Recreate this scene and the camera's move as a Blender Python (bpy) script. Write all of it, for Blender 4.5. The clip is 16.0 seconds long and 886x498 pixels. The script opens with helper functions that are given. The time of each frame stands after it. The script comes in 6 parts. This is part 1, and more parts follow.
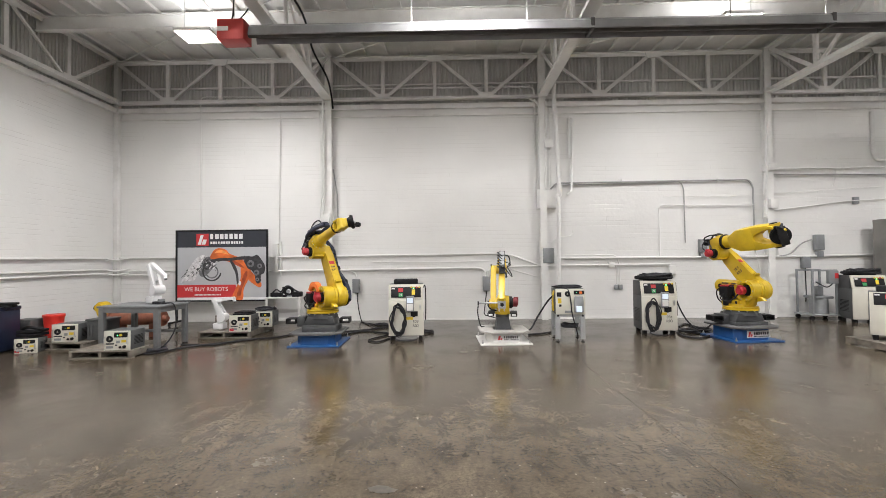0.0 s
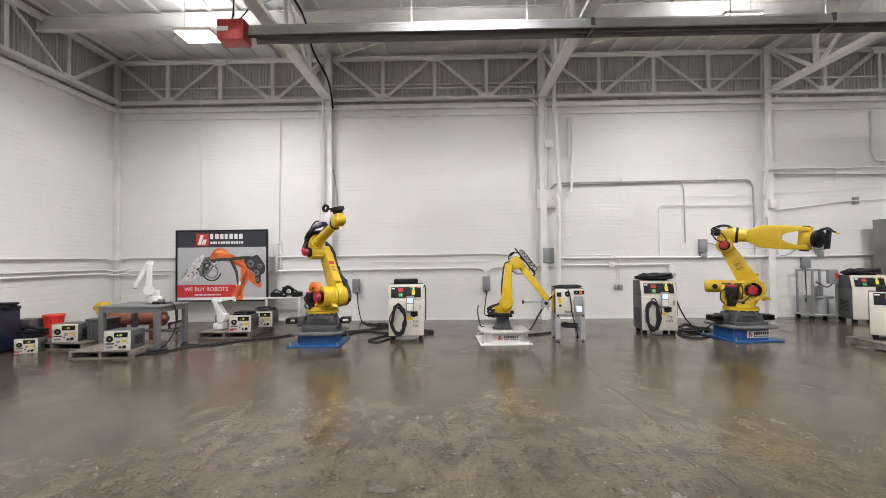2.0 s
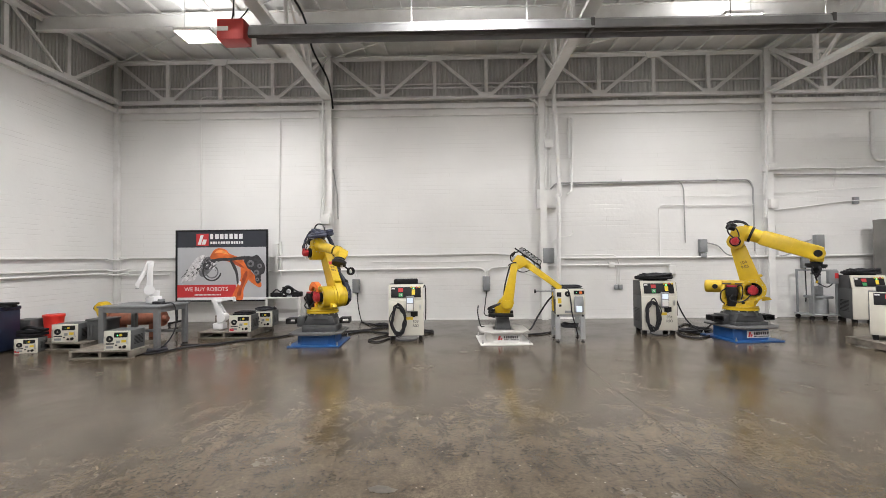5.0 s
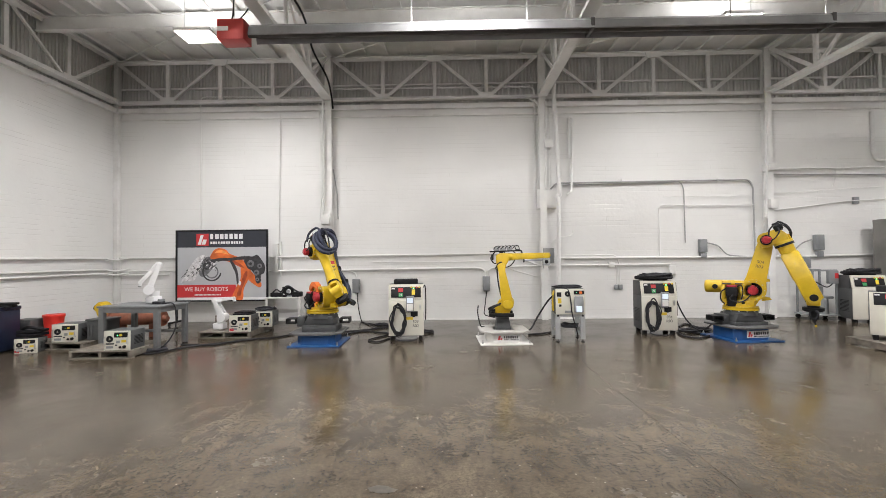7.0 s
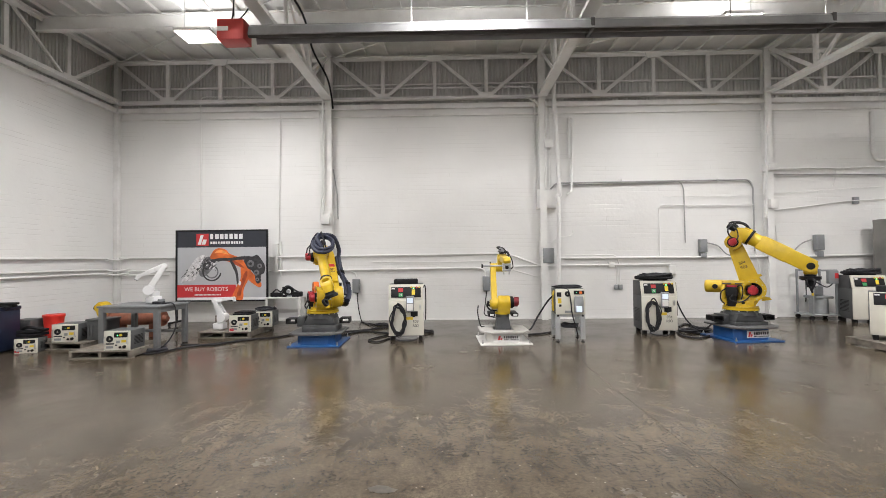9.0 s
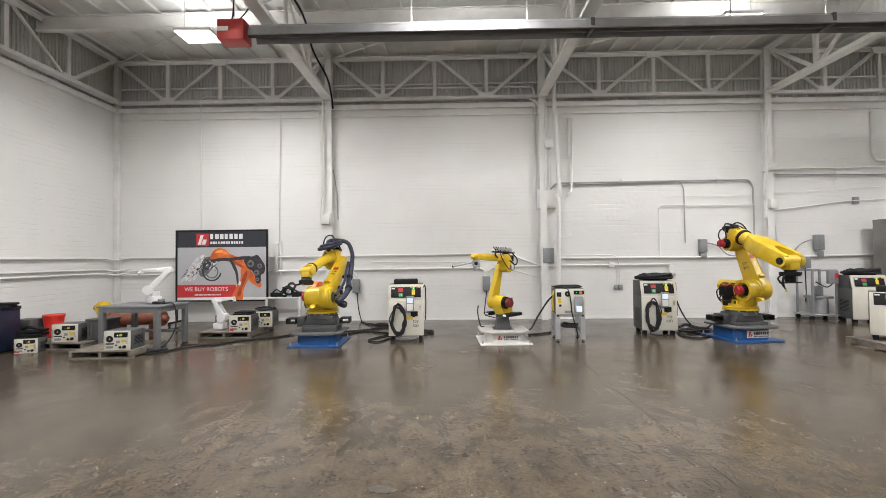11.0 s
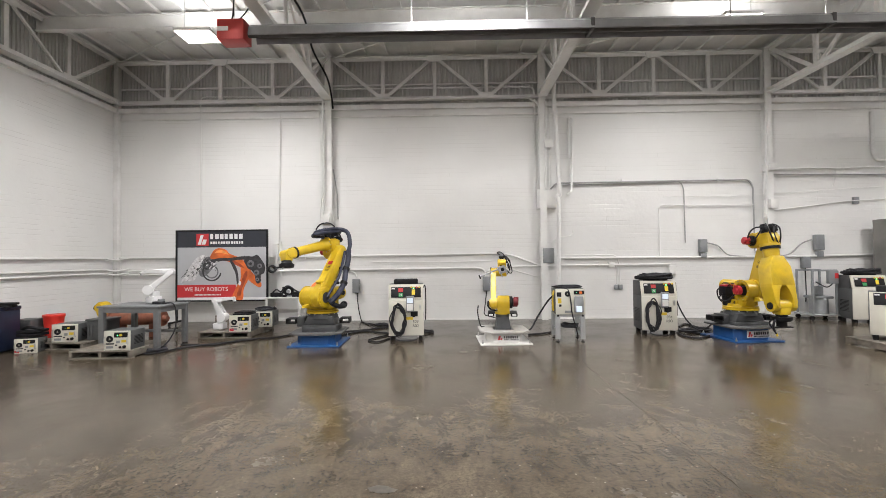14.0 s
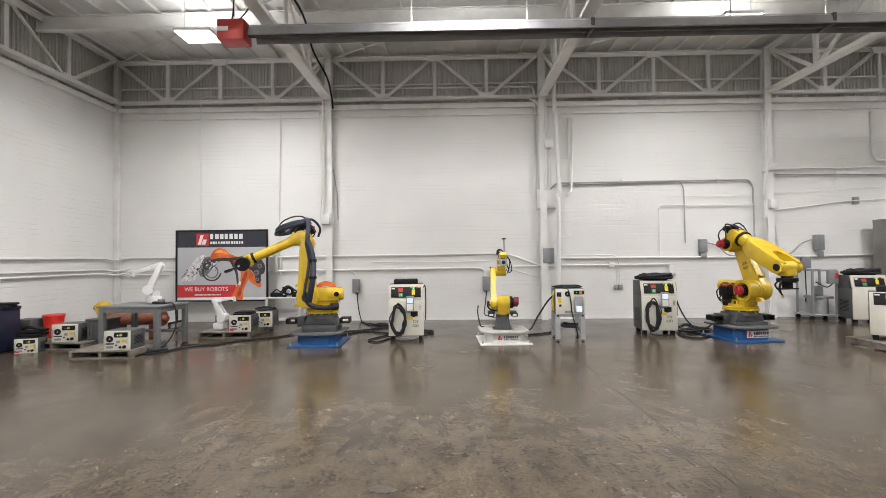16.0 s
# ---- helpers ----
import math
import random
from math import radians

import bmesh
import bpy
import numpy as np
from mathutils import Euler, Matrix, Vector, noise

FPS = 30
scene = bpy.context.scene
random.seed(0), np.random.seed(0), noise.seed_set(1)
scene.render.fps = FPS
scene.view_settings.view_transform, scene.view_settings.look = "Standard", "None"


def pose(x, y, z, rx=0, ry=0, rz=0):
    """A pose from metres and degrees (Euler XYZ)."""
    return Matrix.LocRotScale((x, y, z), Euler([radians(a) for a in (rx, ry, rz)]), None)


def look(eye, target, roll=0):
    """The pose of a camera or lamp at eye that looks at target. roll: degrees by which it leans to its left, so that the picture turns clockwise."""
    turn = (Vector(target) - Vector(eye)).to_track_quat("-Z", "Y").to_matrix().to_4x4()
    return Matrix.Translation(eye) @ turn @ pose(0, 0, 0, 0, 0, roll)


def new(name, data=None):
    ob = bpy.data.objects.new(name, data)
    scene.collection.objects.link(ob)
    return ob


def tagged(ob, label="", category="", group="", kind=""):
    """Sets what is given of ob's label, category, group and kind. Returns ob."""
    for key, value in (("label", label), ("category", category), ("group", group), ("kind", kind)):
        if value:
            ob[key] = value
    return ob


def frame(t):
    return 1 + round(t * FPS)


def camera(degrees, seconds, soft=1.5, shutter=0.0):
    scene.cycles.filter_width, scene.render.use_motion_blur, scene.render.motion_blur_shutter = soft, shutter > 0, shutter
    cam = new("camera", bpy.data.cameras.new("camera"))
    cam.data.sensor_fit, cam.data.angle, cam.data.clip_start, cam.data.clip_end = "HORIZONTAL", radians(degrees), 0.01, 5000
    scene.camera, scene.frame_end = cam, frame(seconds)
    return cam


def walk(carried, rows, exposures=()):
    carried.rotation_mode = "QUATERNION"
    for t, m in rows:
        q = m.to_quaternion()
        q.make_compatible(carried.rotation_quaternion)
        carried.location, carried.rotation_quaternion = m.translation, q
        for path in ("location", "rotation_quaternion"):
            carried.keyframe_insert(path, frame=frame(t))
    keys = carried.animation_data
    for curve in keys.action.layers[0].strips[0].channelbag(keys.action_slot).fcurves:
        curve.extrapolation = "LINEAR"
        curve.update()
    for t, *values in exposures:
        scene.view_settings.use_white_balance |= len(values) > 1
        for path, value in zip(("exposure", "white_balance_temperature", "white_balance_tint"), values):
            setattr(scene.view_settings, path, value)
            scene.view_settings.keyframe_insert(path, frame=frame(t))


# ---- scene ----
cam = camera(91.78, 16.0, soft=0.6, shutter=0.4)
EYE = Vector((0, 0, 1.55))
YAW, PITCH = radians(1.02), radians(1.17)
AIM = EYE + Vector((-math.sin(YAW) * math.cos(PITCH), math.cos(YAW) * math.cos(PITCH), math.sin(PITCH)))
walk(cam, [(0, look(EYE, AIM, -0.62)), (16, look(EYE, AIM, -0.62))], exposures=[(0, 0.0, 6500, 10), (16, 0.0, 6500, 10)])

# ---- world and lamps ----
world = bpy.data.worlds.new("world")
scene.world = world
world.use_nodes = True
world.node_tree.nodes["Background"].inputs[0].default_value = (0.8, 0.85, 0.9, 1)
world.node_tree.nodes["Background"].inputs[1].default_value = 0.02

WALL_Y, WEST_X, EAST_X, SOUTH_Y, DECK_Z = 10.77, -8.5, 14.5, -9.0, 6.72


def area_lamp(x, y, z, watts, sx=1.1, sy=0.5):
    lamp = bpy.data.lights.new("bay_or_fill_lamp", "AREA")
    lamp.shape, lamp.size, lamp.size_y, lamp.energy = "RECTANGLE", sx, sy, watts
    lamp.color = (1.0, 0.985, 0.975)
    lamp.spread = radians(165)
    ob = new("bay_or_fill_lamp", lamp)
    ob.matrix_world = pose(x, y, z)
    return ob


# The first two are seen; the other eight are assumed, out of view.
LAMPS = [(-4.72, 7.95, 5.78), (5.33, 7.95, 5.88), (0.3, 6.5, 5.9), (-4.7, 2.0, 5.85), (0.3, 2.0, 5.85), (5.4, 2.0, 5.85),
         (10.4, 5.5, 5.85), (-4.7, -4.5, 5.85), (0.3, -4.5, 5.85), (5.4, -4.5, 5.85)]
WATTS = [150, 122, 150, 178, 118, 155, 225, 190, 180, 185]
for k, ((x, y, z), w) in enumerate(zip(LAMPS, WATTS)):
    area_lamp(x, y, z - 0.05, w)
    # Added upward fill lamp, not a real source, to brighten the roof.
    up = area_lamp(x, y, z + 0.09, w * (0.16, 0.22, 0.55, 1.05)[min(k, 3)])
    up.matrix_world = pose(x, y, z + 0.09, 180)


# ---- materials ----
def material(name, colour, rough=0.5, metal=0.0, var=0.08, scale=6.0, bump=0.0, bump_scale=60.0, stain=0.0, stain_colour=(0.2, 0.17, 0.13), coat=0.0, emit=0.0):
    m = bpy.data.materials.new(name)
    m.use_nodes = True
    nt = m.node_tree
    N, L = nt.nodes, nt.links
    b = N["Principled BSDF"]
    b.inputs["Metallic"].default_value = metal
    tc = N.new("ShaderNodeTexCoord")
    n1 = N.new("ShaderNodeTexNoise")
    n1.inputs["Scale"].default_value, n1.inputs["Detail"].default_value = scale, 6
    L.new(tc.outputs["Object"], n1.inputs["Vector"])
    r1 = N.new("ShaderNodeValToRGB")
    r1.color_ramp.elements[0].position, r1.color_ramp.elements[1].position = 0.3, 0.7
    r1.color_ramp.elements[0].color = (*[c * (1 - var) for c in colour], 1)
    r1.color_ramp.elements[1].color = (*[min(1, c * (1 + var)) for c in colour], 1)
    L.new(n1.outputs["Fac"], r1.inputs[0])
    out = r1.outputs[0]
    if stain > 0:
        n2 = N.new("ShaderNodeTexNoise")
        n2.inputs["Scale"].default_value, n2.inputs["Detail"].default_value, n2.inputs["Roughness"].default_value = scale * 0.45, 9, 0.7
        L.new(tc.outputs["Object"], n2.inputs["Vector"])
        r2 = N.new("ShaderNodeValToRGB")
        r2.color_ramp.elements[0].position, r2.color_ramp.elements[1].position = 0.52, 0.78
        r2.color_ramp.elements[0].color, r2.color_ramp.elements[1].color = (0, 0, 0, 1), (stain, stain, stain, 1)
        L.new(n2.outputs["Fac"], r2.inputs[0])
        mx = N.new("ShaderNodeMix")
        mx.data_type = "RGBA"
        L.new(r2.outputs[0], mx.inputs[0])
        L.new(out, mx.inputs[6])
        mx.inputs[7].default_value = (*stain_colour, 1)
        out = mx.outputs[2]
    L.new(out, b.inputs["Base Color"])
    n3 = N.new("ShaderNodeTexNoise")
    n3.inputs["Scale"].default_value, n3.inputs["Detail"].default_value = bump_scale, 4
    L.new(tc.outputs["Object"], n3.inputs["Vector"])
    mr = N.new("ShaderNodeMapRange")
    mr.inputs["To Min"].default_value, mr.inputs["To Max"].default_value = max(0.02, rough - 0.1), min(1, rough + 0.1)
    L.new(n3.outputs["Fac"], mr.inputs[0])
    L.new(mr.outputs[0], b.inputs["Roughness"])
    if bump > 0:
        bp = N.new("ShaderNodeBump")
        bp.inputs["Strength"].default_value, bp.inputs["Distance"].default_value = bump, 0.01
        L.new(n3.outputs["Fac"], bp.inputs["Height"])
        L.new(bp.outputs[0], b.inputs["Normal"])
    if max(colour) < 0.03:
        b.inputs["Specular IOR Level"].default_value = 0.22
    if coat:
        b.inputs["Coat Weight"].default_value, b.inputs["Coat Roughness"].default_value = coat, 0.12
    if emit:
        L.new(out, b.inputs["Emission Color"])
        b.inputs["Emission Strength"].default_value = emit
    return m


def block_wall_material():
    """White painted brickwork: flat courses that show as faint uneven joints, with patches of thick paint."""
    m = material("painted_brickwork", (0.76, 0.755, 0.745), 0.5, var=0.035, scale=0.8)
    nt = m.node_tree
    N, L = nt.nodes, nt.links
    b = N["Principled BSDF"]
    tc = N.new("ShaderNodeTexCoord")
    mp = N.new("ShaderNodeMapping")
    mp.inputs["Rotation"].default_value = (radians(90), 0, 0)
    L.new(tc.outputs["Object"], mp.inputs[0])
    wob = N.new("ShaderNodeTexNoise")
    wob.inputs["Scale"].default_value = 3
    L.new(mp.outputs[0], wob.inputs["Vector"])
    add = N.new("ShaderNodeMixRGB")
    add.blend_type, add.inputs[0].default_value = "ADD", 0.02
    L.new(mp.outputs[0], add.inputs[1])
    L.new(wob.outputs["Color"], add.inputs[2])
    br = N.new("ShaderNodeTexBrick")
    br.inputs["Scale"].default_value = 1.0
    br.inputs["Brick Width"].default_value, br.inputs["Row Height"].default_value = 2.6, 0.105
    br.inputs["Mortar Size"].default_value, br.inputs["Mortar Smooth"].default_value = 0.008, 0.6
    L.new(add.outputs[0], br.inputs["Vector"])
    n = N.new("ShaderNodeTexNoise")
    n.inputs["Scale"].default_value, n.inputs["Detail"].default_value = 1.3, 7
    st = N.new("ShaderNodeMapping")
    st.inputs["Scale"].default_value = (0.35, 1, 2.2)
    L.new(tc.outputs["Object"], st.inputs[0])
    L.new(st.outputs[0], n.inputs["Vector"])
    rp = N.new("ShaderNodeValToRGB")
    rp.color_ramp.elements[0].position, rp.color_ramp.elements[1].position = 0.47, 0.62
    L.new(n.outputs["Fac"], rp.inputs[0])
    mul = N.new("ShaderNodeMath")
    mul.operation = "MULTIPLY"
    L.new(br.outputs["Fac"], mul.inputs[0])
    L.new(rp.outputs[0], mul.inputs[1])
    fine = N.new("ShaderNodeTexNoise")
    fine.inputs["Scale"].default_value, fine.inputs["Detail"].default_value = 9, 4
    L.new(tc.outputs["Object"], fine.inputs["Vector"])
    sub = N.new("ShaderNodeMath")
    sub.operation = "MULTIPLY_ADD"
    sub.inputs[1].default_value = -1.0
    L.new(mul.outputs[0], sub.inputs[0])
    L.new(fine.outputs["Fac"], sub.inputs[2])
    bp = N.new("ShaderNodeBump")
    bp.inputs["Strength"].default_value, bp.inputs["Distance"].default_value = 0.38, 0.008
    L.new(sub.outputs[0], bp.inputs["Height"])
    L.new(bp.outputs[0], b.inputs["Normal"])
    src = b.inputs["Base Color"].links[0].from_socket
    mx = N.new("ShaderNodeMix")
    mx.data_type = "RGBA"
    ml2 = N.new("ShaderNodeMath")
    ml2.operation, ml2.inputs[1].default_value = "MULTIPLY", 0.20
    L.new(mul.outputs[0], ml2.inputs[0])
    L.new(ml2.outputs[0], mx.inputs[0])
    L.new(src, mx.inputs[6])
    mx.inputs[7].default_value = (0.42, 0.40, 0.37, 1)
    L.new(mx.outputs[2], b.inputs["Base Color"])
    return m


def concrete_material():
    """Old sealed concrete: brown-grey, mottled, with exposed pebbles, dark stains and a glossy film."""
    m = bpy.data.materials.new("sealed_concrete")
    m.use_nodes = True
    nt = m.node_tree
    N, L = nt.nodes, nt.links
    b = N["Principled BSDF"]
    tc = N.new("ShaderNodeTexCoord")

    def tex(scale, detail=6, rough=0.6, stretch=(1, 1, 1)):
        mp = N.new("ShaderNodeMapping")
        mp.inputs["Scale"].default_value = stretch
        L.new(tc.outputs["Object"], mp.inputs[0])
        n = N.new("ShaderNodeTexNoise")
        n.inputs["Scale"].default_value, n.inputs["Detail"].default_value, n.inputs["Roughness"].default_value = scale, detail, rough
        L.new(mp.outputs[0], n.inputs["Vector"])
        return n.outputs["Fac"]

    def ramp(src, p0, c0, p1, c1):
        r = N.new("ShaderNodeValToRGB")
        e = r.color_ramp.elements
        e[0].position, e[1].position, e[0].color, e[1].color = p0, p1, (*c0, 1), (*c1, 1)
        L.new(src, r.inputs[0])
        return r.outputs[0]

    def mix(fac, a, c, kind="MIX"):
        x = N.new("ShaderNodeMix")
        x.data_type, x.blend_type = "RGBA", kind
        if isinstance(fac, float):
            x.inputs[0].default_value = fac
        else:
            L.new(fac, x.inputs[0])
        L.new(a, x.inputs[6])
        if isinstance(c, tuple):
            x.inputs[7].default_value = (*c, 1)
        else:
            L.new(c, x.inputs[7])
        return x.outputs[2]

    big = ramp(tex(0.6, 10, 0.66), 0.34, (0.054, 0.043, 0.031), 0.68, (0.112, 0.090, 0.066))
    mottle = ramp(tex(4.2, 9, 0.74, (1, 0.6, 1)), 0.34, (0.58, 0.57, 0.56), 0.66, (1.36, 1.35, 1.33))
    big = mix(1.0, big, mottle, "MULTIPLY")
    grain = ramp(tex(38, 9, 0.82), 0.34, (0.42, 0.42, 0.41), 0.68, (1.48, 1.46, 1.42))
    col = mix(1.0, big, grain, "MULTIPLY")
    stains = ramp(tex(2.3, 10, 0.78), 0.56, (0, 0, 0), 0.68, (0.70, 0.70, 0.70))
    col = mix(stains, col, (0.030, 0.021, 0.014))
    vor = N.new("ShaderNodeTexVoronoi")
    vor.inputs["Scale"].default_value = 24
    L.new(tc.outputs["Object"], vor.inputs["Vector"])
    peb = ramp(vor.outputs["Distance"], 0.12, (1, 1, 1), 0.20, (0, 0, 0))
    one = N.new("ShaderNodeSeparateColor")
    L.new(vor.outputs["Color"], one.inputs[0])
    few = ramp(one.outputs[0], 0.84, (0, 0, 0), 0.90, (1, 1, 1))
    pick = ramp(tex(2.2, 5), 0.40, (0.15, 0.15, 0.15), 0.62, (0.9, 0.9, 0.9))
    both = mix(1.0, mix(1.0, peb, few, "MULTIPLY"), pick, "MULTIPLY")
    col = mix(both, col, (0.42, 0.37, 0.30))
    dark_few = ramp(one.outputs[1], 0.86, (0, 0, 0), 0.92, (0.8, 0.8, 0.8))
    col = mix(mix(1.0, peb, dark_few, "MULTIPLY"), col, (0.022, 0.017, 0.013))
    L.new(col, b.inputs["Base Color"])
    rr = N.new("ShaderNodeMapRange")
    rr.inputs["From Min"].default_value, rr.inputs["From Max"].default_value = 0.3, 0.7
    rr.inputs["To Min"].default_value, rr.inputs["To Max"].default_value = 0.085, 0.31
    L.new(tex(1.1, 8, 0.7), rr.inputs[0])
    L.new(rr.outputs[0], b.inputs["Roughness"])
    b.inputs["IOR"].default_value = 1.5
    b.inputs["Specular IOR Level"].default_value = 0.42
    bp = N.new("ShaderNodeBump")
    bp.inputs["Strength"].default_value, bp.inputs["Distance"].default_value = 0.075, 0.01
    L.new(tex(11, 9, 0.75), bp.inputs["Height"])
    L.new(bp.outputs[0], b.inputs["Normal"])
    return m


M = {
    "wall": block_wall_material(),
    "floor": concrete_material(),
    "steel_white": material("white_painted_steel", (0.78, 0.775, 0.76), 0.5, var=0.06, scale=3, stain=0.35, stain_colour=(0.36, 0.34, 0.31)),
    "deck": material("grey_painted_roof_deck", (0.78, 0.775, 0.76), 0.6, var=0.08, scale=1.5, stain=0.4, stain_colour=(0.34, 0.33, 0.31)),
    "sheet": material("corrugated_grey_sheet", (0.55, 0.545, 0.53), 0.5, var=0.1, scale=1.2),
    "conduit": material("painted_conduit", (0.74, 0.735, 0.72), 0.45, var=0.05, scale=3),
    "grey_box": material("grey_enclosure_paint", (0.24, 0.25, 0.26), 0.45, var=0.08, scale=8),
    "yellow": material("yellow_robot_paint", (0.63, 0.43, 0.014), 0.38, var=0.10, scale=5, stain=0.55, stain_colour=(0.34, 0.22, 0.03), coat=0.2),
    "black": material("black_plastic", (0.010, 0.010, 0.011), 0.5, var=0.3, scale=10),
    "rubber": material("black_rubber_hose", (0.022, 0.022, 0.026), 0.5, var=0.25, scale=9),
    "hose_blue": material("dark_blue_hose_wrap", (0.02, 0.024, 0.05), 0.5, var=0.25, scale=12),
    "cast": material("dark_grey_casting", (0.055, 0.057, 0.06), 0.5, var=0.2, scale=8, bump=0.15),
    "red": material("red_motor_cover", (0.40, 0.016, 0.028), 0.4, var=0.15, scale=8),
    "red_dark": material("dark_red_motor_cover", (0.16, 0.010, 0.016), 0.4, var=0.2, scale=8),
    "conduit_grey": material("grey_or_shaded_conduit", (0.34, 0.34, 0.335), 0.45, var=0.08, scale=4),
    "orange": material("orange_painted_disc", (0.75, 0.17, 0.03), 0.45, var=0.1, scale=6),
    "blue": material("blue_riser_paint", (0.012, 0.085, 0.27), 0.4, var=0.12, scale=5, stain=0.4, stain_colour=(0.03, 0.05, 0.09)),
    "riser_plate": material("dark_riser_plate", (0.10, 0.10, 0.105), 0.45, var=0.15, scale=6, stain=0.4),
    "riser_white": material("white_riser_paint", (0.70, 0.69, 0.67), 0.45, var=0.05, scale=6, stain=0.35, stain_colour=(0.4, 0.38, 0.34)),
    "riser_dirty": material("scuffed_white_paint", (0.42, 0.405, 0.38), 0.5, var=0.2, scale=4, stain=0.8, stain_colour=(0.15, 0.13, 0.11)),
    "cream": material("cream_cabinet_paint", (0.62, 0.60, 0.53), 0.45, var=0.05, scale=4, stain=0.2, stain_colour=(0.4, 0.37, 0.3)),
    "stain_patch": material("dark_filler", (0.050, 0.041, 0.032), 0.6, var=0.3, scale=30),
    "cab_grey": material("grey_cabinet_side", (0.085, 0.088, 0.09), 0.5, var=0.12, scale=4),
    "panel_black": material("black_control_panel", (0.010, 0.010, 0.012), 0.5, var=0.2, scale=8),
    "alu": material("aluminium_profile", (0.38, 0.39, 0.40), 0.4, 0.35, var=0.06, scale=9),
    "steel": material("machined_steel", (0.50, 0.50, 0.50), 0.32, 0.9, var=0.1, scale=12),
    "table": material("grey_painted_table", (0.15, 0.155, 0.16), 0.45, var=0.15, scale=5, stain=0.3),
    "robot_white": material("white_robot_paint", (0.76, 0.76, 0.77), 0.35, var=0.03, scale=6, coat=0.2),
    "wood": material("weathered_pallet_wood", (0.17, 0.15, 0.125), 0.75, var=0.3, scale=9, bump=0.3, stain=0.5),
    "plastic_red": material("red_bucket_plastic", (0.62, 0.03, 0.02), 0.4, var=0.08, scale=6),
    "navy": material("navy_tool_box", (0.008, 0.014, 0.035), 0.4, var=0.2, scale=4),
    "brown": material("brown_steel_duct", (0.20, 0.065, 0.035), 0.55, var=0.25, scale=6, stain=0.4),
    "heater_red": material("red_heater_box_paint", (0.47, 0.035, 0.03), 0.45, var=0.1, scale=5),
    "heater_dark": material("dark_heater_tube", (0.075, 0.07, 0.07), 0.5, 0.3, var=0.2, scale=4),
    "heater_steel": material("heater_reflector_steel", (0.30, 0.30, 0.31), 0.5, 0.5, var=0.15, scale=3),
    "lens": material("lamp_diffuser", (1.0, 0.97, 0.92), 0.5, var=0.0, emit=14.0),
    "banner_dark": material("banner_dark_print", (0.024, 0.027, 0.037), 0.5, var=0.1, scale=3),
    "banner_grey": material("banner_grey_print", (0.42, 0.43, 0.45), 0.5, var=0.07, scale=1.5),
    "print_white": material("white_print", (0.72, 0.72, 0.72), 0.5, var=0.03),
    "print_red": material("red_print", (0.50, 0.025, 0.03), 0.5, var=0.06, scale=4),
    "print_orange": material("orange_print", (0.62, 0.13, 0.022), 0.5, var=0.35, scale=5),
    "print_black": material("black_print", (0.03, 0.03, 0.034), 0.5, var=0.5, scale=14),
    "print_grey": material("grey_print", (0.13, 0.13, 0.14), 0.5, var=0.5, scale=12),
    "print_rust": material("rust_print", (0.36, 0.06, 0.015), 0.5, var=0.4, scale=8),
    "label_orange": material("pale_orange_print", (0.80, 0.30, 0.08), 0.5, var=0.2, scale=9),
    "print_pale": material("pale_grey_print", (0.55, 0.55, 0.56), 0.5, var=0.35, scale=16),
    "green": material("green_label", (0.03, 0.28, 0.08), 0.5),
    "label_yellow": material("yellow_label", (0.68, 0.48, 0.03), 0.5),
    "screen": material("pendant_screen", (0.55, 0.62, 0.70), 0.2, emit=0.55),
    "led": material("green_indicator", (0.1, 0.9, 0.3), 0.4, emit=3.0),
    "dark_panel": material("dark_grey_block_paint", (0.20, 0.19, 0.18), 0.6, var=0.2, scale=2),
}


# ---- mesh helpers ----
def part(name, bm, mat, parent=None, label=""):
    me = bpy.data.meshes.new(name)
    bmesh.ops.recalc_face_normals(bm, faces=bm.faces)
    for f in bm.faces:
        f.smooth = True
    for e in bm.edges:
        e.smooth = len(e.link_faces) == 2 and e.calc_face_angle(0.0) < 0.56
    bm.to_mesh(me)
    bm.free()
    me.materials.append(M[mat])
    ob = new(name, me)
    if parent is not None:
        ob.parent = parent
    if label:
        tagged(ob, label)
    return ob


def thing(name, m, label, category, group="", kind=""):
    ob = new(name)
    ob.empty_display_size = 0.1
    ob.matrix_world = m
    return tagged(ob, label, category, group, kind)


def box(bm, x0, x1, y0, y1, z0, z1, bevel=0.0, m=None):
    r = bmesh.ops.create_cube(bm, size=1.0)
    vs = r["verts"]
    t = Matrix.Translation(((x0 + x1) / 2, (y0 + y1) / 2, (z0 + z1) / 2)) @ Matrix.Diagonal((x1 - x0, y1 - y0, z1 - z0, 1))
    bmesh.ops.transform(bm, matrix=t, verts=vs)
    if bevel > 0:
        es = list({e for v in vs for e in v.link_edges})
        vs = list({v for f in bmesh.ops.bevel(bm, geom=es, offset=bevel, segments=2, profile=0.5, affect="EDGES")["faces"] for v in f.verts} | {v for v in vs if v.is_valid})
    if m is not None:
        bmesh.ops.transform(bm, matrix=m, verts=vs)
    return bm


def cyl(bm, a, b, r, r2=None, n=20):
    """A cylinder or cone from a to b."""
    a, b = Vector(a), Vector(b)
    d = b - a
    t = Matrix.Translation((a + b) / 2) @ d.to_track_quat("Z", "Y").to_matrix().to_4x4()
    k = bmesh.ops.create_cone(bm, cap_ends=True, segments=n, radius1=r, radius2=r if r2 is None else r2, depth=d.length)
    bmesh.ops.transform(bm, matrix=t, verts=k["verts"])
    for f in {f for v in k["verts"] for f in v.link_faces}:
        f.smooth = len(f.verts) == 4
    return bm


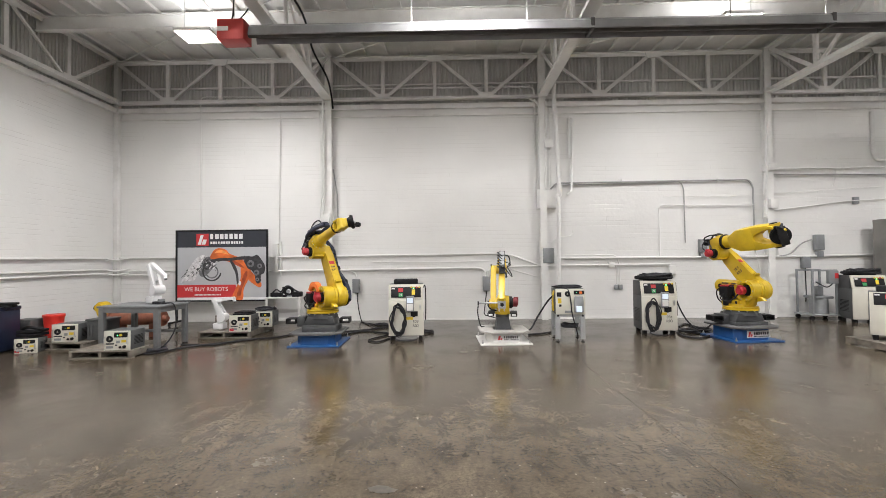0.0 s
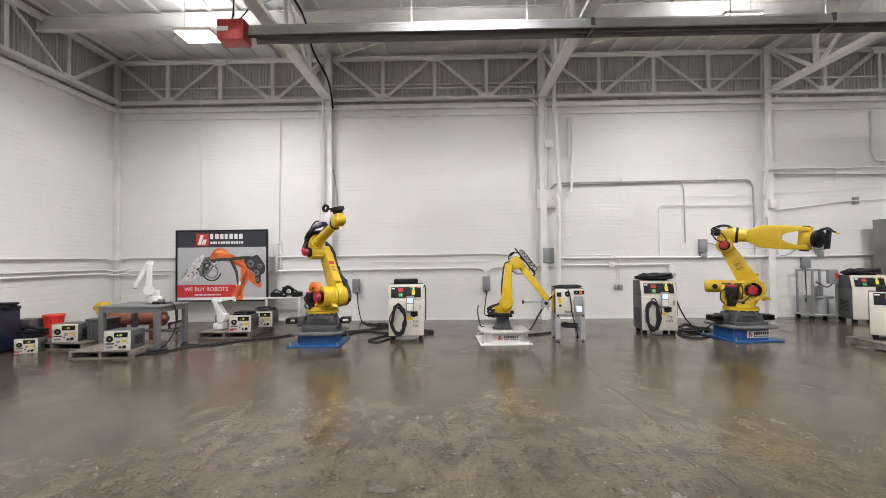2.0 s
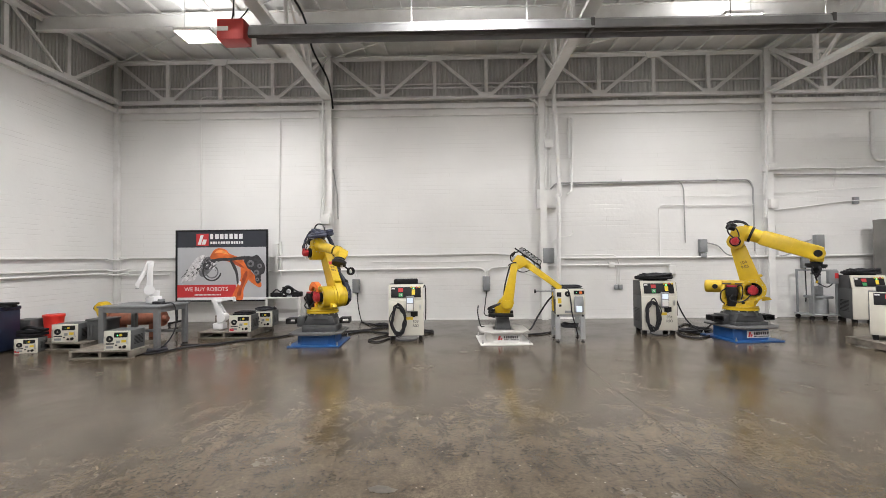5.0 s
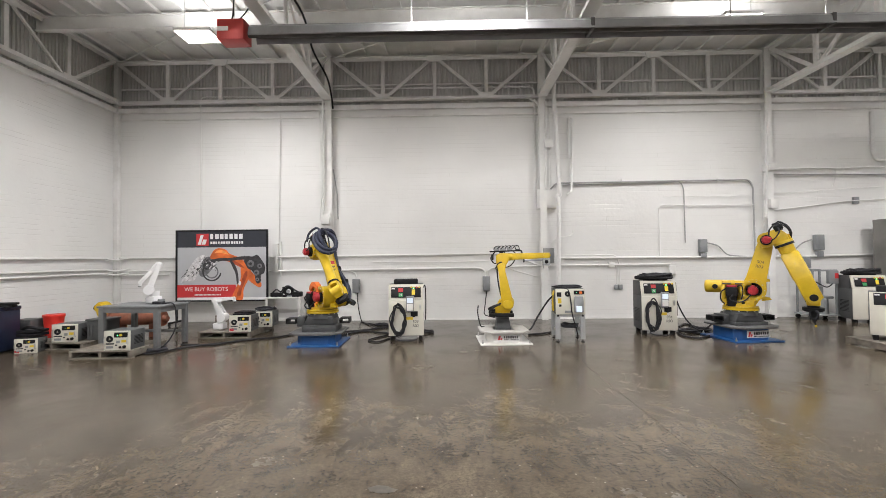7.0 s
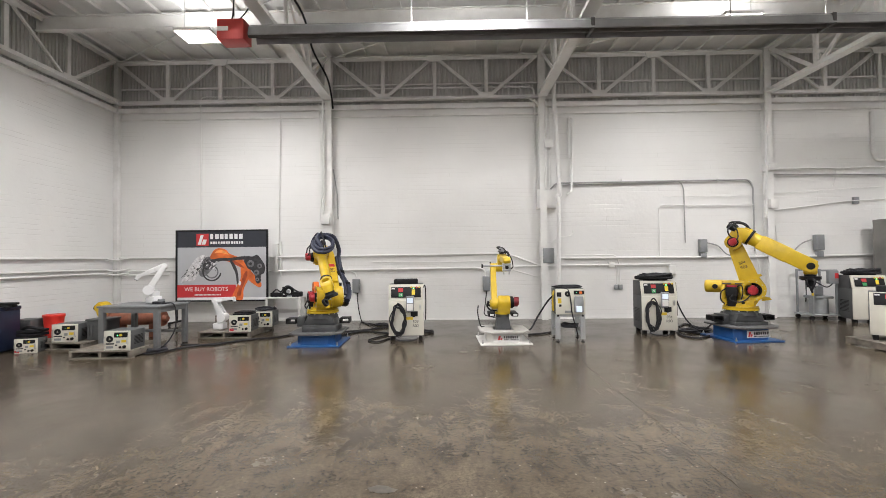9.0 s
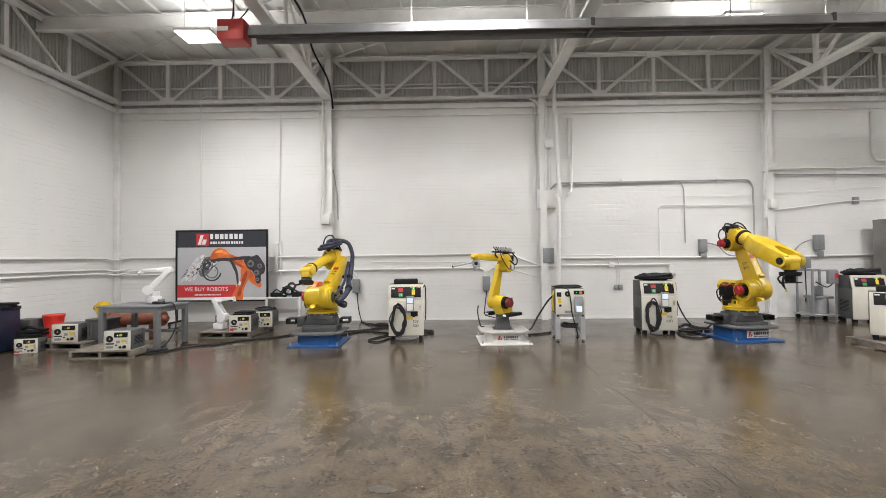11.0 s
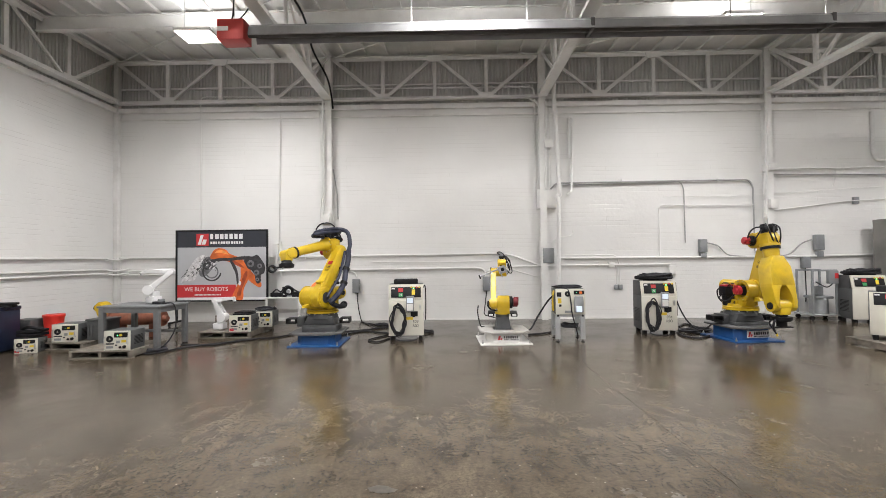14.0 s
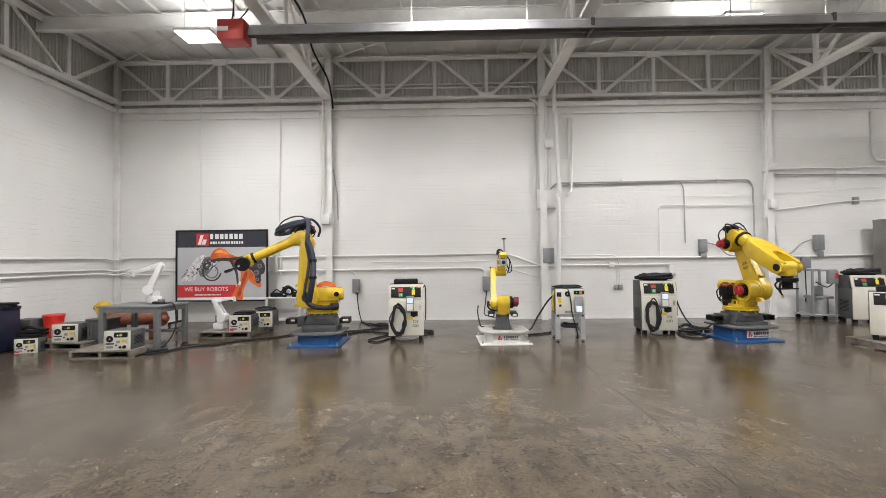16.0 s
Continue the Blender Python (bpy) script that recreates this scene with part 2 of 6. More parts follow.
def prism(bm, pts, y0, y1, bevel=0.0, m=None):
    """An outline in x, z drawn out from y0 to y1."""
    lo = [bm.verts.new((x, y0, z)) for x, z in pts]
    hi = [bm.verts.new((x, y1, z)) for x, z in pts]
    n = len(pts)
    fs = [bm.faces.new(lo), bm.faces.new(hi[::-1])]
    fs += [bm.faces.new((lo[i], hi[i], hi[(i + 1) % n], lo[(i + 1) % n])) for i in range(n)]
    vs = lo + hi
    if bevel > 0:
        es = list({e for f in fs[:2] for e in f.edges})
        r = bmesh.ops.bevel(bm, geom=es, offset=bevel, segments=2, profile=0.5, affect="EDGES")
        vs = list({v for f in r["faces"] for v in f.verts} | {v for v in vs if v.is_valid})
    if m is not None:
        bmesh.ops.transform(bm, matrix=m, verts=vs)
    return bm


def smooth_path(pts, per=6):
    """Points along a smooth curve through pts."""
    p = [Vector(q) for q in pts]
    if len(p) < 3:
        return p
    out = []
    for i in range(len(p) - 1):
        a, b, c, d = p[max(0, i - 1)], p[i], p[i + 1], p[min(len(p) - 1, i + 2)]
        for k in range(per):
            t = k / per
            out.append(0.5 * (2 * b + (c - a) * t + (2 * a - 5 * b + 4 * c - d) * t * t + (3 * b - a - 3 * c + d) * t ** 3))
    return out + [p[-1]]


def tube(bm, pts, r, n=8, smooth=True, per=6):
    """A round pipe or cable along pts."""
    p = smooth_path(pts, per) if smooth else [Vector(q) for q in pts]
    rings, up = [], Vector((0.13, 0.21, 0.97)).normalized()
    for i, q in enumerate(p):
        d = (p[min(i + 1, len(p) - 1)] - p[max(i - 1, 0)]).normalized()
        u = d.cross(up)
        if u.length < 0.1:
            u = d.cross(Vector((1, 0.2, 0)))
        u.normalize()
        w = d.cross(u)
        rings.append([bm.verts.new(q + r * (math.cos(2 * math.pi * k / n) * u + math.sin(2 * math.pi * k / n) * w)) for k in range(n)])
    for a, b in zip(rings, rings[1:]):
        s = min(range(n), key=lambda k: sum((a[j].co - b[(j + k) % n].co).length_squared for j in (0, n // 3)))
        for k in range(n):
            bm.faces.new((a[k], a[(k + 1) % n], b[(k + 1 + s) % n], b[(k + s) % n])).smooth = True
    bm.faces.new(rings[0])
    bm.faces.new(rings[-1][::-1])
    return bm


def bent(pts, r=0.12, k=4):
    """Straight runs with rounded corners, as conduit is bent."""
    p = [Vector(q) for q in pts]
    out = [p[0]]
    for a, b, c in zip(p, p[1:], p[2:]):
        e = min(r, (a - b).length / 2, (c - b).length / 2)
        s, f = b + (a - b).normalized() * e, b + (c - b).normalized() * e
        out += [(1 - t) ** 2 * s + 2 * t * (1 - t) * b + t * t * f for t in [i / k for i in range(k + 1)]]
    return out + [p[-1]]


def ring(bm, c, axis, r0, r1, w, n=28, a0=0.0, a1=360.0):
    """A flat ring, or an arc of one, about an axis."""
    t = Matrix.Translation(c) @ Vector(axis).to_track_quat("Z", "Y").to_matrix().to_4x4()
    full = a1 - a0 >= 360
    k = n if full else n + 1
    vs = []
    for i in range(k):
        a = radians(a0 + (a1 - a0) * i / n)
        vs.append([bm.verts.new(t @ Vector((r * math.cos(a), r * math.sin(a), z))) for r, z in ((r0, -w / 2), (r1, -w / 2), (r1, w / 2), (r0, w / 2))])
    for i in range(n):
        a, b = vs[i], vs[(i + 1) % k]
        for j in range(4):
            bm.faces.new((a[j], a[(j + 1) % 4], b[(j + 1) % 4], b[j]))
    if not full:
        bm.faces.new(vs[0])
        bm.faces.new(vs[-1][::-1])
    return bm


def N():
    return bmesh.new()


def bars(bm, x0, x1, z0, z1, y, n, seed, d=0.004):
    """Unreadable lettering as a row of plain bars."""
    rnd = random.Random(seed)
    x, w = x0, (x1 - x0) / n
    for i in range(n):
        f = rnd.uniform(0.55, 0.8)
        box(bm, x, x + w * f, y - d, y, z0, z1)
        x += w
    return bm


def lettering(name, words, size, m, mat, parent, depth=0.001):
    c = bpy.data.curves.new(name, "FONT")
    c.body, c.size, c.extrude, c.align_x, c.align_y = words, size, depth, "CENTER", "CENTER"
    tmp = bpy.data.objects.new(name, c)
    scene.collection.objects.link(tmp)
    me = bpy.data.meshes.new_from_object(tmp.evaluated_get(bpy.context.evaluated_depsgraph_get()))
    bpy.data.objects.remove(tmp)
    bpy.data.curves.remove(c)
    me.materials.clear()
    me.materials.append(M[mat])
    ob = new(name, me)
    ob.parent = parent
    ob.matrix_basis = m
    return ob


# ---- the hall ----
def structure(name, bm, mat, label, category):
    return tagged(part(name, bm, mat), label, category, kind="structure")


b = N()
rnd = random.Random(5)
ys = [SOUTH_Y] + [0.5 + 0.09 * i for i in range(114)] + [WALL_Y]
west_edge = [(1.898 - max(0, rnd.gauss(0, 0.005)), y) for y in ys]
east_edge = [(1.902 + max(0, rnd.gauss(0, 0.007)), y) for y in ys]


def slab(bm, outline, z0, z1):
    """A flat slab with an outline in x, y."""
    top = [bm.verts.new((x, y, z1)) for x, y in outline]
    low = [bm.verts.new((x, y, z0)) for x, y in outline]
    bm.faces.new(top), bm.faces.new(low[::-1])
    for i in range(len(outline)):
        bm.faces.new((top[i - 1], top[i], low[i], low[i - 1]))


slab(b, [(WEST_X, WALL_Y), (WEST_X, SOUTH_Y)] + west_edge, -0.2, 0.0)
slab(b, [(EAST_X, WALL_Y), (EAST_X, SOUTH_Y)] + east_edge, -0.2, 0.0)
box(b, 1.80, 2.0, SOUTH_Y, WALL_Y, -0.22, -0.003)
structure("floor", b, "floor", "glossy brown-grey sealed concrete floor with stains", "floor")

b = N()
box(b, WEST_X - 0.3, EAST_X + 0.3, WALL_Y, WALL_Y + 0.3, 0, 5.36)
structure("wall_north", b, "wall", "white painted brick wall", "wall")
b = N()
box(b, WEST_X - 0.3, WEST_X, SOUTH_Y, WALL_Y, 0, 5.36)
structure("wall_west", b, "wall", "white painted brick side wall", "wall")
b = N()
box(b, EAST_X, EAST_X + 0.3, SOUTH_Y, WALL_Y, 0, DECK_Z)
structure("wall_east", b, "wall", "white painted brick wall beyond the view", "wall")
b = N()
box(b, WEST_X - 0.3, EAST_X + 0.3, SOUTH_Y - 0.3, SOUTH_Y, 0, DECK_Z)
structure("wall_south", b, "wall", "white painted brick wall behind the view", "wall")


def corrugated(length, z0, z1, pitch=0.085, depth=0.022):
    """Trapezoid sheet in the x, z plane."""
    bm = N()
    n = int(length / pitch)
    xs = []
    for i in range(n):
        x = i * pitch
        xs += [(x, 0), (x + pitch * 0.36, 0), (x + pitch * 0.5, depth), (x + pitch * 0.86, depth)]
    xs.append((n * pitch, 0))
    rows = [[bm.verts.new((x, y + o, z)) for x, y in xs] for z, o in ((z0, 0), (z1, 0), (z1, 0.02), (z0, 0.02))]
    for a, c in ((0, 1), (1, 2), (2, 3), (3, 0)):
        for i in range(len(xs) - 1):
            bm.faces.new((rows[a][i], rows[a][i + 1], rows[c][i + 1], rows[c][i]))
    return bm


ob = structure("wall_north_upper", corrugated(23.4, 5.36, DECK_Z), "sheet", "corrugated grey sheet cladding above the brick wall", "wall")
ob.location = (WEST_X - 0.2, WALL_Y + 0.12, 0)
ob = structure("wall_west_upper", corrugated(20.0, 5.36, DECK_Z), "sheet", "corrugated grey sheet cladding above the side wall", "wall")
ob.matrix_world = pose(WEST_X - 0.12, SOUTH_Y, 0, 0, 0, 90)

# ledges at the top of the brickwork
b = N()
box(b, WEST_X, EAST_X, WALL_Y - 0.10, WALL_Y + 0.1, 5.30, 5.42, 0.01)
box(b, WEST_X, EAST_X, WALL_Y - 0.045, WALL_Y - 0.001, 5.12, 5.17, 0.006)
structure("trim_north", b, "steel_white", "white painted steel ledge along the wall top", "trim")
b = N()
box(b, WEST_X - 0.1, WEST_X + 0.10, SOUTH_Y, WALL_Y - 0.12, 5.30, 5.42, 0.01)
structure("trim_west", b, "steel_white", "white painted steel ledge along the side wall top", "trim")
b = N()
box(b, WEST_X, EAST_X, WALL_Y - 0.02, WALL_Y - 0.001, 0, 0.035)
structure("baseboard", b, "steel_white", "thin painted strip along the wall foot", "baseboard")

# roof deck with joists
b = N()
box(b, WEST_X - 0.3, EAST_X + 0.3, SOUTH_Y - 0.3, WALL_Y + 0.3, DECK_Z, DECK_Z + 0.15)
x = WEST_X + 0.3
while x < EAST_X:
    box(b, x - 0.03, x + 0.03, SOUTH_Y, WALL_Y + 0.1, DECK_Z - 0.07, DECK_Z - 0.002)
    x += 0.555
structure("ceiling", b, "deck", "grey painted steel roof deck with ribs", "ceiling")


def i_beam(bm, a, c, w, h, t=0.014, up=(0, 0, 1)):
    """An I section from a to c."""
    a, c = Vector(a), Vector(c)
    d = (c - a).normalized()
    u = Vector(up)
    s = d.cross(u).normalized()
    u = s.cross(d)
    rot = Matrix((s, d, u)).transposed().to_4x4()
    m = Matrix.Translation(a) @ rot
    n = (c - a).length
    box(bm, -w / 2, w / 2, 0, n, h / 2 - t, h / 2, m=m)
    box(bm, -w / 2, w / 2, 0, n, -h / 2, -h / 2 + t, m=m)
    box(bm, -t / 2, t / 2, 0, n, -h / 2 + t, h / 2 - t, m=m)
    return bm


def angle_bar(bm, a, c, w):
    """A pair of angles read as a flat bar with a rib."""
    a, c = Vector(a), Vector(c)
    d = (c - a).normalized()
    s = Vector((0, 1, 0))
    u = s.cross(d).normalized()
    m = Matrix.Translation(a) @ Matrix((s, d, u)).transposed().to_4x4()
    n = (c - a).length
    box(bm, -0.006, 0.006, 0, n, -w / 2, w / 2, m=m)
    box(bm, -0.045, -0.006, 0, n, w / 2 - 0.012, w / 2, m=m)
    return bm


for i, x in enumerate((-3.02, 2.30, 7.83)):
    b = N()
    i_beam(b, (x, WALL_Y - 0.09, 0), (x, WALL_Y - 0.09, DECK_Z - 0.08), 0.16, 0.16, up=(0, 1, 0))
    tagged(part("column", b, "steel_white"), "white painted steel column against the brick wall", "column", "wall columns", "structure")
b = N()
box(b, WEST_X, WEST_X + 0.12, WALL_Y - 0.12, WALL_Y, 0, DECK_Z - 0.08, 0.01)
tagged(part("column", b, "steel_white"), "white painted corner column", "column", "wall columns", "structure")


def truss(m, span, z0=5.50, z1=6.60, label="white painted steel roof truss", w=0.06):
    t = thing("roof_truss", m, label, "truss", "roof trusses", "structure")
    b = N()
    box(b, 0, span, -w, w, z1 - 0.012, z1)
    box(b, 0, span, -0.008, 0.008, z1 - 0.10, z1 - 0.012)
    part("top_chord", b, "steel_white", t)
    b = N()
    box(b, 0, span, -w, w, z0, z0 + 0.012)
    for y in ((0,) if w < 0.08 else (-w + 0.02, w - 0.02)):
        box(b, 0, span, y - 0.008, y + 0.008, z0 + 0.012, z0 + 0.09)
    part("bottom_chord", b, "steel_white", t)
    q = span / 4
    for k in (1, 2, 3):
        b = N()
        box(b, k * q - 0.045, k * q + 0.045, -0.03, 0.03, z0 + 0.09, z1 - 0.10, 0.006)
        part("post", b, "steel_white", t)
    for k, (s, e) in enumerate(((z1 - 0.06, z0 + 0.06), (z0 + 0.06, z1 - 0.06), (z1 - 0.06, z0 + 0.06), (z0 + 0.06, z1 - 0.06))):
        b = N()
        angle_bar(b, (k * q + 0.06, 0.0, s), ((k + 1) * q - 0.06, 0.0, e), 0.085)
        part("diagonal", b, "steel_white", t)
    for k, z, s in ((1, z0, 1), (3, z0, 1), (2, z1, -1)):
        b = N()
        prism(b, [(k * q - 0.22, z), (k * q + 0.22, z), (k * q + 0.15, z + s * 0.16), (k * q - 0.15, z + s * 0.16)], -0.052, -0.038)
        part("gusset_plate", b, "steel_white", t)
    return t


cols = (WEST_X, -3.02, 2.30, 7.83, 13.3)
for a, c in zip(cols, cols[1:]):
    truss(pose(a + 0.08, WALL_Y - 0.12, 0), c - a - 0.16)
for x in (WEST_X + 0.14, -3.02, 2.30, 7.83):
    for y in (5.2, -0.2):
        truss(pose(x, y, 0, 0, 0, 90), 5.34, label="white painted roof truss spanning out from the wall", w=0.11)

b = N()
for z in (5.97,):
    box(b, WEST_X, EAST_X, WALL_Y + 0.06, WALL_Y + 0.119, z - 0.02, z + 0.02, 0.006)
structure("girt_north", b, "steel_white", "painted steel girts behind the truss", "trim")

for y, z, h in ((8.62, 6.46, 0.30), (4.4, 6.46, 0.3), (0.0, 6.46, 0.3)):
    b = N()
    i_beam(b, (WEST_X, y, z), (EAST_X, y, z), 0.13, h)
    tagged(part("roof_beam", b, "steel_white"), "painted steel roof beam under the deck", "beam", "roof beams", "structure")
for x0, x1 in ((-8.4, -3.04), (-3.04, 2.3), (2.3, 7.74)):
    b = N()
    tube(b, [(x0 + 0.1, 10.6, 6.55), (x1 - 1.6, 8.6, 6.6)], 0.018, 6, False)
    tagged(part("brace_rod", b, "steel_white"), "thin painted diagonal roof brace", "brace", "roof braces", "structure")


# ---- robots ----
def arm_outline(l, r0, r1, w0, w1, n=10):
    """A link seen from the side: a round lug at each end, tapered between."""
    pts = [(r0 * math.sin(a), -r0 * math.cos(a)) for a in [radians(-100 + 200 * i / n) for i in range(n + 1)]]
    pts += [(w0, l * 0.22), (w1, l * 0.86)]
    pts += [(r1 * math.sin(a), l - r1 * math.cos(a)) for a in [radians(110 + 140 * i / n) for i in range(n + 1)]]
    pts += [(-w1, l * 0.86), (-w0, l * 0.22)]
    return pts


def disc_outline(r, cx=0, cz=0, n=24):
    return [(cx + r * math.cos(2 * math.pi * i / n), cz + r * math.sin(2 * math.pi * i / n)) for i in range(n)]


def motor(parent, x, z, y0, y1, r=0.085, cap="red"):
    """A servo motor lying across the arm, black body and red end cap."""
    s = 1 if y1 > y0 else -1
    b = N()
    cyl(b, (x, y0, z), (x, y0 + s * 0.05, z), r * 1.35)
    box(b, x - r, x + r, min(y0 + s * 0.05, y1 - s * 0.09), max(y0 + s * 0.05, y1 - s * 0.09), z - r, z + r, 0.015)
    mo = part("servo_motor", b, "black", parent, "black servo motor")
    b = N()
    cyl(b, (x, y1 - s * 0.09, z), (x, y1 - s * 0.02, z), r * 1.02, r * 0.98)
    cyl(b, (x, y1 - s * 0.02, z), (x, y1, z), r * 0.8, r * 0.65)
    box(b, x - r * 0.35, x + r * 0.35, min(y1 - s * 0.08, y1 + s * 0.004), max(y1 - s * 0.08, y1 + s * 0.004), z + r * 0.3, z + r * 1.2, 0.01)
    part("motor_cap", b, cap, mo, "red motor end cap")
    return mo


def fork_pocket(robot, m):
    b = N()
    for z0, z1, x0, x1 in ((0, 0.014, -0.09, 0.09), (0.082, 0.096, -0.09, 0.09), (0.014, 0.082, -0.09, -0.074), (0.014, 0.082, 0.074, 0.09)):
        box(b, x0, x1, -0.12, 0.12, z0, z1, 0.003)
    p = part("fork_pocket", b, "black", robot, "black fork lift pocket")
    p.matrix_basis = m
    return p


def heavy_robot(name, at, base_turn, G, label, slim, plinth=0.0):
    """A large six-axis robot. slim: a thin round forearm and a hose pack, else a wide forked forearm."""
    a1, z1, L2, a3, L3 = G
    rb = thing(name, pose(*at), label, "robot")
    turn = pose(0, 0, 0, 0, 0, base_turn)
    b = N()
    box(b, -0.31, 0.31, -0.28, 0.28, -plinth, 0.09, 0.02, turn)
    prism(b, [(-0.29, 0.09), (0.28, 0.09), (0.22, 0.24), (-0.22, 0.24)], -0.24, 0.24, 0.02, turn)
    cyl(b, (0, 0, 0.2), (0, 0, 0.29), 0.285, 0.26, 32)
    box(b, -0.45, -0.30, -0.12, 0.12, 0.04, 0.22, 0.02, turn)
    base = part("base", b, "cast", rb, "dark grey cast base")
    b = N()
    b.free()
    for k in range(14):
        a = 2 * math.pi * k / 14
        b = N()
        cyl(b, (0.285 * math.cos(a), 0.285 * math.sin(a), 0.27), (0.285 * math.cos(a), 0.285 * math.sin(a), 0.288), 0.012, n=6)
        part("bolt", b, "steel", base)
    for x, y, r in ((0.43, -0.05, 0), (-0.54, -0.05, 0)):
        fork_pocket(rb, turn @ pose(x, y, 0.1, 0, 0, r))

    # carousel: turntable, an open frame round the turning motor, and the round shoulder housing
    b = N()
    cyl(b, (0, 0, 0.29), (0, 0, 0.318), 0.29, 0.29, 40)
    cyl(b, (0, 0, 0.318), (0, 0, 0.335), 0.29, 0.265, 40)
    cyl(b, (0, 0, 0.335), (0, 0, 0.40), 0.225, 0.215, 32)
    box(b, -0.26, a1 + 0.02, -0.14, 0.12, 0.36, 0.475, 0.02)
    box(b, -0.29, -0.22, -0.12, 0.14, 0.40, z1 + 0.125, 0.02)
    box(b, -0.28, a1 - 0.02, -0.12, 0.20, z1 + 0.085, z1 + 0.14, 0.02)
    box(b, -0.27, a1, 0.07, 0.14, 0.40, z1 + 0.12, 0.01)
    prism(b, [(0.0, 0.36), (0.22, 0.36), (a1 + 0.14, z1 - 0.10), (a1 - 0.15, z1 - 0.10)], -0.10, 0.09, 0.02)
    cyl(b, (a1, 0.05, z1), (a1, 0.10, z1), 0.195, 0.195, 36)
    ring(b, (a1, -0.04, z1), (0, 1, 0), 0.135, 0.185, 0.20, 36)
    prism(b, [(a1 + 0.12, z1 - 0.20), (a1 + 0.27, z1 - 0.17), (a1 + 0.24, z1 - 0.13), (a1 + 0.15, z1 - 0.11)], -0.02, 0.06, 0.008)
    box(b, -0.16, 0.14, 0.08, 0.24, 0.36, 0.44, 0.02)
    for x in (-0.22, -0.06, 0.10):
        prism(b, [(x - 0.012, 0.36), (x + 0.012, 0.36), (x + 0.012, 0.47), (x - 0.012, 0.47)], -0.185, -0.135, 0.003)
    car = part("carousel", b, "yellow", rb)
    b = N()
    ring(b, (a1, -0.142, z1), (0, 1, 0), 0.14, 0.197, 0.018, 36)
    ring(b, (0, 0, 0.345), (0, 0, 1), 0.225, 0.285, 0.016, 40)
    part("flange", b, "yellow", car)
    for k in range(10):
        a = 2 * math.pi * k / 10
        b = N()
        cyl(b, (a1 + 0.170 * math.cos(a), -0.151, z1 + 0.170 * math.sin(a)), (a1 + 0.170 * math.cos(a), -0.162, z1 + 0.170 * math.sin(a)), 0.010, n=6)
        part("bolt", b, "steel", car)
    b = N()
    cyl(b, (a1, 0.035, z1), (a1, 0.049, z1), 0.134, 0.134, 28)
    part("motor_seat", b, "cast", car)
    motor(car, a1, z1, 0.02, -0.27, 0.080)
    b = N()
    box(b, a1 - 0.41, a1 - 0.23, -0.27, -0.08, z1 - 0.125, z1 + 0.055, 0.02)
    cyl(b, (a1 - 0.32, -0.17, 0.36), (a1 - 0.32, -0.17, z1 - 0.125), 0.07, 0.085, 20)
    jm = part("turning_motor", b, "black", car, "black upright servo motor")
    b = N()
    box(b, a1 - 0.40, a1 - 0.24, -0.26, -0.09, z1 + 0.055, z1 + 0.085, 0.012)
    part("motor_cap", b, "red", jm, "red motor cover")
    b = N()
    bl = 0.36 if slim else 0.55
    cyl(b, (-0.10, 0.13, z1 + 0.045), (-bl, 0.13, z1 + 0.045), 0.122, 0.122, 32)
    cyl(b, (-bl, 0.13, z1 + 0.045), (-bl - 0.025, 0.13, z1 + 0.045), 0.122, 0.10, 32)
    box(b, -0.30, a1 - 0.05, 0.02, 0.22, z1 - 0.08, z1 + 0.16, 0.03)
    bal = part("balancer", b, "yellow", car, "yellow balancer cylinder")
    for y0, y1 in ((0.008, -0.03), (0.252, 0.275)):
        b = N()
        cyl(b, (-bl * 0.72, y0, z1 + 0.045), (-bl * 0.72, y1, z1 + 0.045), 0.045)
        part("pivot", b, "black", bal)
    b = N()
    tube(b, [(a1 - 0.30, -0.27, z1 - 0.08), (a1 - 0.34, -0.31, z1 - 0.17), (a1 - 0.2, -0.30, z1 - 0.21), (a1 - 0.10, -0.28, z1 - 0.16), (a1 - 0.03, -0.25, z1 - 0.07)], 0.011)
    tube(b, [(a1 - 0.40, -0.22, z1 + 0.03), (-0.28, -0.24, z1 - 0.04), (-0.29, -0.20, 0.47), (-0.20, -0.16, 0.37)], 0.012)
    tube(b, [(a1 - 0.25, -0.22, z1 + 0.05), (a1 - 0.17, -0.22, z1 + 0.09), (a1 - 0.15, -0.20, z1 - 0.04), (a1 - 0.18, -0.16, z1 - 0.17)], 0.010)
    part("cable", b, "rubber", car)
    # Dark plates stand for the shade in openings of the casting.
    for x, z in ((-0.20, z1 + 0.112), (0.0, z1 + 0.112)):
        b = N()
        box(b, x - 0.07, x + 0.07, -0.127, -0.118, z - 0.012, z + 0.012, 0.003)
        part("opening_shade", b, "cast", car)
    b = N()
    cyl(b, (0.05, -0.138, 0.425), (0.05, -0.155, 0.425), 0.028)
    part("cable_gland", b, "black", car)

    # upper arm, beside the shoulder housing
    b = N()
    prism(b, arm_outline(L2, 0.20, 0.125, 0.155, 0.088), 0.11, 0.26, 0.035)
    prism(b, [(-0.10, 0.20), (0.10, 0.20), (0.055, L2 - 0.17), (-0.055, L2 - 0.17)], 0.255, 0.275, 0.012)
    cyl(b, (0, 0.105, 0), (0, 0.30, 0), 0.198, 0.185, 36)
    prism(b, [(0.10, 0.17), (0.21, 0.20), (0.20, 0.24), (0.09, 0.25)], 0.12, 0.24, 0.01)
    ua = part("upper_arm", b, "yellow", rb)
    b = N()
    ring(b, (0, 0.305, 0), (0, 1, 0), 0.10, 0.16, 0.025, 32)
    part("bearing_cover", b, "yellow", ua)
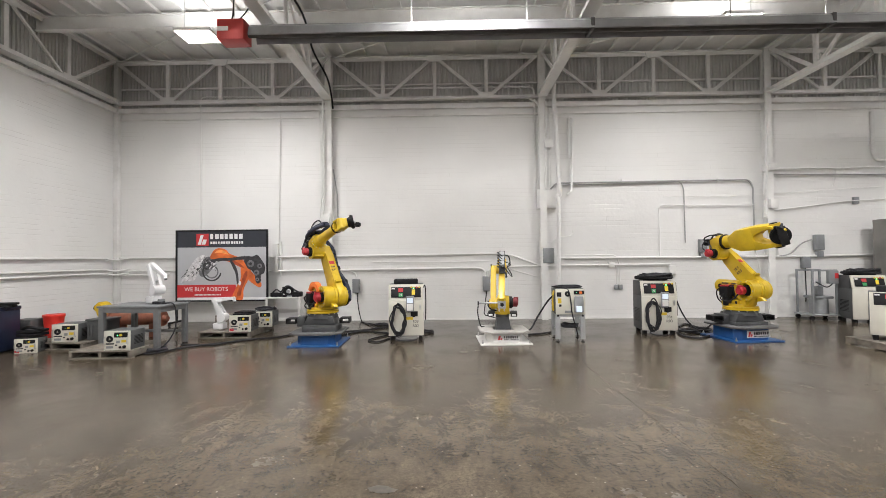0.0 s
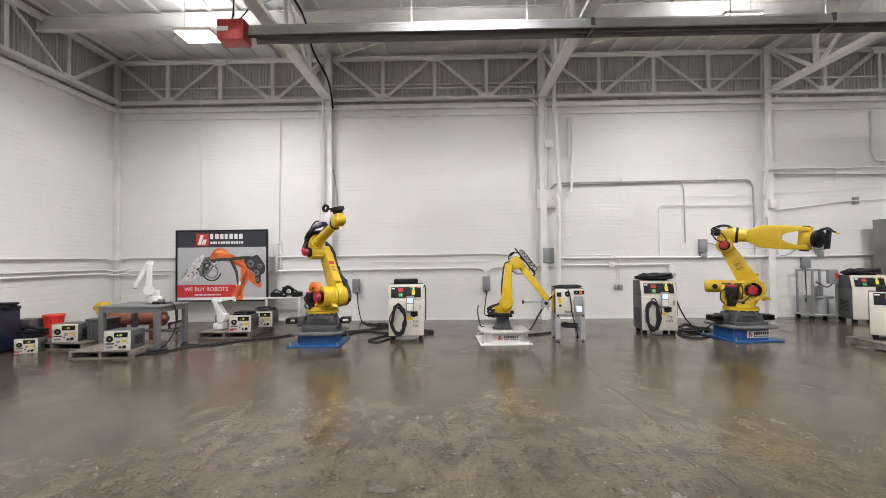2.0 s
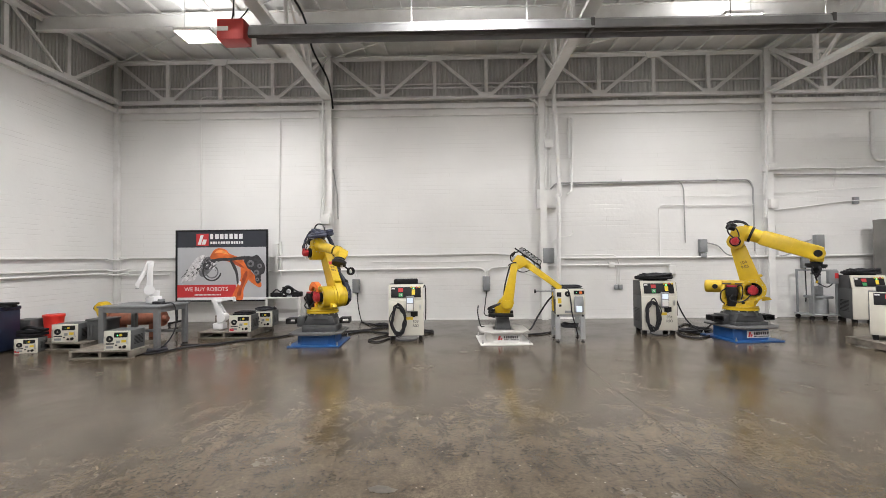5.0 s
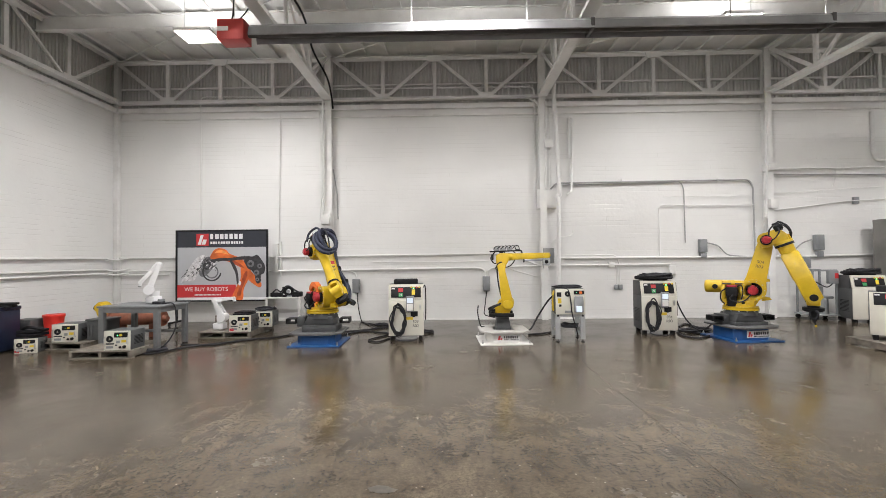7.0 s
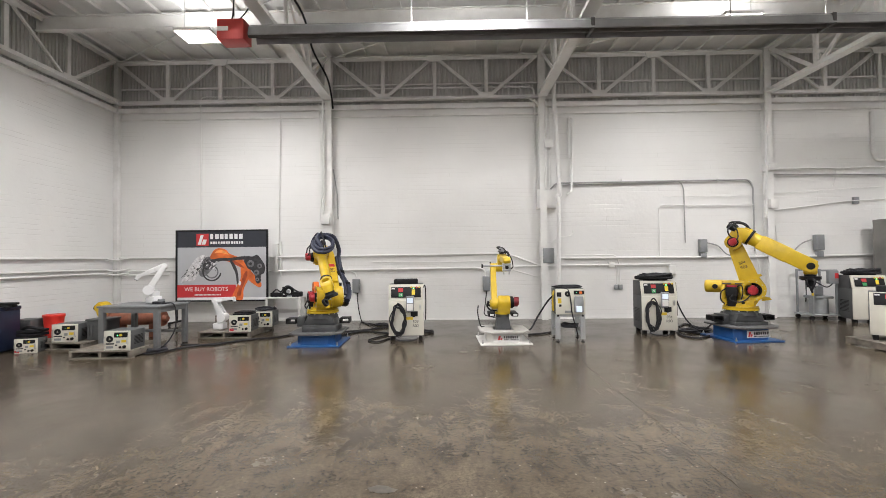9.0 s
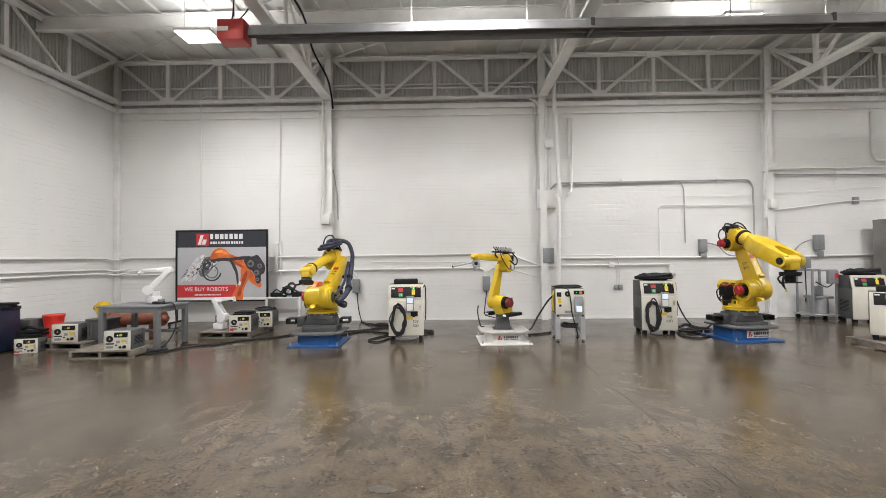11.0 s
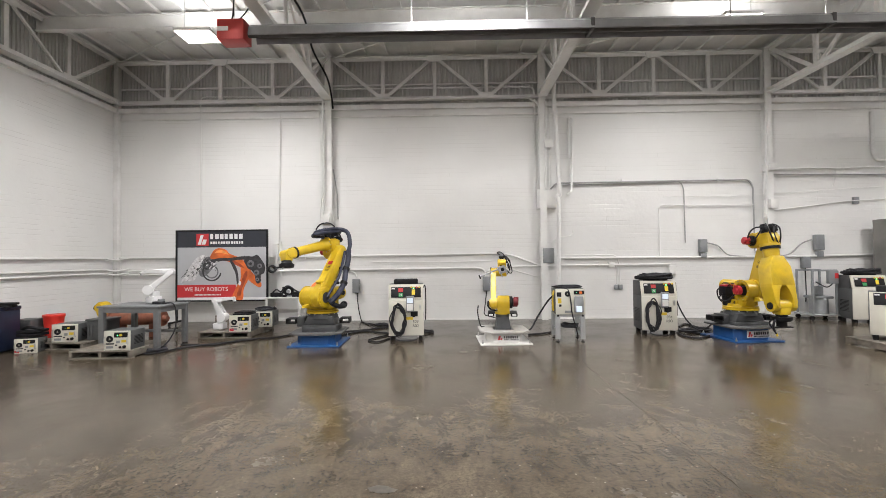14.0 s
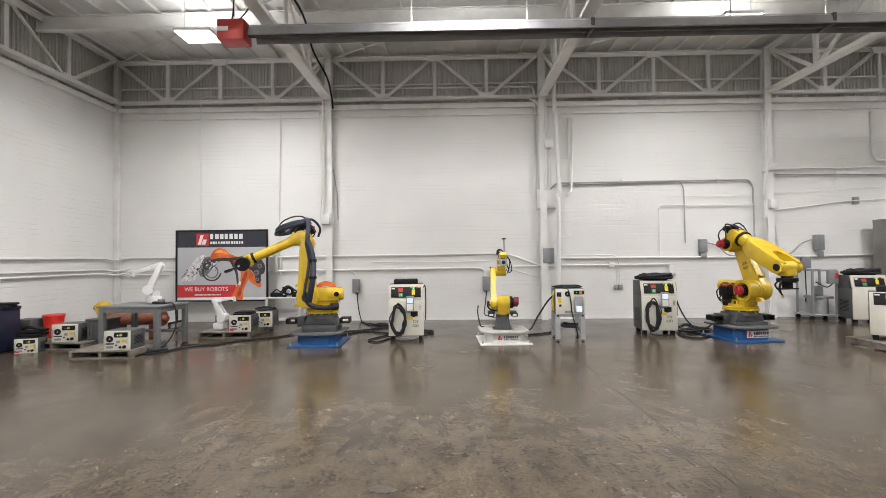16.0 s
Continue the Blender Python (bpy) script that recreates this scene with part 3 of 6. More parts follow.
    # Dark disc on the solid hub stands for the shade inside its hole.
    b = N()
    cyl(b, (0, 0.29, 0), (0, 0.306, 0), 0.095, 0.095, 28)
    part("bore_shade", b, "cast", ua)

    # elbow casting
    b = N()
    cyl(b, (0, -0.12, 0), (0, 0.11, 0), 0.135, 0.135, 32)
    prism(b, [(-0.13, -0.06), (0.10, -0.12), (0.12, a3 - 0.10), (0.12, a3 + 0.06), (-0.13, a3 + 0.05)], -0.10, 0.10, 0.025)
    prism(b, [(-0.10, a3 - 0.06), (0.04, a3 - 0.13), (0.13, a3 - 0.13), (0.13, a3 + 0.10), (0.0, a3 + 0.105), (-0.11, a3 + 0.05)], -0.11, 0.14, 0.03)
    cyl(b, (0.11, 0, a3), (0.155, 0, a3), 0.148, 0.148, 32)
    box(b, 0.02, 0.12, -0.07, 0.05, a3 + 0.10, a3 + 0.135, 0.01)
    el = part("elbow", b, "yellow", rb)
    for k in range(12):
        a = 2 * math.pi * k / 12
        b = N()
        cyl(b, (0.15, 0.132 * math.cos(a), a3 + 0.132 * math.sin(a)), (0.163, 0.132 * math.cos(a), a3 + 0.132 * math.sin(a)), 0.009, n=6)
        part("bolt", b, "steel", el)
    motor(el, 0, 0, -0.10, -0.27 if slim else -0.30, 0.068)
    for y, z in ((-0.075, 0.02), (0.06, 0.04)):
        b = N()
        cyl(b, (-0.08, y, a3 + z), (-0.21, y, a3 + z), 0.055, 0.052)
        box(b, -0.19, -0.10, y - 0.048, y + 0.048, a3 + z, a3 + z + 0.072, 0.012)
        wm = part("wrist_motor", b, "black", el, "black wrist drive motor")
        b = N()
        cyl(b, (-0.21, y, a3 + z), (-0.235, y, a3 + z), 0.05, 0.042)
        part("motor_cap", b, "red_dark" if slim else "black", wm)
    b = N()
    tube(b, [(-0.24, -0.07, a3 + 0.07), (-0.18, -0.11, a3 + 0.13), (-0.02, -0.09, a3 + 0.16), (0.10, -0.03, a3 + 0.12)], 0.013)
    tube(b, [(-0.22, 0.07, a3 + 0.09), (-0.14, 0.08, a3 + 0.17), (0.02, 0.06, a3 + 0.18), (0.13, 0.10, a3 + 0.09)], 0.012)
    tube(b, [(-0.18, 0.04, a3 + 0.11), (-0.06, -0.02, a3 + 0.155), (0.06, 0.0, a3 + 0.155), (0.14, 0.06, a3 + 0.12)], 0.010)
    tube(b, [(-0.02, -0.25, 0.05), (-0.13, -0.23, 0.10), (-0.19, -0.18, a3 - 0.02), (-0.17, -0.11, a3 + 0.06)], 0.013)
    tube(b, [(0.03, -0.23, 0.06), (0.02, -0.20, 0.13), (-0.06, -0.19, a3 + 0.02), (-0.14, -0.14, a3 + 0.04)], 0.011)
    part("cable", b, "rubber", el)

    # forearm, turning about its own length
    if slim:
        b = N()
        cyl(b, (0.155, 0, 0), (0.28, 0, 0), 0.125, 0.088, 28)
        cyl(b, (0.28, 0, 0), (L3 - 0.15, 0, 0), 0.088, 0.076, 24)
        cyl(b, (L3 - 0.15, 0, 0), (L3 - 0.10, 0, 0), 0.098, 0.098, 24)
        prism(b, [(L3 - 0.12, -0.085), (L3 + 0.02, -0.075), (L3 + 0.07, 0), (L3 + 0.02, 0.075), (L3 - 0.12, 0.085)], -0.10, -0.06, 0.012)
        prism(b, [(L3 - 0.12, -0.085), (L3 + 0.02, -0.075), (L3 + 0.07, 0), (L3 + 0.02, 0.075), (L3 - 0.12, 0.085)], 0.06, 0.10, 0.012)
        fa = part("forearm", b, "yellow", rb)
        b = N()
        cyl(b, (L3 - 0.19, 0, 0), (L3 - 0.15, 0, 0), 0.104, 0.104, 24)
        part("collar", b, "black", fa)
    else:
        b = N()
        cyl(b, (0.155, 0, 0), (0.34, 0, 0), 0.125, 0.115, 28)
        lay = Matrix(((1, 0, 0, 0), (0, 0, 1, 0), (0, -1, 0, 0), (0, 0, 0, 1)))
        prism(b, [(0.33, -0.10), (0.52, -0.20), (0.84, -0.215), (0.84, 0.215), (0.52, 0.20), (0.33, 0.10)], -0.135, 0.135, 0.035, lay)
        for s in (-1, 1):
            prism(b, [(0.80, s * 0.215), (L3 - 0.04, s * 0.20), (L3 + 0.05, s * 0.165), (L3 + 0.05, s * 0.115), (L3 - 0.12, s * 0.12), (0.90, s * 0.10), (0.82, s * 0.05), (0.80, s * 0.02)], -0.125, 0.125, 0.02, lay)
            cyl(b, (L3, s * 0.11, 0), (L3, s * 0.20, 0), 0.105, 0.10, 24)
        fa = part("forearm", b, "yellow", rb)
        b = N()
        cyl(b, (0.158, 0, 0), (0.20, 0, 0), 0.146, 0.146, 28)
        part("collar", b, "black", fa)
        b = N()
        cyl(b, (L3, 0.20, 0), (L3, 0.225, 0), 0.075, 0.07)
        part("wrist_cover", b, "black", fa)
        b = N()
        cyl(b, (L3, -0.20, 0), (L3, -0.215, 0), 0.06, 0.055)
        part("wrist_cover", b, "black", fa)

    # wrist and tool
    k = 1.0 if not slim else 0.8
    b = N()
    cyl(b, (0, -0.105 * k, 0), (0, 0.105 * k, 0), 0.10 * k, 0.10 * k, 24)
    box(b, -0.05 * k, 0.15 * k, -0.10 * k, 0.10 * k, -0.095 * k, 0.095 * k, 0.03)
    wr = part("wrist", b, "yellow", rb)
    b = N()
    cyl(b, (0.14 * k, 0, 0), (0.20 * k, 0, 0), 0.085, 0.085, 24)
    part("flange", b, "black", wr)
    b = N()
    if slim:
        cyl(b, (0, 0, 0), (0.05, 0, 0), 0.125, 0.12, 28)
        cyl(b, (-0.05, 0, 0), (0, 0, 0), 0.07, 0.11, 28)
        tl = part("tool_flange", b, "black", rb, "black round tool plate")
        b = N()
        tube(b, [(0.03, 0.06, 0), (0.05, 0.11, 0.01), (0.07, 0.18, 0.0)], 0.016)
        ring(b, (0.09, 0.24, 0.0), (0.2, 0.1, 1), 0.04, 0.068, 0.045, 20)
        part("ring_bracket", b, "black", tl, "black bracket arm with a ring")
        b = N()
        cyl(b, (0.05, 0.06, 0), (0.075, 0.06, 0), 0.02)
        part("air_fitting", b, "steel", tl)
    else:
        cyl(b, (-0.02, 0, 0), (0.03, 0, 0), 0.15, 0.15, 28)
        cyl(b, (0.03, 0, 0), (0.05, 0, 0), 0.135, 0.13, 28)
        box(b, 0.04, 0.15, -0.06, 0.06, -0.05, 0.05, 0.01)
        box(b, 0.145, 0.165, -0.16, 0.16, -0.06, 0.06, 0.006)
        tl = part("gripper", b, "black", rb, "black vacuum gripper plate")
        b = N()
        tube(b, [(0.02, -0.13, 0.02), (0.06, -0.18, 0.05), (0.14, -0.18, 0.03), (0.22, -0.13, 0.0)], 0.018)
        tube(b, [(0.02, -0.11, -0.04), (0.09, -0.17, -0.06), (0.18, -0.15, -0.01), (0.27, -0.11, 0.02)], 0.013)
        part("cable", b, "rubber", tl)
        b = N()
        cyl(b, (0.26, -0.115, 0.02), (0.30, -0.10, 0.02), 0.016)
        part("connector", b, "label_yellow", tl)
    return rb, [car, ua, el, fa, wr, tl]


G3, G1 = (0.20, 0.658, 0.93, 0.205, 1.16), (0.25, 0.594, 0.975, 0.16, 1.12)
robot3, links3 = heavy_robot("industrial_robot", (5.40, 8.14, 0.24), 4, G3, "large yellow six-axis robot with a forked forearm on a blue riser", False)
robot1, links1 = heavy_robot("industrial_robot", (-2.40, 8.0, 0.27), 3, G1, "large yellow six-axis robot with black hose pack, blue riser", True, 0.06)

# signs and codes on the arms
for k, w in enumerate(("S04", "R03")):
    lettering("code", w, 0.075, pose(0.0, 0.108, 0.52 - 0.085 * k, 90, 0, 0), "print_black", links3[1])
    lettering("code", ("S09", "R02")[k], 0.055, pose(0.119 + 0.008 * k, 0.185, 0.56 - 0.07 * k, 90, -5.9, 90), "print_black", links1[1])
for links, z in ((links3, 0.62), (links1, 0.66)):
    b = N()
    box(b, -0.003, 0.003, -0.05, 0.05, -0.035, 0.035)
    lb = part("warning_label", b, "print_red", links[1])
    lb.matrix_basis = pose(0.159 - 0.1026 * (z - 0.22), 0.185, z, 0, -5.9, 0)

# orange disc and hoses of the first robot
b = N()
ring(b, (-0.05, -0.12, G1[1] + 0.03), (0, 1, 0), 0.15, 0.235, 0.09, 32, 20, 300)
part("cable_guide", b, "orange", links1[0], "orange curved cable guide")
b = N()
tube(b, [(-0.20, 0.34, 0.42), (-0.08, 0.40, 0.41), (0.08, 0.42, 0.43), (0.19, 0.41, 0.48), (0.25, 0.39, 0.56)], 0.045, 10)
cyl(b, (-0.27, 0.28, 0.42), (-0.17, 0.35, 0.42), 0.065)
part("hose", b, "rubber", links1[0], "thick black dress pack hose")
b = N()
tube(b, [(-0.04, 0.40, -0.08), (-0.08, 0.47, 0.12), (-0.12, 0.47, 0.36), (-0.13, 0.40, 0.60), (-0.10, 0.38, 0.82), (-0.03, 0.36, 1.02)], 0.05, 10)
tube(b, [(0.04, 0.37, 0.0), (0.02, 0.39, 0.2), (-0.03, 0.38, 0.45), (-0.05, 0.33, 0.7), (0.0, 0.31, 0.98)], 0.026, 8)
part("hose", b, "hose_blue", links1[1], "thick dark dress pack hose")
b = N()
for z in (0.36, 0.66):
    ring(b, (-0.12, 0.39 + (0.66 - z) * 0.26, z), (0, 0, 1), 0.05, 0.066, 0.05, 16)
    box(b, -0.13, -0.07, 0.22, 0.36, z - 0.02, z + 0.02, 0.005)
part("hose_clamp", b, "black", links1[1])
b = N()
z = G1[3] + 0.20
loop = [(0.31 * math.cos(a) + 0.11, 0.18 * math.sin(a) + 0.02, z + 0.05 * math.sin(a + 0.7)) for a in [2 * math.pi * i / 10 for i in range(11)]]
tube(b, loop, 0.036, 10)
tube(b, [(x * 0.86 + 0.02, y * 0.9 + 0.02, q + 0.05) for x, y, q in loop], 0.03, 8)
tube(b, [(0.0, 0.35, -0.06), (-0.10, 0.37, 0.12), (-0.20, 0.24, z), (-0.10, -0.05, z + 0.06), (0.12, -0.04, z + 0.02), (0.25, 0.04, G1[3] + 0.16)], 0.04, 10)
tube(b, [(-0.22, -0.16, 0.05), (-0.32, -0.12, 0.18), (-0.26, -0.04, z + 0.02), (-0.05, 0.0, z + 0.06)], 0.022, 8)
part("hose_loop", b, "hose_blue", links1[2], "coiled dark dress pack hose")
b = N()
tube(b, [(-0.14, 0.0, z), (-0.16, 0.0, z + 0.10), (-0.02, 0.0, z + 0.19), (0.20, 0.0, z + 0.20), (0.34, 0.0, z + 0.12), (0.34, 0.0, z)], 0.013, 8)
part("cable", b, "rubber", links1[2])
b = N()
box(b, -0.06, 0.14, -0.05, 0.05, G1[3] + 0.09, z - 0.02, 0.01)
part("hose_bracket", b, "black", links1[2])


def medium_robot(at, G):
    """A slender mid-size robot with the arm beside the body and a valve pack on the elbow."""
    a1, z1, L2, a3, L3 = G
    s = -0.16
    rb = thing("handling_robot", pose(*at), "slender yellow six-axis robot with a valve pack on a white riser", "robot")
    b = N()
    box(b, -0.19, 0.19, -0.19, 0.19, 0.0, 0.03, 0.006)
    lo, hi = 0.14, 0.105
    vs = [b.verts.new((x * r, y * r, z)) for z, r in ((0.03, lo), (0.24, hi)) for x, y in ((-1, -1), (1, -1), (1, 1), (-1, 1))]
    b.faces.new(vs[:4]), b.faces.new(vs[4:])
    for i in range(4):
        b.faces.new((vs[i], vs[(i + 1) % 4], vs[4 + (i + 1) % 4], vs[4 + i]))
    cyl(b, (0, 0, 0.24), (0, 0, 0.30), 0.125, 0.125, 24)
    part("base", b, "cast", rb, "dark grey tapered base")
    b = N()
    cyl(b, (0, 0, 0.30), (0, 0, 0.34), 0.14, 0.14, 28)
    prism(b, [(-0.14, 0.33), (0.13, 0.33)] + [(a1 + 0.125 * math.cos(a), z1 + 0.02 + 0.125 * math.sin(a)) for a in [radians(-30 + 200 * i / 12) for i in range(13)]] + [(-0.15, 0.42)], -0.09, 0.13, 0.02)
    car = part("carousel", b, "yellow", rb)
    b = N()
    box(b, -0.24, 0.20, 0.15, 0.27, 0.27, 0.33, 0.01)
    box(b, -0.24, 0.20, -0.27, -0.15, 0.27, 0.33, 0.01)
    box(b, -0.25, -0.12, -0.27, 0.27, 0.28, 0.32, 0.01)
    tray = part("cable_tray", b, "black", car, "black hollow side trays")
    # White plates stand in for the bright openings through the trays.
    for y in (0.21, -0.21):
        b = N()
        box(b, 0.198, 0.206, y - 0.035, y + 0.035, 0.285, 0.318)
        part("tray_opening_fill", b, "print_white", tray)
    motor(car, a1, z1 + 0.02, 0.13, 0.29, 0.082, "red_dark")
    b = N()
    tube(b, [(-0.14, -0.10, 0.38), (-0.25, -0.18, 0.40), (-0.18, -0.26, 0.46), (-0.05, -0.25, z1)], 0.02)
    tube(b, [(-0.15, -0.06, 0.34), (-0.24, -0.2, 0.34), (-0.20, -0.27, 0.42), (-0.03, -0.26, z1 + 0.02)], 0.016)
    part("cable", b, "rubber", car)
    b = N()
    prism(b, arm_outline(L2, 0.112, 0.078, 0.076, 0.060), s - 0.05, s + 0.05, 0.02)
    ua = part("upper_arm", b, "yellow", rb)
    b = N()
    cyl(b, (0, s - 0.05, 0), (0, s - 0.075, 0), 0.075)
    cyl(b, (0, s + 0.05, 0), (0, -0.08, 0), 0.10)
    part("pivot_cover", b, "yellow", ua)
    b = N()
    tube(b, [(-0.07, s - 0.02, 0.04), (-0.10, s - 0.03, L2 * 0.4), (-0.09, s - 0.02, L2 * 0.85), (-0.06, s - 0.03, L2 + 0.05), (0.02, s - 0.05, L2 + 0.09)], 0.014)
    part("cable", b, "rubber", ua)
    b = N()
    cyl(b, (0, s + 0.05, 0), (0, 0.09, 0), 0.085, 0.085, 24)
    prism(b, [(-0.09, a3 - 0.03), (-0.07, -0.04), (0.05, -0.06), (0.15, a3 - 0.06), (0.16, a3 + 0.065), (0.0, a3 + 0.075), (-0.08, a3 + 0.04)], -0.08, 0.08, 0.022)
    el = part("elbow", b, "yellow", rb)
    b = N()
    box(b, -0.17, -0.13, -0.06, 0.06, a3 - 0.05, a3 + 0.06, 0.01)
    box(b, -0.20, 0.36, -0.05, 0.06, a3 + 0.095, a3 + 0.12, 0.006)
    box(b, -0.02, 0.06, -0.04, 0.04, a3 + 0.06, a3 + 0.10, 0.004)
    pack = part("valve_pack", b, "black", el, "black valve pack with silver air fittings")
    for x0, x1, h in ((-0.12, -0.02, 0.07), (-0.01, 0.10, 0.055), (0.12, 0.22, 0.07)):
        b = N()
        box(b, x0, x1, -0.045, 0.05, a3 + 0.121, a3 + 0.121 + h, 0.008)
        part("valve_block", b, "alu", pack)
    b = N()
    for i in range(6):
        x = -0.12 + 0.07 * i
        tube(b, [(x, -0.03, a3 + 0.15), (x + 0.03, -0.08, a3 + 0.19), (x + 0.10, -0.02, a3 + 0.20), (x + 0.13, 0.06, a3 + 0.12)], 0.008, 6)
    tube(b, [(0.30, 0.03, a3 + 0.12), (0.38, 0.08, a3 + 0.11), (0.40, 0.08, a3 + 0.05), (0.34, 0.09, a3)], 0.016)
    tube(b, [(-0.10, 0.07, a3 + 0.10), (-0.18, 0.13, a3 - 0.02), (-0.10, 0.15, a3 - 0.12), (0.02, 0.11, a3 - 0.04)], 0.012)
    tube(b, [(0.22, 0.05, a3 + 0.12), (0.30, 0.14, a3 + 0.02), (0.20, 0.19, a3 - 0.16), (0.04, 0.15, a3 - 0.20), (-0.02, 0.09, a3 - 0.13)], 0.009)
    tube(b, [(0.10, 0.05, a3 + 0.14), (0.05, 0.16, a3 + 0.02), (-0.10, 0.12, a3 - 0.20), (-0.04, -0.06, a3 - 0.22), (0.0, -0.14, a3 - 0.20)], 0.008)
    part("air_hose", b, "rubber", pack)
    b = N()
    cyl(b, (0.14, 0, 0), (0.22, 0, 0), 0.075, 0.065, 20)
    prism(b, [(0.20, -0.062), (0.62, -0.052), (L3 + 0.06, -0.05), (L3 + 0.085, 0), (L3 + 0.06, 0.05), (0.62, 0.055), (0.20, 0.062)], -0.055, 0.055, 0.016)
    cyl(b, (L3, -0.065, 0), (L3, 0.065, 0), 0.05)
    fa = part("forearm", b, "yellow", rb)
    b = N()
    box(b, -0.035, 0.075, -0.04, 0.04, -0.04, 0.04, 0.012)
    cyl(b, (0.07, 0, 0), (0.10, 0, 0), 0.04)
    wr = part("wrist", b, "black", rb)
    # tool in its own upright frame: rod to -x, fingers down, bore towards -y
    b = N()
    for x0, x1, z0, z1_ in ((-0.065, 0.065, 0.03, 0.065), (-0.065, 0.065, -0.065, -0.03), (-0.065, -0.03, -0.03, 0.03), (0.03, 0.065, -0.03, 0.03)):
        box(b, x0, x1, -0.06, 0.06, z0, z1_, 0.004)
    tl = part("gripper", b, "alu", rb, "aluminium gripper block with a long rod")
    # Black cylinder fills the opening, its colour standing for the shade within.
    b = N()
    cyl(b, (0, -0.062, 0), (0, 0.05, 0), 0.03)
    part("bore_shade", b, "black", tl)
    b = N()
    cyl(b, (-0.065, -0.01, 0.03), (-0.40, -0.01, 0.03), 0.014)
    rod = part("rod", b, "alu", tl, "polished rod")
    b = N()
    cyl(b, (-0.40, -0.01, 0.03), (-0.42, -0.01, 0.03), 0.036)
    part("rod_end", b, "black", rod)
    for x in (-0.045, 0.045):
        b = N()
        box(b, x - 0.009, x + 0.009, -0.02, 0.02, -0.12, -0.064, 0.003)
        part("finger", b, "steel", tl)
    return rb, [car, ua, el, fa, wr, tl]


G2 = (0.09, 0.50, 0.68, 0.18, 0.83)
robot2, links2 = medium_robot((0.95, 8.03, 0.20), G2)


def small_robot(at, base_turn, G, label):
    a1, z1, L2, a3, L3 = G
    rb = thing("tabletop_robot", pose(*at), label, "robot", "small white robots")
    turn = pose(0, 0, 0, 0, 0, base_turn)
    b = N()
    box(b, -0.13, 0.09, -0.085, 0.085, 0, 0.13, 0.018, turn)
    cyl(b, (0, 0, 0.12), (0, 0, 0.15), 0.08)
    base = part("base", b, "robot_white", rb)
    b = N()
    box(b, -0.16, -0.128, -0.06, 0.06, 0.02, 0.10, 0.004, turn)
    part("connector_plate", b, "grey_box", base)
    b = N()
    cyl(b, (0, 0, 0.15), (0, 0, z1 - 0.02), 0.08, 0.085, 24)
    cyl(b, (a1, -0.10, z1), (a1, 0.10, z1), 0.085, 0.085, 24)
    car = part("carousel", b, "robot_white", rb)
    b = N()
    prism(b, arm_outline(L2, 0.066, 0.052, 0.048, 0.040), 0.025, 0.08, 0.018)
    prism(b, arm_outline(L2, 0.062, 0.048, 0.044, 0.036), -0.08, -0.035, 0.016)
    box(b, -0.034, 0.034, -0.04, 0.03, L2 * 0.35, L2 * 0.8, 0.012)
    ua = part("upper_arm", b, "robot_white", rb)
    b = N()
    cyl(b, (0, -0.055, 0), (0, 0.045, 0), 0.052, 0.052, 24)
    prism(b, [(-0.075, -0.035), (0.03, -0.045), (0.15, a3 - 0.035), (0.15, a3 + 0.038), (-0.04, a3 + 0.045), (-0.075, 0.035)], -0.04, 0.04, 0.016)
    el = part("elbow", b, "robot_white", rb)
    b = N()
    prism(b, [(0.13, -0.040), (L3 - 0.03, -0.030), (L3 + 0.03, -0.016), (L3 + 0.03, 0.020), (L3 - 0.03, 0.032), (0.13, 0.042)], -0.036, 0.036, 0.015)
    fa = part("forearm", b, "robot_white", rb)
    b = N()
    cyl(b, (0, -0.035, 0), (0, 0.035, 0), 0.036)
    cyl(b, (0.02, 0, 0), (0.07, 0, 0), 0.03)
    wr = part("wrist", b, "robot_white", rb)
    b = N()
    cyl(b, (0, 0, 0), (0.018, 0, 0), 0.026)
    tl = part("tool_flange", b, "grey_box", rb)
    return rb, [car, ua, el, fa, wr, tl]


G4 = (0.09, 0.25, 0.46, 0.03, 0.40)
robot4, links4 = small_robot((-5.474, 7.85, 0.77), -20, G4, "small white six-axis robot on the grey steel table")
robot5, links5 = small_robot((-4.72, 8.75, 0.14), 0, (0.04, 0.24, 0.36, 0.03, 0.36), "small white six-axis robot standing on a pallet")


# ---- motion ----
def joint(keys):
    """A joint's angle over time: a monotone smooth curve through (seconds, degrees)."""
    ts, vs = [k[0] for k in keys], [k[1] for k in keys]
    n = len(ts)
    d = [(vs[i + 1] - vs[i]) / (ts[i + 1] - ts[i]) for i in range(n - 1)]
    g = [d[0]] + [0.0 if d[i - 1] * d[i] <= 0 else 2 * d[i - 1] * d[i] / (d[i - 1] + d[i]) for i in range(1, n - 1)] + [d[-1]]

    def at(t):
        if t <= ts[0]:
            return vs[0]
        if t >= ts[-1]:
            return vs[-1]
        i = max(k for k in range(n - 1) if ts[k] <= t)
        h = ts[i + 1] - ts[i]
        u = (t - ts[i]) / h
        return (vs[i] * (1 + 2 * u) * (1 - u) ** 2 + g[i] * h * u * (1 - u) ** 2 + vs[i + 1] * u * u * (3 - 2 * u) + g[i + 1] * h * u * u * (u - 1))
    return at


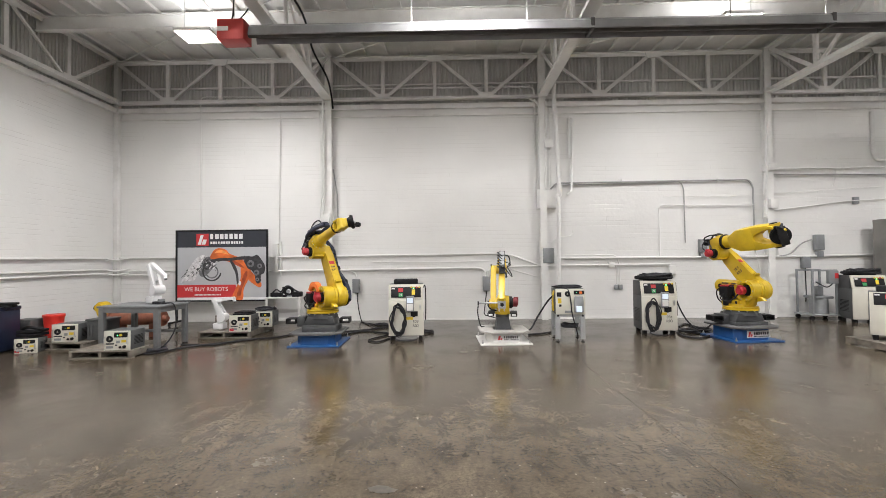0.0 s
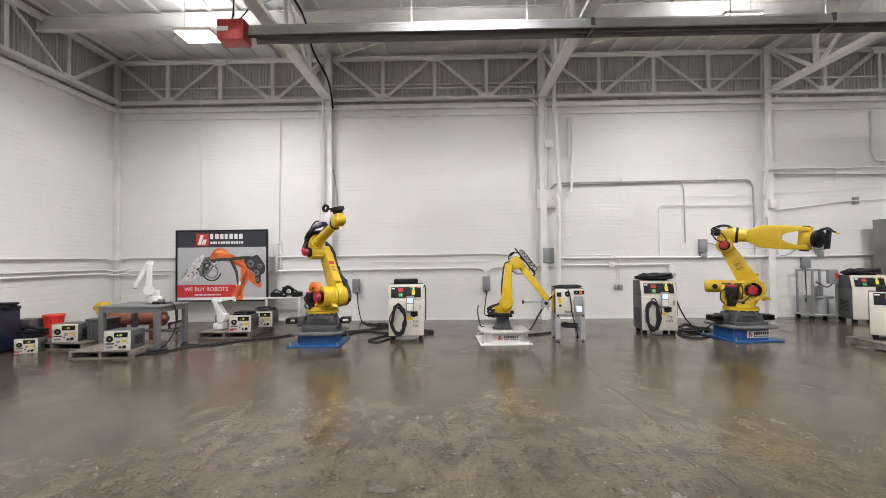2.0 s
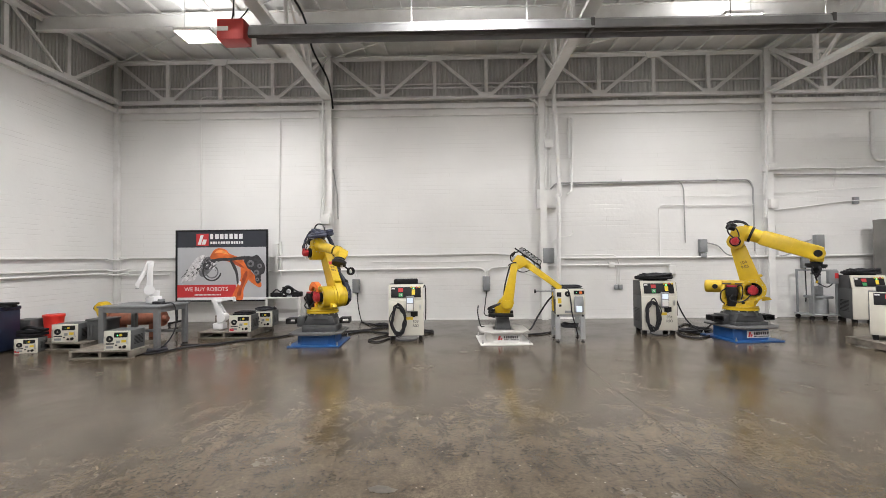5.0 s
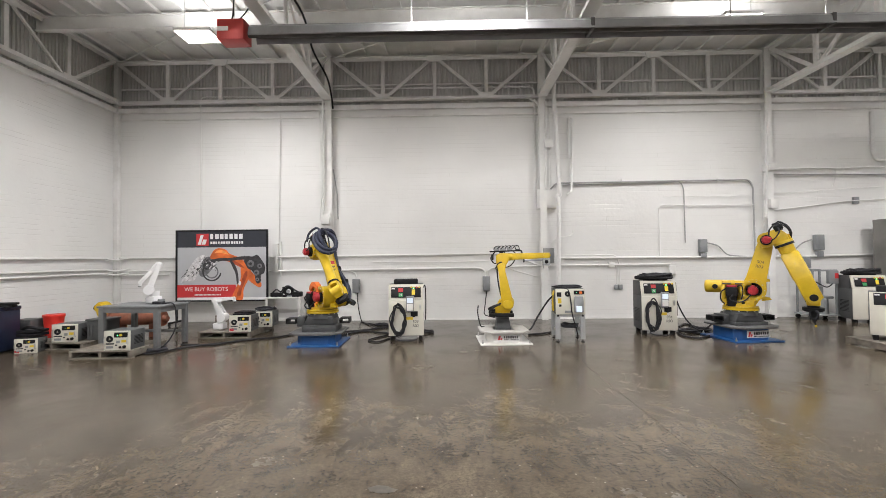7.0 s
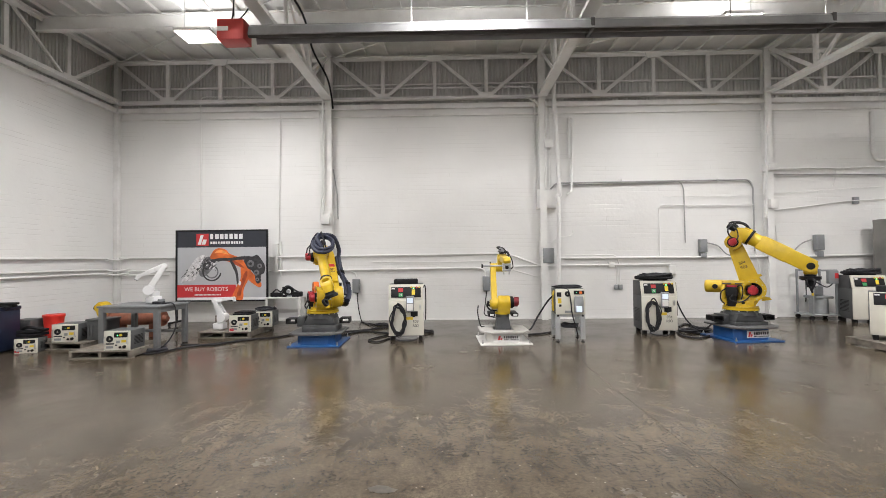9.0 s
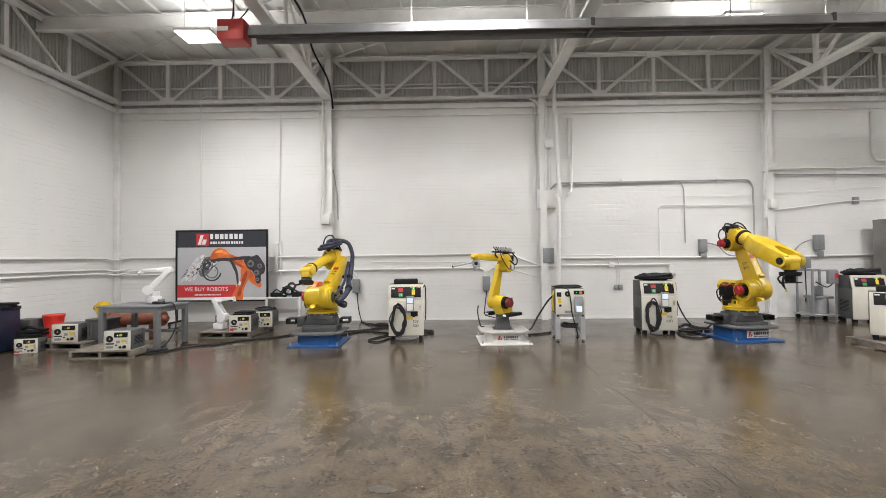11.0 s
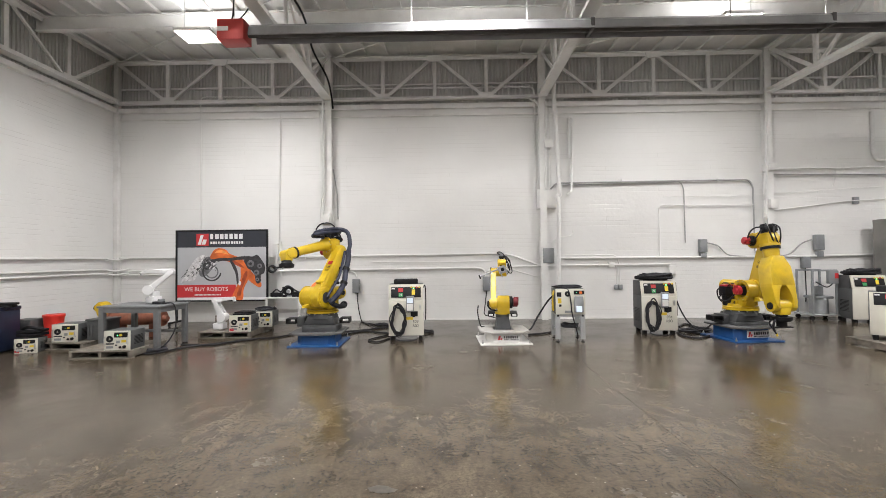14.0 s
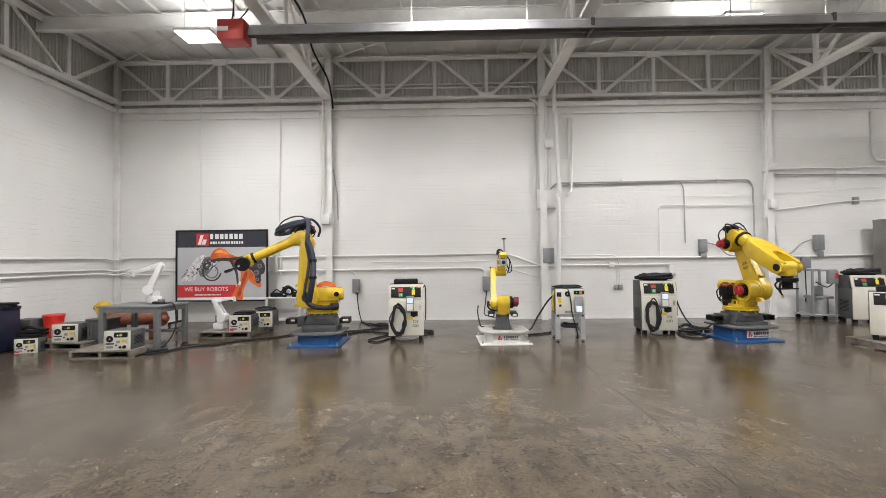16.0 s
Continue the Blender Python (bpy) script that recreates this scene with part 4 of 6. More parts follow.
def chain(G, j1, j2, j3, j4, j5, j6, reach):
    """Poses of the six links in the robot's space."""
    a1, z1, L2, a3, L3 = G
    A = pose(0, 0, 0, 0, 0, j1)
    B = A @ pose(a1, 0, z1, 0, j2, 0)
    C = A @ pose(a1 + L2 * math.sin(radians(j2)), 0, z1 + L2 * math.cos(radians(j2)), 0, -j3, 0)
    D = C @ pose(0, 0, a3, j4, 0, 0)
    E = D @ pose(L3, 0, 0, 0, j5, 0)
    return [A, B, C, D, E, E @ pose(reach, 0, 0, j6, 0, 0)]



def hold(links, G, j1, j2, j3, j5, reach):
    """Set a resting robot's links."""
    for link, m in zip(links, chain(G, j1, j2, j3, 0, j5, 0, reach)):
        link.matrix_basis = m


# ---- risers ----
def riser(at, turn, plate, foot_w, height, mats, label, sign):
    t = thing("riser", pose(at[0], at[1], 0, 0, 0, turn), label, "robot riser", "robot risers")
    foot, top = mats
    b = N()
    box(b, -foot_w / 2, foot_w / 2, -foot_w / 2, foot_w / 2, 0, 0.025, 0.005)
    ft = part("foot_plate", b, foot, t)
    b = N()
    for sx in (-1, 1):
        for sy in (-1, 1):
            cyl(b, (sx * foot_w * 0.45, sy * foot_w * 0.45, 0.025), (sx * foot_w * 0.45, sy * foot_w * 0.45, 0.055), 0.018, n=6)
            cyl(b, (sx * foot_w * 0.45, sy * foot_w * 0.45, 0.055), (sx * foot_w * 0.45, sy * foot_w * 0.45, 0.09), 0.009, n=8)
    part("anchor_bolt", b, "steel", ft)
    b = N()
    c = plate * 0.36
    k = 0.10
    oct_ = [(-c, -c + k), (-c + k, -c), (c - k, -c), (c, -c + k), (c, c - k), (c - k, c), (-c + k, c), (-c, c - k)]
    lo = [b.verts.new((x, y, 0.025)) for x, y in oct_]
    hi = [b.verts.new((x, y, height - 0.03)) for x, y in oct_]
    b.faces.new(lo), b.faces.new(hi)
    for i in range(8):
        b.faces.new((lo[i], lo[(i + 1) % 8], hi[(i + 1) % 8], hi[i]))
    body = part("body", b, foot, t)
    b = N()
    h = plate / 2
    prism(b, [(-h, -h + 0.16), (-h + 0.16, -h), (h - 0.16, -h), (h, -h + 0.16), (h, h - 0.16), (h - 0.16, h), (-h + 0.16, h), (-h, h - 0.16)], 0, 0.03, 0.004, pose(0, 0, height, 90))
    part("top_plate", b, top, t)
    if sign:
        b = N()
        box(b, -0.16, c - 0.06, -c - 0.006, -c - 0.002, height * 0.28, height * 0.80)
        sg = part("sign", b, "print_white", body, "white company sign with a red mark")
        b = N()
        prism(b, [(-0.14, height * 0.36), (-0.105, height * 0.36), (-0.085, height * 0.72), (-0.12, height * 0.72)], -c - 0.009, -c - 0.007)
        prism(b, [(-0.095, height * 0.36), (-0.065, height * 0.36), (-0.055, height * 0.54), (-0.085, height * 0.54)], -c - 0.009, -c - 0.007)
        part("sign_mark", b, "print_red", sg)
        b = N()
        bars(b, -0.03, c - 0.08, height * 0.50, height * 0.72, -c - 0.006, 7, 3)
        bars(b, -0.03, c - 0.08, height * 0.34, height * 0.42, -c - 0.006, 13, 4)
        part("sign_lettering", b, "print_black", sg)
    return t


riser((-2.44, 7.97), 1, 0.94, 0.92, 0.21, ("blue", "riser_plate"), "blue steel robot riser with a dark top plate", False)
riser((0.95, 8.03), 2, 0.88, 0.92, 0.20, ("riser_white", "riser_dirty"), "white painted steel robot riser bolted to floor", True)
riser((5.37, 8.12), 6, 0.96, 0.93, 0.24, ("blue", "riser_plate"), "blue steel robot riser with a company sign", True)


# ---- controllers ----
def cable_coil(bm, c, rx, rz, turns, r=0.014, seed=1):
    rnd = random.Random(seed)
    pts = []
    for i in range(turns * 10 + 1):
        a = 2 * math.pi * i / 10
        pts.append((c[0] + (rx + rnd.uniform(-0.055, 0.03)) * math.sin(a), c[1] - 0.02 * rnd.random() - 0.006 * (i // 10), c[2] + (rz + rnd.uniform(-0.06, 0.06)) * math.cos(a)))
    return tube(bm, pts, r, 7, per=3)


def flat_coil(bm, c, rx, ry, turns, r, seed):
    rnd = random.Random(seed)
    pts = []
    for i in range(turns * 10 + 1):
        a = 2 * math.pi * i / 10
        q = 1 + rnd.uniform(-0.16, 0.16)
        pts.append((c[0] + rx * q * math.cos(a), c[1] + ry * q * math.sin(a), c[2] + r + rnd.uniform(0, 1.4) * r + 0.006 * (i // 10)))
    return tube(bm, pts, r, 7, per=3)


def tall_controller(at, turn, label, code, w=0.66, d=0.52, h=1.05, pendant=True, heap=False, coil=True):
    t = thing("robot_controller", pose(at[0], at[1], 0, 0, 0, turn), label, "controller", "tall robot controllers")
    f = -d / 2
    b = N()
    box(b, -w / 2, w / 2, f + 0.032, d / 2, 0.09, h * 0.72, 0.008)
    box(b, -w / 2, w / 2, f + 0.112, d / 2, h * 0.715, h, 0.012)
    body = part("body", b, "cab_grey", t, "dark grey cabinet body")
    b = N()
    for i in range(9):
        box(b, w / 2 - 0.002, w / 2 + 0.004, -d * 0.25, d * 0.3, 0.25 + i * 0.03, 0.262 + i * 0.03)
        box(b, -w / 2 - 0.004, -w / 2 + 0.002, -d * 0.25, d * 0.3, 0.25 + i * 0.03, 0.262 + i * 0.03)
    part("vent", b, "black", body)
    b = N()
    box(b, -w / 2, w / 2, f, f + 0.03, 0.09, h * 0.72, 0.008)
    door = part("door", b, "cream", t, "cream door")
    b = N()
    prism(b, [(f, h * 0.722), (f + 0.03, h * 0.722), (f + 0.11, h), (f + 0.075, h), (f, h * 0.74)], -w / 2, w / 2, 0.004, pose(0, 0, 0, 0, 0, 90) @ Matrix.Diagonal((1, -1, 1, 1)))
    head = part("operator_panel", b, "cream", t, "cream slanted operator panel")
    tilt = pose(0, f + 0.036, h * 0.86, -15.5, 0, 0)
    b = N()
    box(b, -w / 2 + 0.05, w / 2 - 0.05, -0.014, -0.004, -0.10, 0.10, 0.003, tilt)
    part("panel_plate", b, "panel_black", head, "black operator panel plate")
    for x, z, sx, sz, mt in ((-0.10, 0.04, 0.045, 0.035, "print_red"), (-0.10, -0.05, 0.04, 0.035, "green"), (-0.24, 0.07, 0.03, 0.012, "print_white"), (0.14, 0.0, 0.03, 0.05, "label_yellow"), (0.14, 0.07, 0.012, 0.012, "led")):
        b = N()
        box(b, x - sx, x + sx, -0.019, -0.0145, z - sz, z + sz, 0, tilt)
        part("switch_label", b, mt, head)
    if code:
        lettering("code", "N", 0.06, tilt @ pose(-0.10, -0.0205, -0.05, 90, 0, 0), "print_white", head)
    for x in (0.10, 0.15, 0.20, 0.25):
        b = N()
        cyl(b, tilt @ Vector((x, -0.015, 0.09)), tilt @ Vector((x, -0.035, 0.09)), 0.016, n=12)
        part("push_button", b, "label_yellow" if x != 0.2 else "print_red", head)
    b = N()
    box(b, -w * 0.36, w * 0.34, -0.10, d / 2 - 0.06, h, h + 0.085, 0.008)
    box(b, -w * 0.34, w * 0.32, -0.08, d / 2 - 0.08, h + 0.085, h + 0.095)
    part("transformer_box", b, "panel_black", t, "black top box")
    b = N()
    ring(b, (w * 0.22, f - 0.004, h * 0.46), (0, 1, 0), 0.02, 0.045, 0.012, 20)
    box(b, w * 0.13, w * 0.33, f - 0.006, f - 0.001, h * 0.43, h * 0.52)
    part("main_switch", b, "panel_black", door, "black rotary main switch")
    b = N()
    box(b, -0.02, 0.13, f - 0.004, f - 0.001, h * 0.37, h * 0.42)
    part("warning_label", b, "label_yellow", door)
    b = N()
    box(b, w * 0.05, w * 0.15, f - 0.004, f - 0.001, h * 0.50, h * 0.55)
    part("rating_plate", b, "grey_box", door)
    for k, c in enumerate(code):
        lettering("code", c, 0.075, pose(w * 0.27, f - 0.003, h * (0.335 - 0.075 * k), 90, 0, 0), "print_black", door)
    b = N()
    cyl(b, (w * 0.40, f - 0.02, h * 0.60), (w * 0.40, f, h * 0.60), 0.016)
    box(b, w * 0.385, w * 0.415, f - 0.028, f - 0.02, h * 0.55, h * 0.65, 0.004)
    part("handle", b, "steel", door)
    for sx in (-1, 1):
        for y in (f + 0.08, d / 2 - 0.08):
            b = N()
            box(b, sx * w * 0.40 - 0.035, sx * w * 0.40 + 0.035, y - 0.05, y + 0.05, 0.0, 0.09, 0.008)
            part("foot", b, "black", t)
    if coil:
        b = N()
        cable_coil(b, (-w * 0.22, f - 0.03, h * 0.37), 0.13, 0.27, 9, 0.0115, int(at[0] * 10) + 7)
        part("cable_coil", b, "rubber", t, "black pendant cable hung in a coil")
        b = N()
        tube(b, [(-w * 0.22, f - 0.04, h * 0.14), (-w * 0.30, f - 0.05, h * 0.05), (-w * 0.15, f - 0.10, 0.02), (w * 0.1, f - 0.12, 0.02), (w * 0.3, f - 0.03, 0.02)], 0.012)
        part("cable", b, "rubber", t)
    if pendant:
        b = N()
        box(b, 0.0, 0.15, f - 0.09, f - 0.035, h * 0.52, h * 0.80, 0.018)
        pn = part("teach_pendant", b, "grey_box", t, "dark grey teach pendant hung on the door")
        b = N()
        box(b, 0.02, 0.13, f - 0.095, f - 0.089, h * 0.68, h * 0.77)
        part("screen", b, "screen", pn)
        b = N()
        box(b, 0.02, 0.13, f - 0.094, f - 0.089, h * 0.545, h * 0.665)
        part("keypad", b, "conduit", pn)
    if heap:
        b = N()
        flat_coil(b, (0.0, 0.02, h + 0.02), w * 0.46, d * 0.40, 6, 0.022, 5)
        flat_coil(b, (0.03, 0.0, h + 0.07), w * 0.40, d * 0.34, 4, 0.02, 6)
        part("cable", b, "rubber", t, "heap of black cable on top")
    b = N()
    tube(b, [(w / 2 - 0.02, f + 0.2, h * 0.9), (w / 2 + 0.03, f + 0.16, h * 0.97), (w / 2 + 0.045, f + 0.14, h * 0.7), (w / 2 + 0.035, f + 0.1, h * 0.35)], 0.011)
    part("cable", b, "rubber", t)
    return t


tall_controller((-0.87, 8.36), 4, "cream and black robot controller cabinet with coiled cable", ("S09", "R02"))
tall_controller((4.08, 8.72), -5, "cream robot controller cabinet with a cable heap on top", ("S04", "R03"), heap=True)
tall_controller((9.24, 9.85), -11, "cream and grey controller cabinet by the wall with cables", (), h=1.06, heap=True, coil=False, pendant=False)


def small_controller(at, turn, label, s=1.0, lit=True, red=False):
    t = thing("compact_controller", pose(*at, 0, 0, turn), label, "controller", "compact robot controllers")
    w, d, h = 0.46 * s, 0.42 * s, 0.35 * s
    b = N()
    box(b, -w / 2, w / 2, -d / 2 + 0.02, d / 2, 0.0, h, 0.01)
    part("body", b, "cab_grey", t, "dark grey housing")
    b = N()
    box(b, -w / 2 - 0.003, w / 2 + 0.003, -d / 2, -d / 2 + 0.02, 0.0, h, 0.005)
    fr = part("front_panel", b, "cream", t, "cream front panel")
    y = -d / 2
    b = N()
    ring(b, (-w * 0.27, y - 0.003, h * 0.58), (0, 1, 0), 0.02 * s, 0.06 * s, 0.008, 20)
    for k in range(6):
        box(b, -w * 0.27 - 0.05 * s, -w * 0.27 + 0.05 * s, y - 0.004, y - 0.001, h * (0.46 + 0.045 * k), h * (0.475 + 0.045 * k))
    part("fan_grille", b, "panel_black", fr)
    b = N()
    box(b, -w * 0.10, w * 0.42, y - 0.004, y - 0.001, h * 0.66, h * 0.92)
    pl = part("display_plate", b, "panel_black", fr)
    b = N()
    cyl(b, (w * 0.17, y - 0.004, h * 0.79), (w * 0.17, y - 0.022, h * 0.79), 0.022 * s, n=14)
    part("emergency_button", b, "label_yellow", pl)
    b = N()
    box(b, w * 0.02, w * 0.05, y - 0.007, y - 0.004, h * 0.74, h * 0.80)
    part("indicator", b, "led" if lit else "green", pl)
    b = N()
    box(b, w * 0.18, w * 0.36, y - 0.003, y - 0.001, h * 0.40, h * 0.54)
    part("warning_label", b, "label_yellow", fr)
    b = N()
    box(b, -w * 0.42, -w * 0.10, y - 0.003, y - 0.001, h * 0.30, h * 0.37)
    box(b, -w * 0.05, w * 0.02, y - 0.006, y - 0.001, h * 0.22, h * 0.30)
    part("terminal_strip", b, "print_black", fr)
    for sx in (-1, 1):
        b = N()
        tube(b, [(sx * w * 0.44, y, h * 0.30), (sx * w * 0.44, y - 0.028, h * 0.34), (sx * w * 0.44, y - 0.028, h * 0.66), (sx * w * 0.44, y, h * 0.70)], 0.006, 6)
        part("handle", b, "steel", fr)
        for z in (0.06, 0.94):
            b = N()
            cyl(b, (sx * w * 0.46, y, h * z), (sx * w * 0.46, y - 0.005, h * z), 0.007, n=8)
            part("screw", b, "steel", fr)
    b = N()
    for k in range(7):
        box(b, w / 2 - 0.002, w / 2 + 0.003, -d * 0.2, d * 0.35, h * (0.25 + 0.07 * k), h * (0.28 + 0.07 * k))
    part("vent", b, "black", t)
    b = N()
    box(b, -w * 0.02, w * 0.12, y - 0.003, y - 0.001, h * 0.36, h * 0.50)
    box(b, -w * 0.40, -w * 0.14, y - 0.003, y - 0.001, h * 0.10, h * 0.22)
    part("rating_plate", b, "grey_box", fr)
    b = N()
    cyl(b, (w * 0.30, y, h * 0.18), (w * 0.30, y - 0.02, h * 0.18), 0.028 * s, n=14)
    cyl(b, (w * 0.14, y, h * 0.16), (w * 0.14, y - 0.016, h * 0.16), 0.02 * s, n=14)
    part("connector", b, "panel_black", fr)
    if red:
        b = N()
        box(b, -w * 0.48, -w * 0.28, y - 0.003, y - 0.001, h * 0.05, h * 0.2)
        part("red_label", b, "print_red", fr)
    return t


# ---- pallets ----
def pallet(at, turn, w, d, label):
    t = thing("pallet", pose(at[0], at[1], 0, 0, 0, turn), label, "pallet", "floor pallets")
    rnd = random.Random(int(at[0] * 100))
    n = 8
    step = d / n
    for i in range(n):
        b = N()
        y = -d / 2 + i * step
        box(b, -w / 2 + rnd.uniform(-0.008, 0.008), w / 2 + rnd.uniform(-0.008, 0.008), y + 0.008, y + step - 0.008, 0.108, 0.128, 0.003)
        part("top_board", b, "wood", t)
    for x in (-w / 2 + 0.03, 0, w / 2 - 0.03):
        b = N()
        box(b, x - 0.022, x + 0.022, -d / 2 + 0.01, d / 2 - 0.01, 0.02, 0.107, 0.003)
        part("stringer", b, "wood", t)
    for y in (-d / 2 + 0.06, 0, d / 2 - 0.06):
        b = N()
        box(b, -w / 2, w / 2, y - 0.05, y + 0.05, 0.0, 0.019, 0.002)
        part("bottom_board", b, "wood", t)
    return t


pallet((-5.60, 7.20), 2, 0.98, 0.94, "weathered grey wooden pallet under a compact controller")
small_controller((-5.36, 6.98, 0.129), 3, "cream compact robot controller on a wooden pallet", 0.88)
pallet((-4.50, 9.02), 0, 1.04, 1.18, "weathered grey wooden pallet with a small robot")
small_controller((-4.20, 8.66, 0.129), 2, "cream compact controller with a red label on pallet", 0.92, False, True)
small_controller((-4.02, 9.25, 0.129), 2, "cream compact controller at the back of the pallet", 0.92, False)
pallet((-7.02, 7.90), -4, 1.22, 0.9, "weathered wooden pallet loaded with old controllers")
small_controller((-6.88, 7.70, 0.129), 8, "worn cream compact controller with blue and yellow labels", 0.90, False)
small_controller((-7.30, 7.36, 0.0), 16, "worn cream compact controller standing on the floor", 0.70, False, True)
pallet((7.32, 7.08), 0, 1.1, 0.95, "weathered wooden pallet with a controller cabinet")
tall_controller((7.27, 7.15), -42, "cream controller cabinet standing on a wooden pallet", (), h=0.78, pendant=False, heap=False, coil=False).location.z = 0.129
hold(links5, (0.04, 0.24, 0.36, 0.03, 0.36), 2, -24, 4, 70, 0.07)

b = N()
for i, z in enumerate((0.45, 0.48)):
    box(b, -4.36 + 0.02 * i, -4.02, 8.50 + 0.03 * i, 8.80, z + 0.003, z + 0.03, 0.008)
tagged(part("cable_tray_lid", b, "panel_black"), "black plastic covers stacked on a controller", "cover")
b = N()
flat_coil(b, (-4.02, 9.25, 0.455), 0.2, 0.17, 4, 0.018, 12)
tagged(part("cable_bundle", b, "rubber"), "black cable bundle lying on a compact controller", "cable")


# ---- stand with controller ----
def profile(bm, x, y, z0, z1, s=0.045):
    box(bm, x - s / 2 - 0.02, x + s / 2 + 0.02, y - s / 2, y + s / 2, z0, z1, 0.004)
    for dx, sx, sy in ((0.02, 1, 0), (-0.02, -1, 0), (0.02, 0, 1), (0.02, 0, -1), (-0.02, 0, 1), (-0.02, 0, -1)):
        box(bm, dx + x + sx * s / 2 - (0.003 if sx else 0.006), dx + x + sx * s / 2 + (0.003 if sx else 0.006), y + sy * s / 2 - (0.003 if sy else 0.006), y + sy * s / 2 + (0.003 if sy else 0.006), z0, z1)
    return bm


st = thing("controller_stand", pose(2.17, 8.08, 0, 0, 0, -4), "bare aluminium profile stand on levelling feet", "stand")
for x in (-0.22, 0.22):
    for y in (-0.22, 0.22):
        b = N()
        profile(b, x, y, 0.05, 0.50)
        lg = part("leg", b, "alu", st)
        b = N()
        cyl(b, (x, y, 0.0), (x, y, 0.012), 0.035, 0.03)
        cyl(b, (x, y, 0.012), (x, y, 0.05), 0.008)
        part("levelling_foot", b, "black", lg)
for y in (-0.22, 0.22):
    for z in (0.20, 0.478):
        if y < 0 and z < 0.3:
            continue
        b = N()
        box(b, -0.197, 0.197, y - 0.022, y + 0.022, z - 0.022, z + 0.022, 0.004)
        part("rail", b, "alu", st)
for x in (-0.22, 0.22):
    for z in (0.20, 0.478):
        b = N()
        box(b, x - 0.022, x + 0.022, -0.197, 0.197, z - 0.022, z + 0.022, 0.004)
        part("rail", b, "alu", st)
for x in (-0.22, 0.22):
    b = N()
    cyl(b, (x, -0.244, 0.478), (x, -0.252, 0.478), 0.02, n=10)
    part("corner_bracket", b, "black", st)
mc = thing("robot_controller", pose(2.17, 8.06, 0.502, 0, 0, -4), "cream controller box with fan and pendant on an aluminium stand", "controller")
b = N()
box(b, -0.26, 0.26, -0.22, 0.24, 0, 0.46, 0.01)
part("body", b, "cab_grey", mc)
b = N()
box(b, -0.262, 0.262, -0.245, -0.222, 0, 0.46, 0.005)
fr = part("front_panel", b, "cream", mc, "cream front panel")
for x0, x1, z0, z1, mt in ((-0.24, -0.16, 0.32, 0.40, "panel_black"), (0.06, 0.24, 0.36, 0.43, "panel_black"), (-0.22, -0.16, 0.20, 0.29, "label_yellow"), (-0.20, -0.16, 0.14, 0.18, "panel_black"), (-0.10, 0.02, 0.03, 0.07, "grey_box")):
    b = N()
    box(b, x0, x1, -0.250, -0.246, z0, z1)
    part("panel_plate", b, mt, fr)
b = N()
ring(b, (-0.05, -0.248, 0.37), (0, 1, 0), 0.012, 0.05, 0.008, 20)
part("fan_grille", b, "panel_black", fr)
b = N()
cyl(b, (0.18, -0.25, 0.395), (0.18, -0.272, 0.395), 0.026, n=14)
part("emergency_button", b, "orange", fr)
b = N()
box(b, 0.10, 0.112, -0.254, -0.25, 0.39, 0.402)
part("indicator", b, "led", fr)
b = N()
box(b, 0.06, 0.22, -0.31, -0.255, 0.04, 0.33, 0.018)
pn = part("teach_pendant", b, "grey_box", mc, "dark grey teach pendant")
# Keypad takes the emissive screen colour, so it glows.
b = N()
box(b, 0.09, 0.19, -0.316, -0.31, 0.05, 0.16)
part("keypad", b, "screen", pn)
b = N()
tube(b, [(-0.20, 0.0, 0.47), (-0.28, -0.1, 0.50), (-0.18, -0.2, 0.49), (-0.04, -0.24, 0.44), (0.0, -0.27, 0.25), (0.02, -0.28, 0.02), (0.10, -0.28, -0.30), (0.14, -0.2, -0.42)], 0.011)
flat_coil(b, (-0.02, 0.0, 0.462), 0.24, 0.19, 3, 0.012, 21)
part("cable", b, "rubber", mc)
b = N()
for k in range(4):
    tube(b, [(-0.26, -0.1 + 0.03 * k, 0.42), (-0.285, -0.1 + 0.03 * k, 0.3), (-0.28, -0.1 + 0.03 * k, 0.05)], 0.009, 6)
part("yellow_cable", b, "label_yellow", mc, "yellow cables down the side")
b = N()
flat_coil(b, (2.2, 8.12, 0.222), 0.15, 0.13, 5, 0.017, 33)
tagged(part("cable_bundle", b, "rubber"), "black cable bundle hung inside the aluminium stand", "cable")


# ---- steel table ----
tb = thing("work_table", pose(-5.57, 7.74, 0, 0, 0, -4), "grey painted steel work table with square legs", "table")
b = N()
box(b, -0.58, 0.58, -0.40, 0.40, 0.735, 0.77, 0.004)
part("tabletop", b, "table", tb)
b = N()
for y in (-0.36, 0.36):
    box(b, -0.50, 0.50, y - 0.02, y + 0.02, 0.65, 0.734)
for x in (-0.52, 0.52):
    box(b, x - 0.02, x + 0.02, -0.32, 0.32, 0.65, 0.734)
part("apron", b, "table", tb)
for x in (-0.51, 0.51):
    for y in (-0.35, 0.35):
        b = N()
        box(b, x - 0.042, x + 0.042, y - 0.04, y + 0.04, 0.02, 0.734, 0.006)
        lg = part("leg", b, "table", tb)
        b = N()
        cyl(b, (x, y, 0), (x, y, 0.02), 0.05, 0.04)
        part("foot", b, "black", lg)
b = N()
box(b, -0.50, 0.50, 0.33, 0.37, 0.20, 0.25, 0.004)
part("stretcher", b, "table", tb)
b = N()
flat_coil(b, (-5.30, 7.72, 0.771), 0.10, 0.08, 2, 0.012, 41)
tube(b, [(-5.36, 7.70, 0.80), (-5.15, 7.62, 0.79), (-4.98, 7.62, 0.78), (-4.93, 7.62, 0.6), (-4.94, 7.60, 0.3), (-5.05, 7.45, 0.05), (-5.2, 7.3, 0.03)], 0.012)
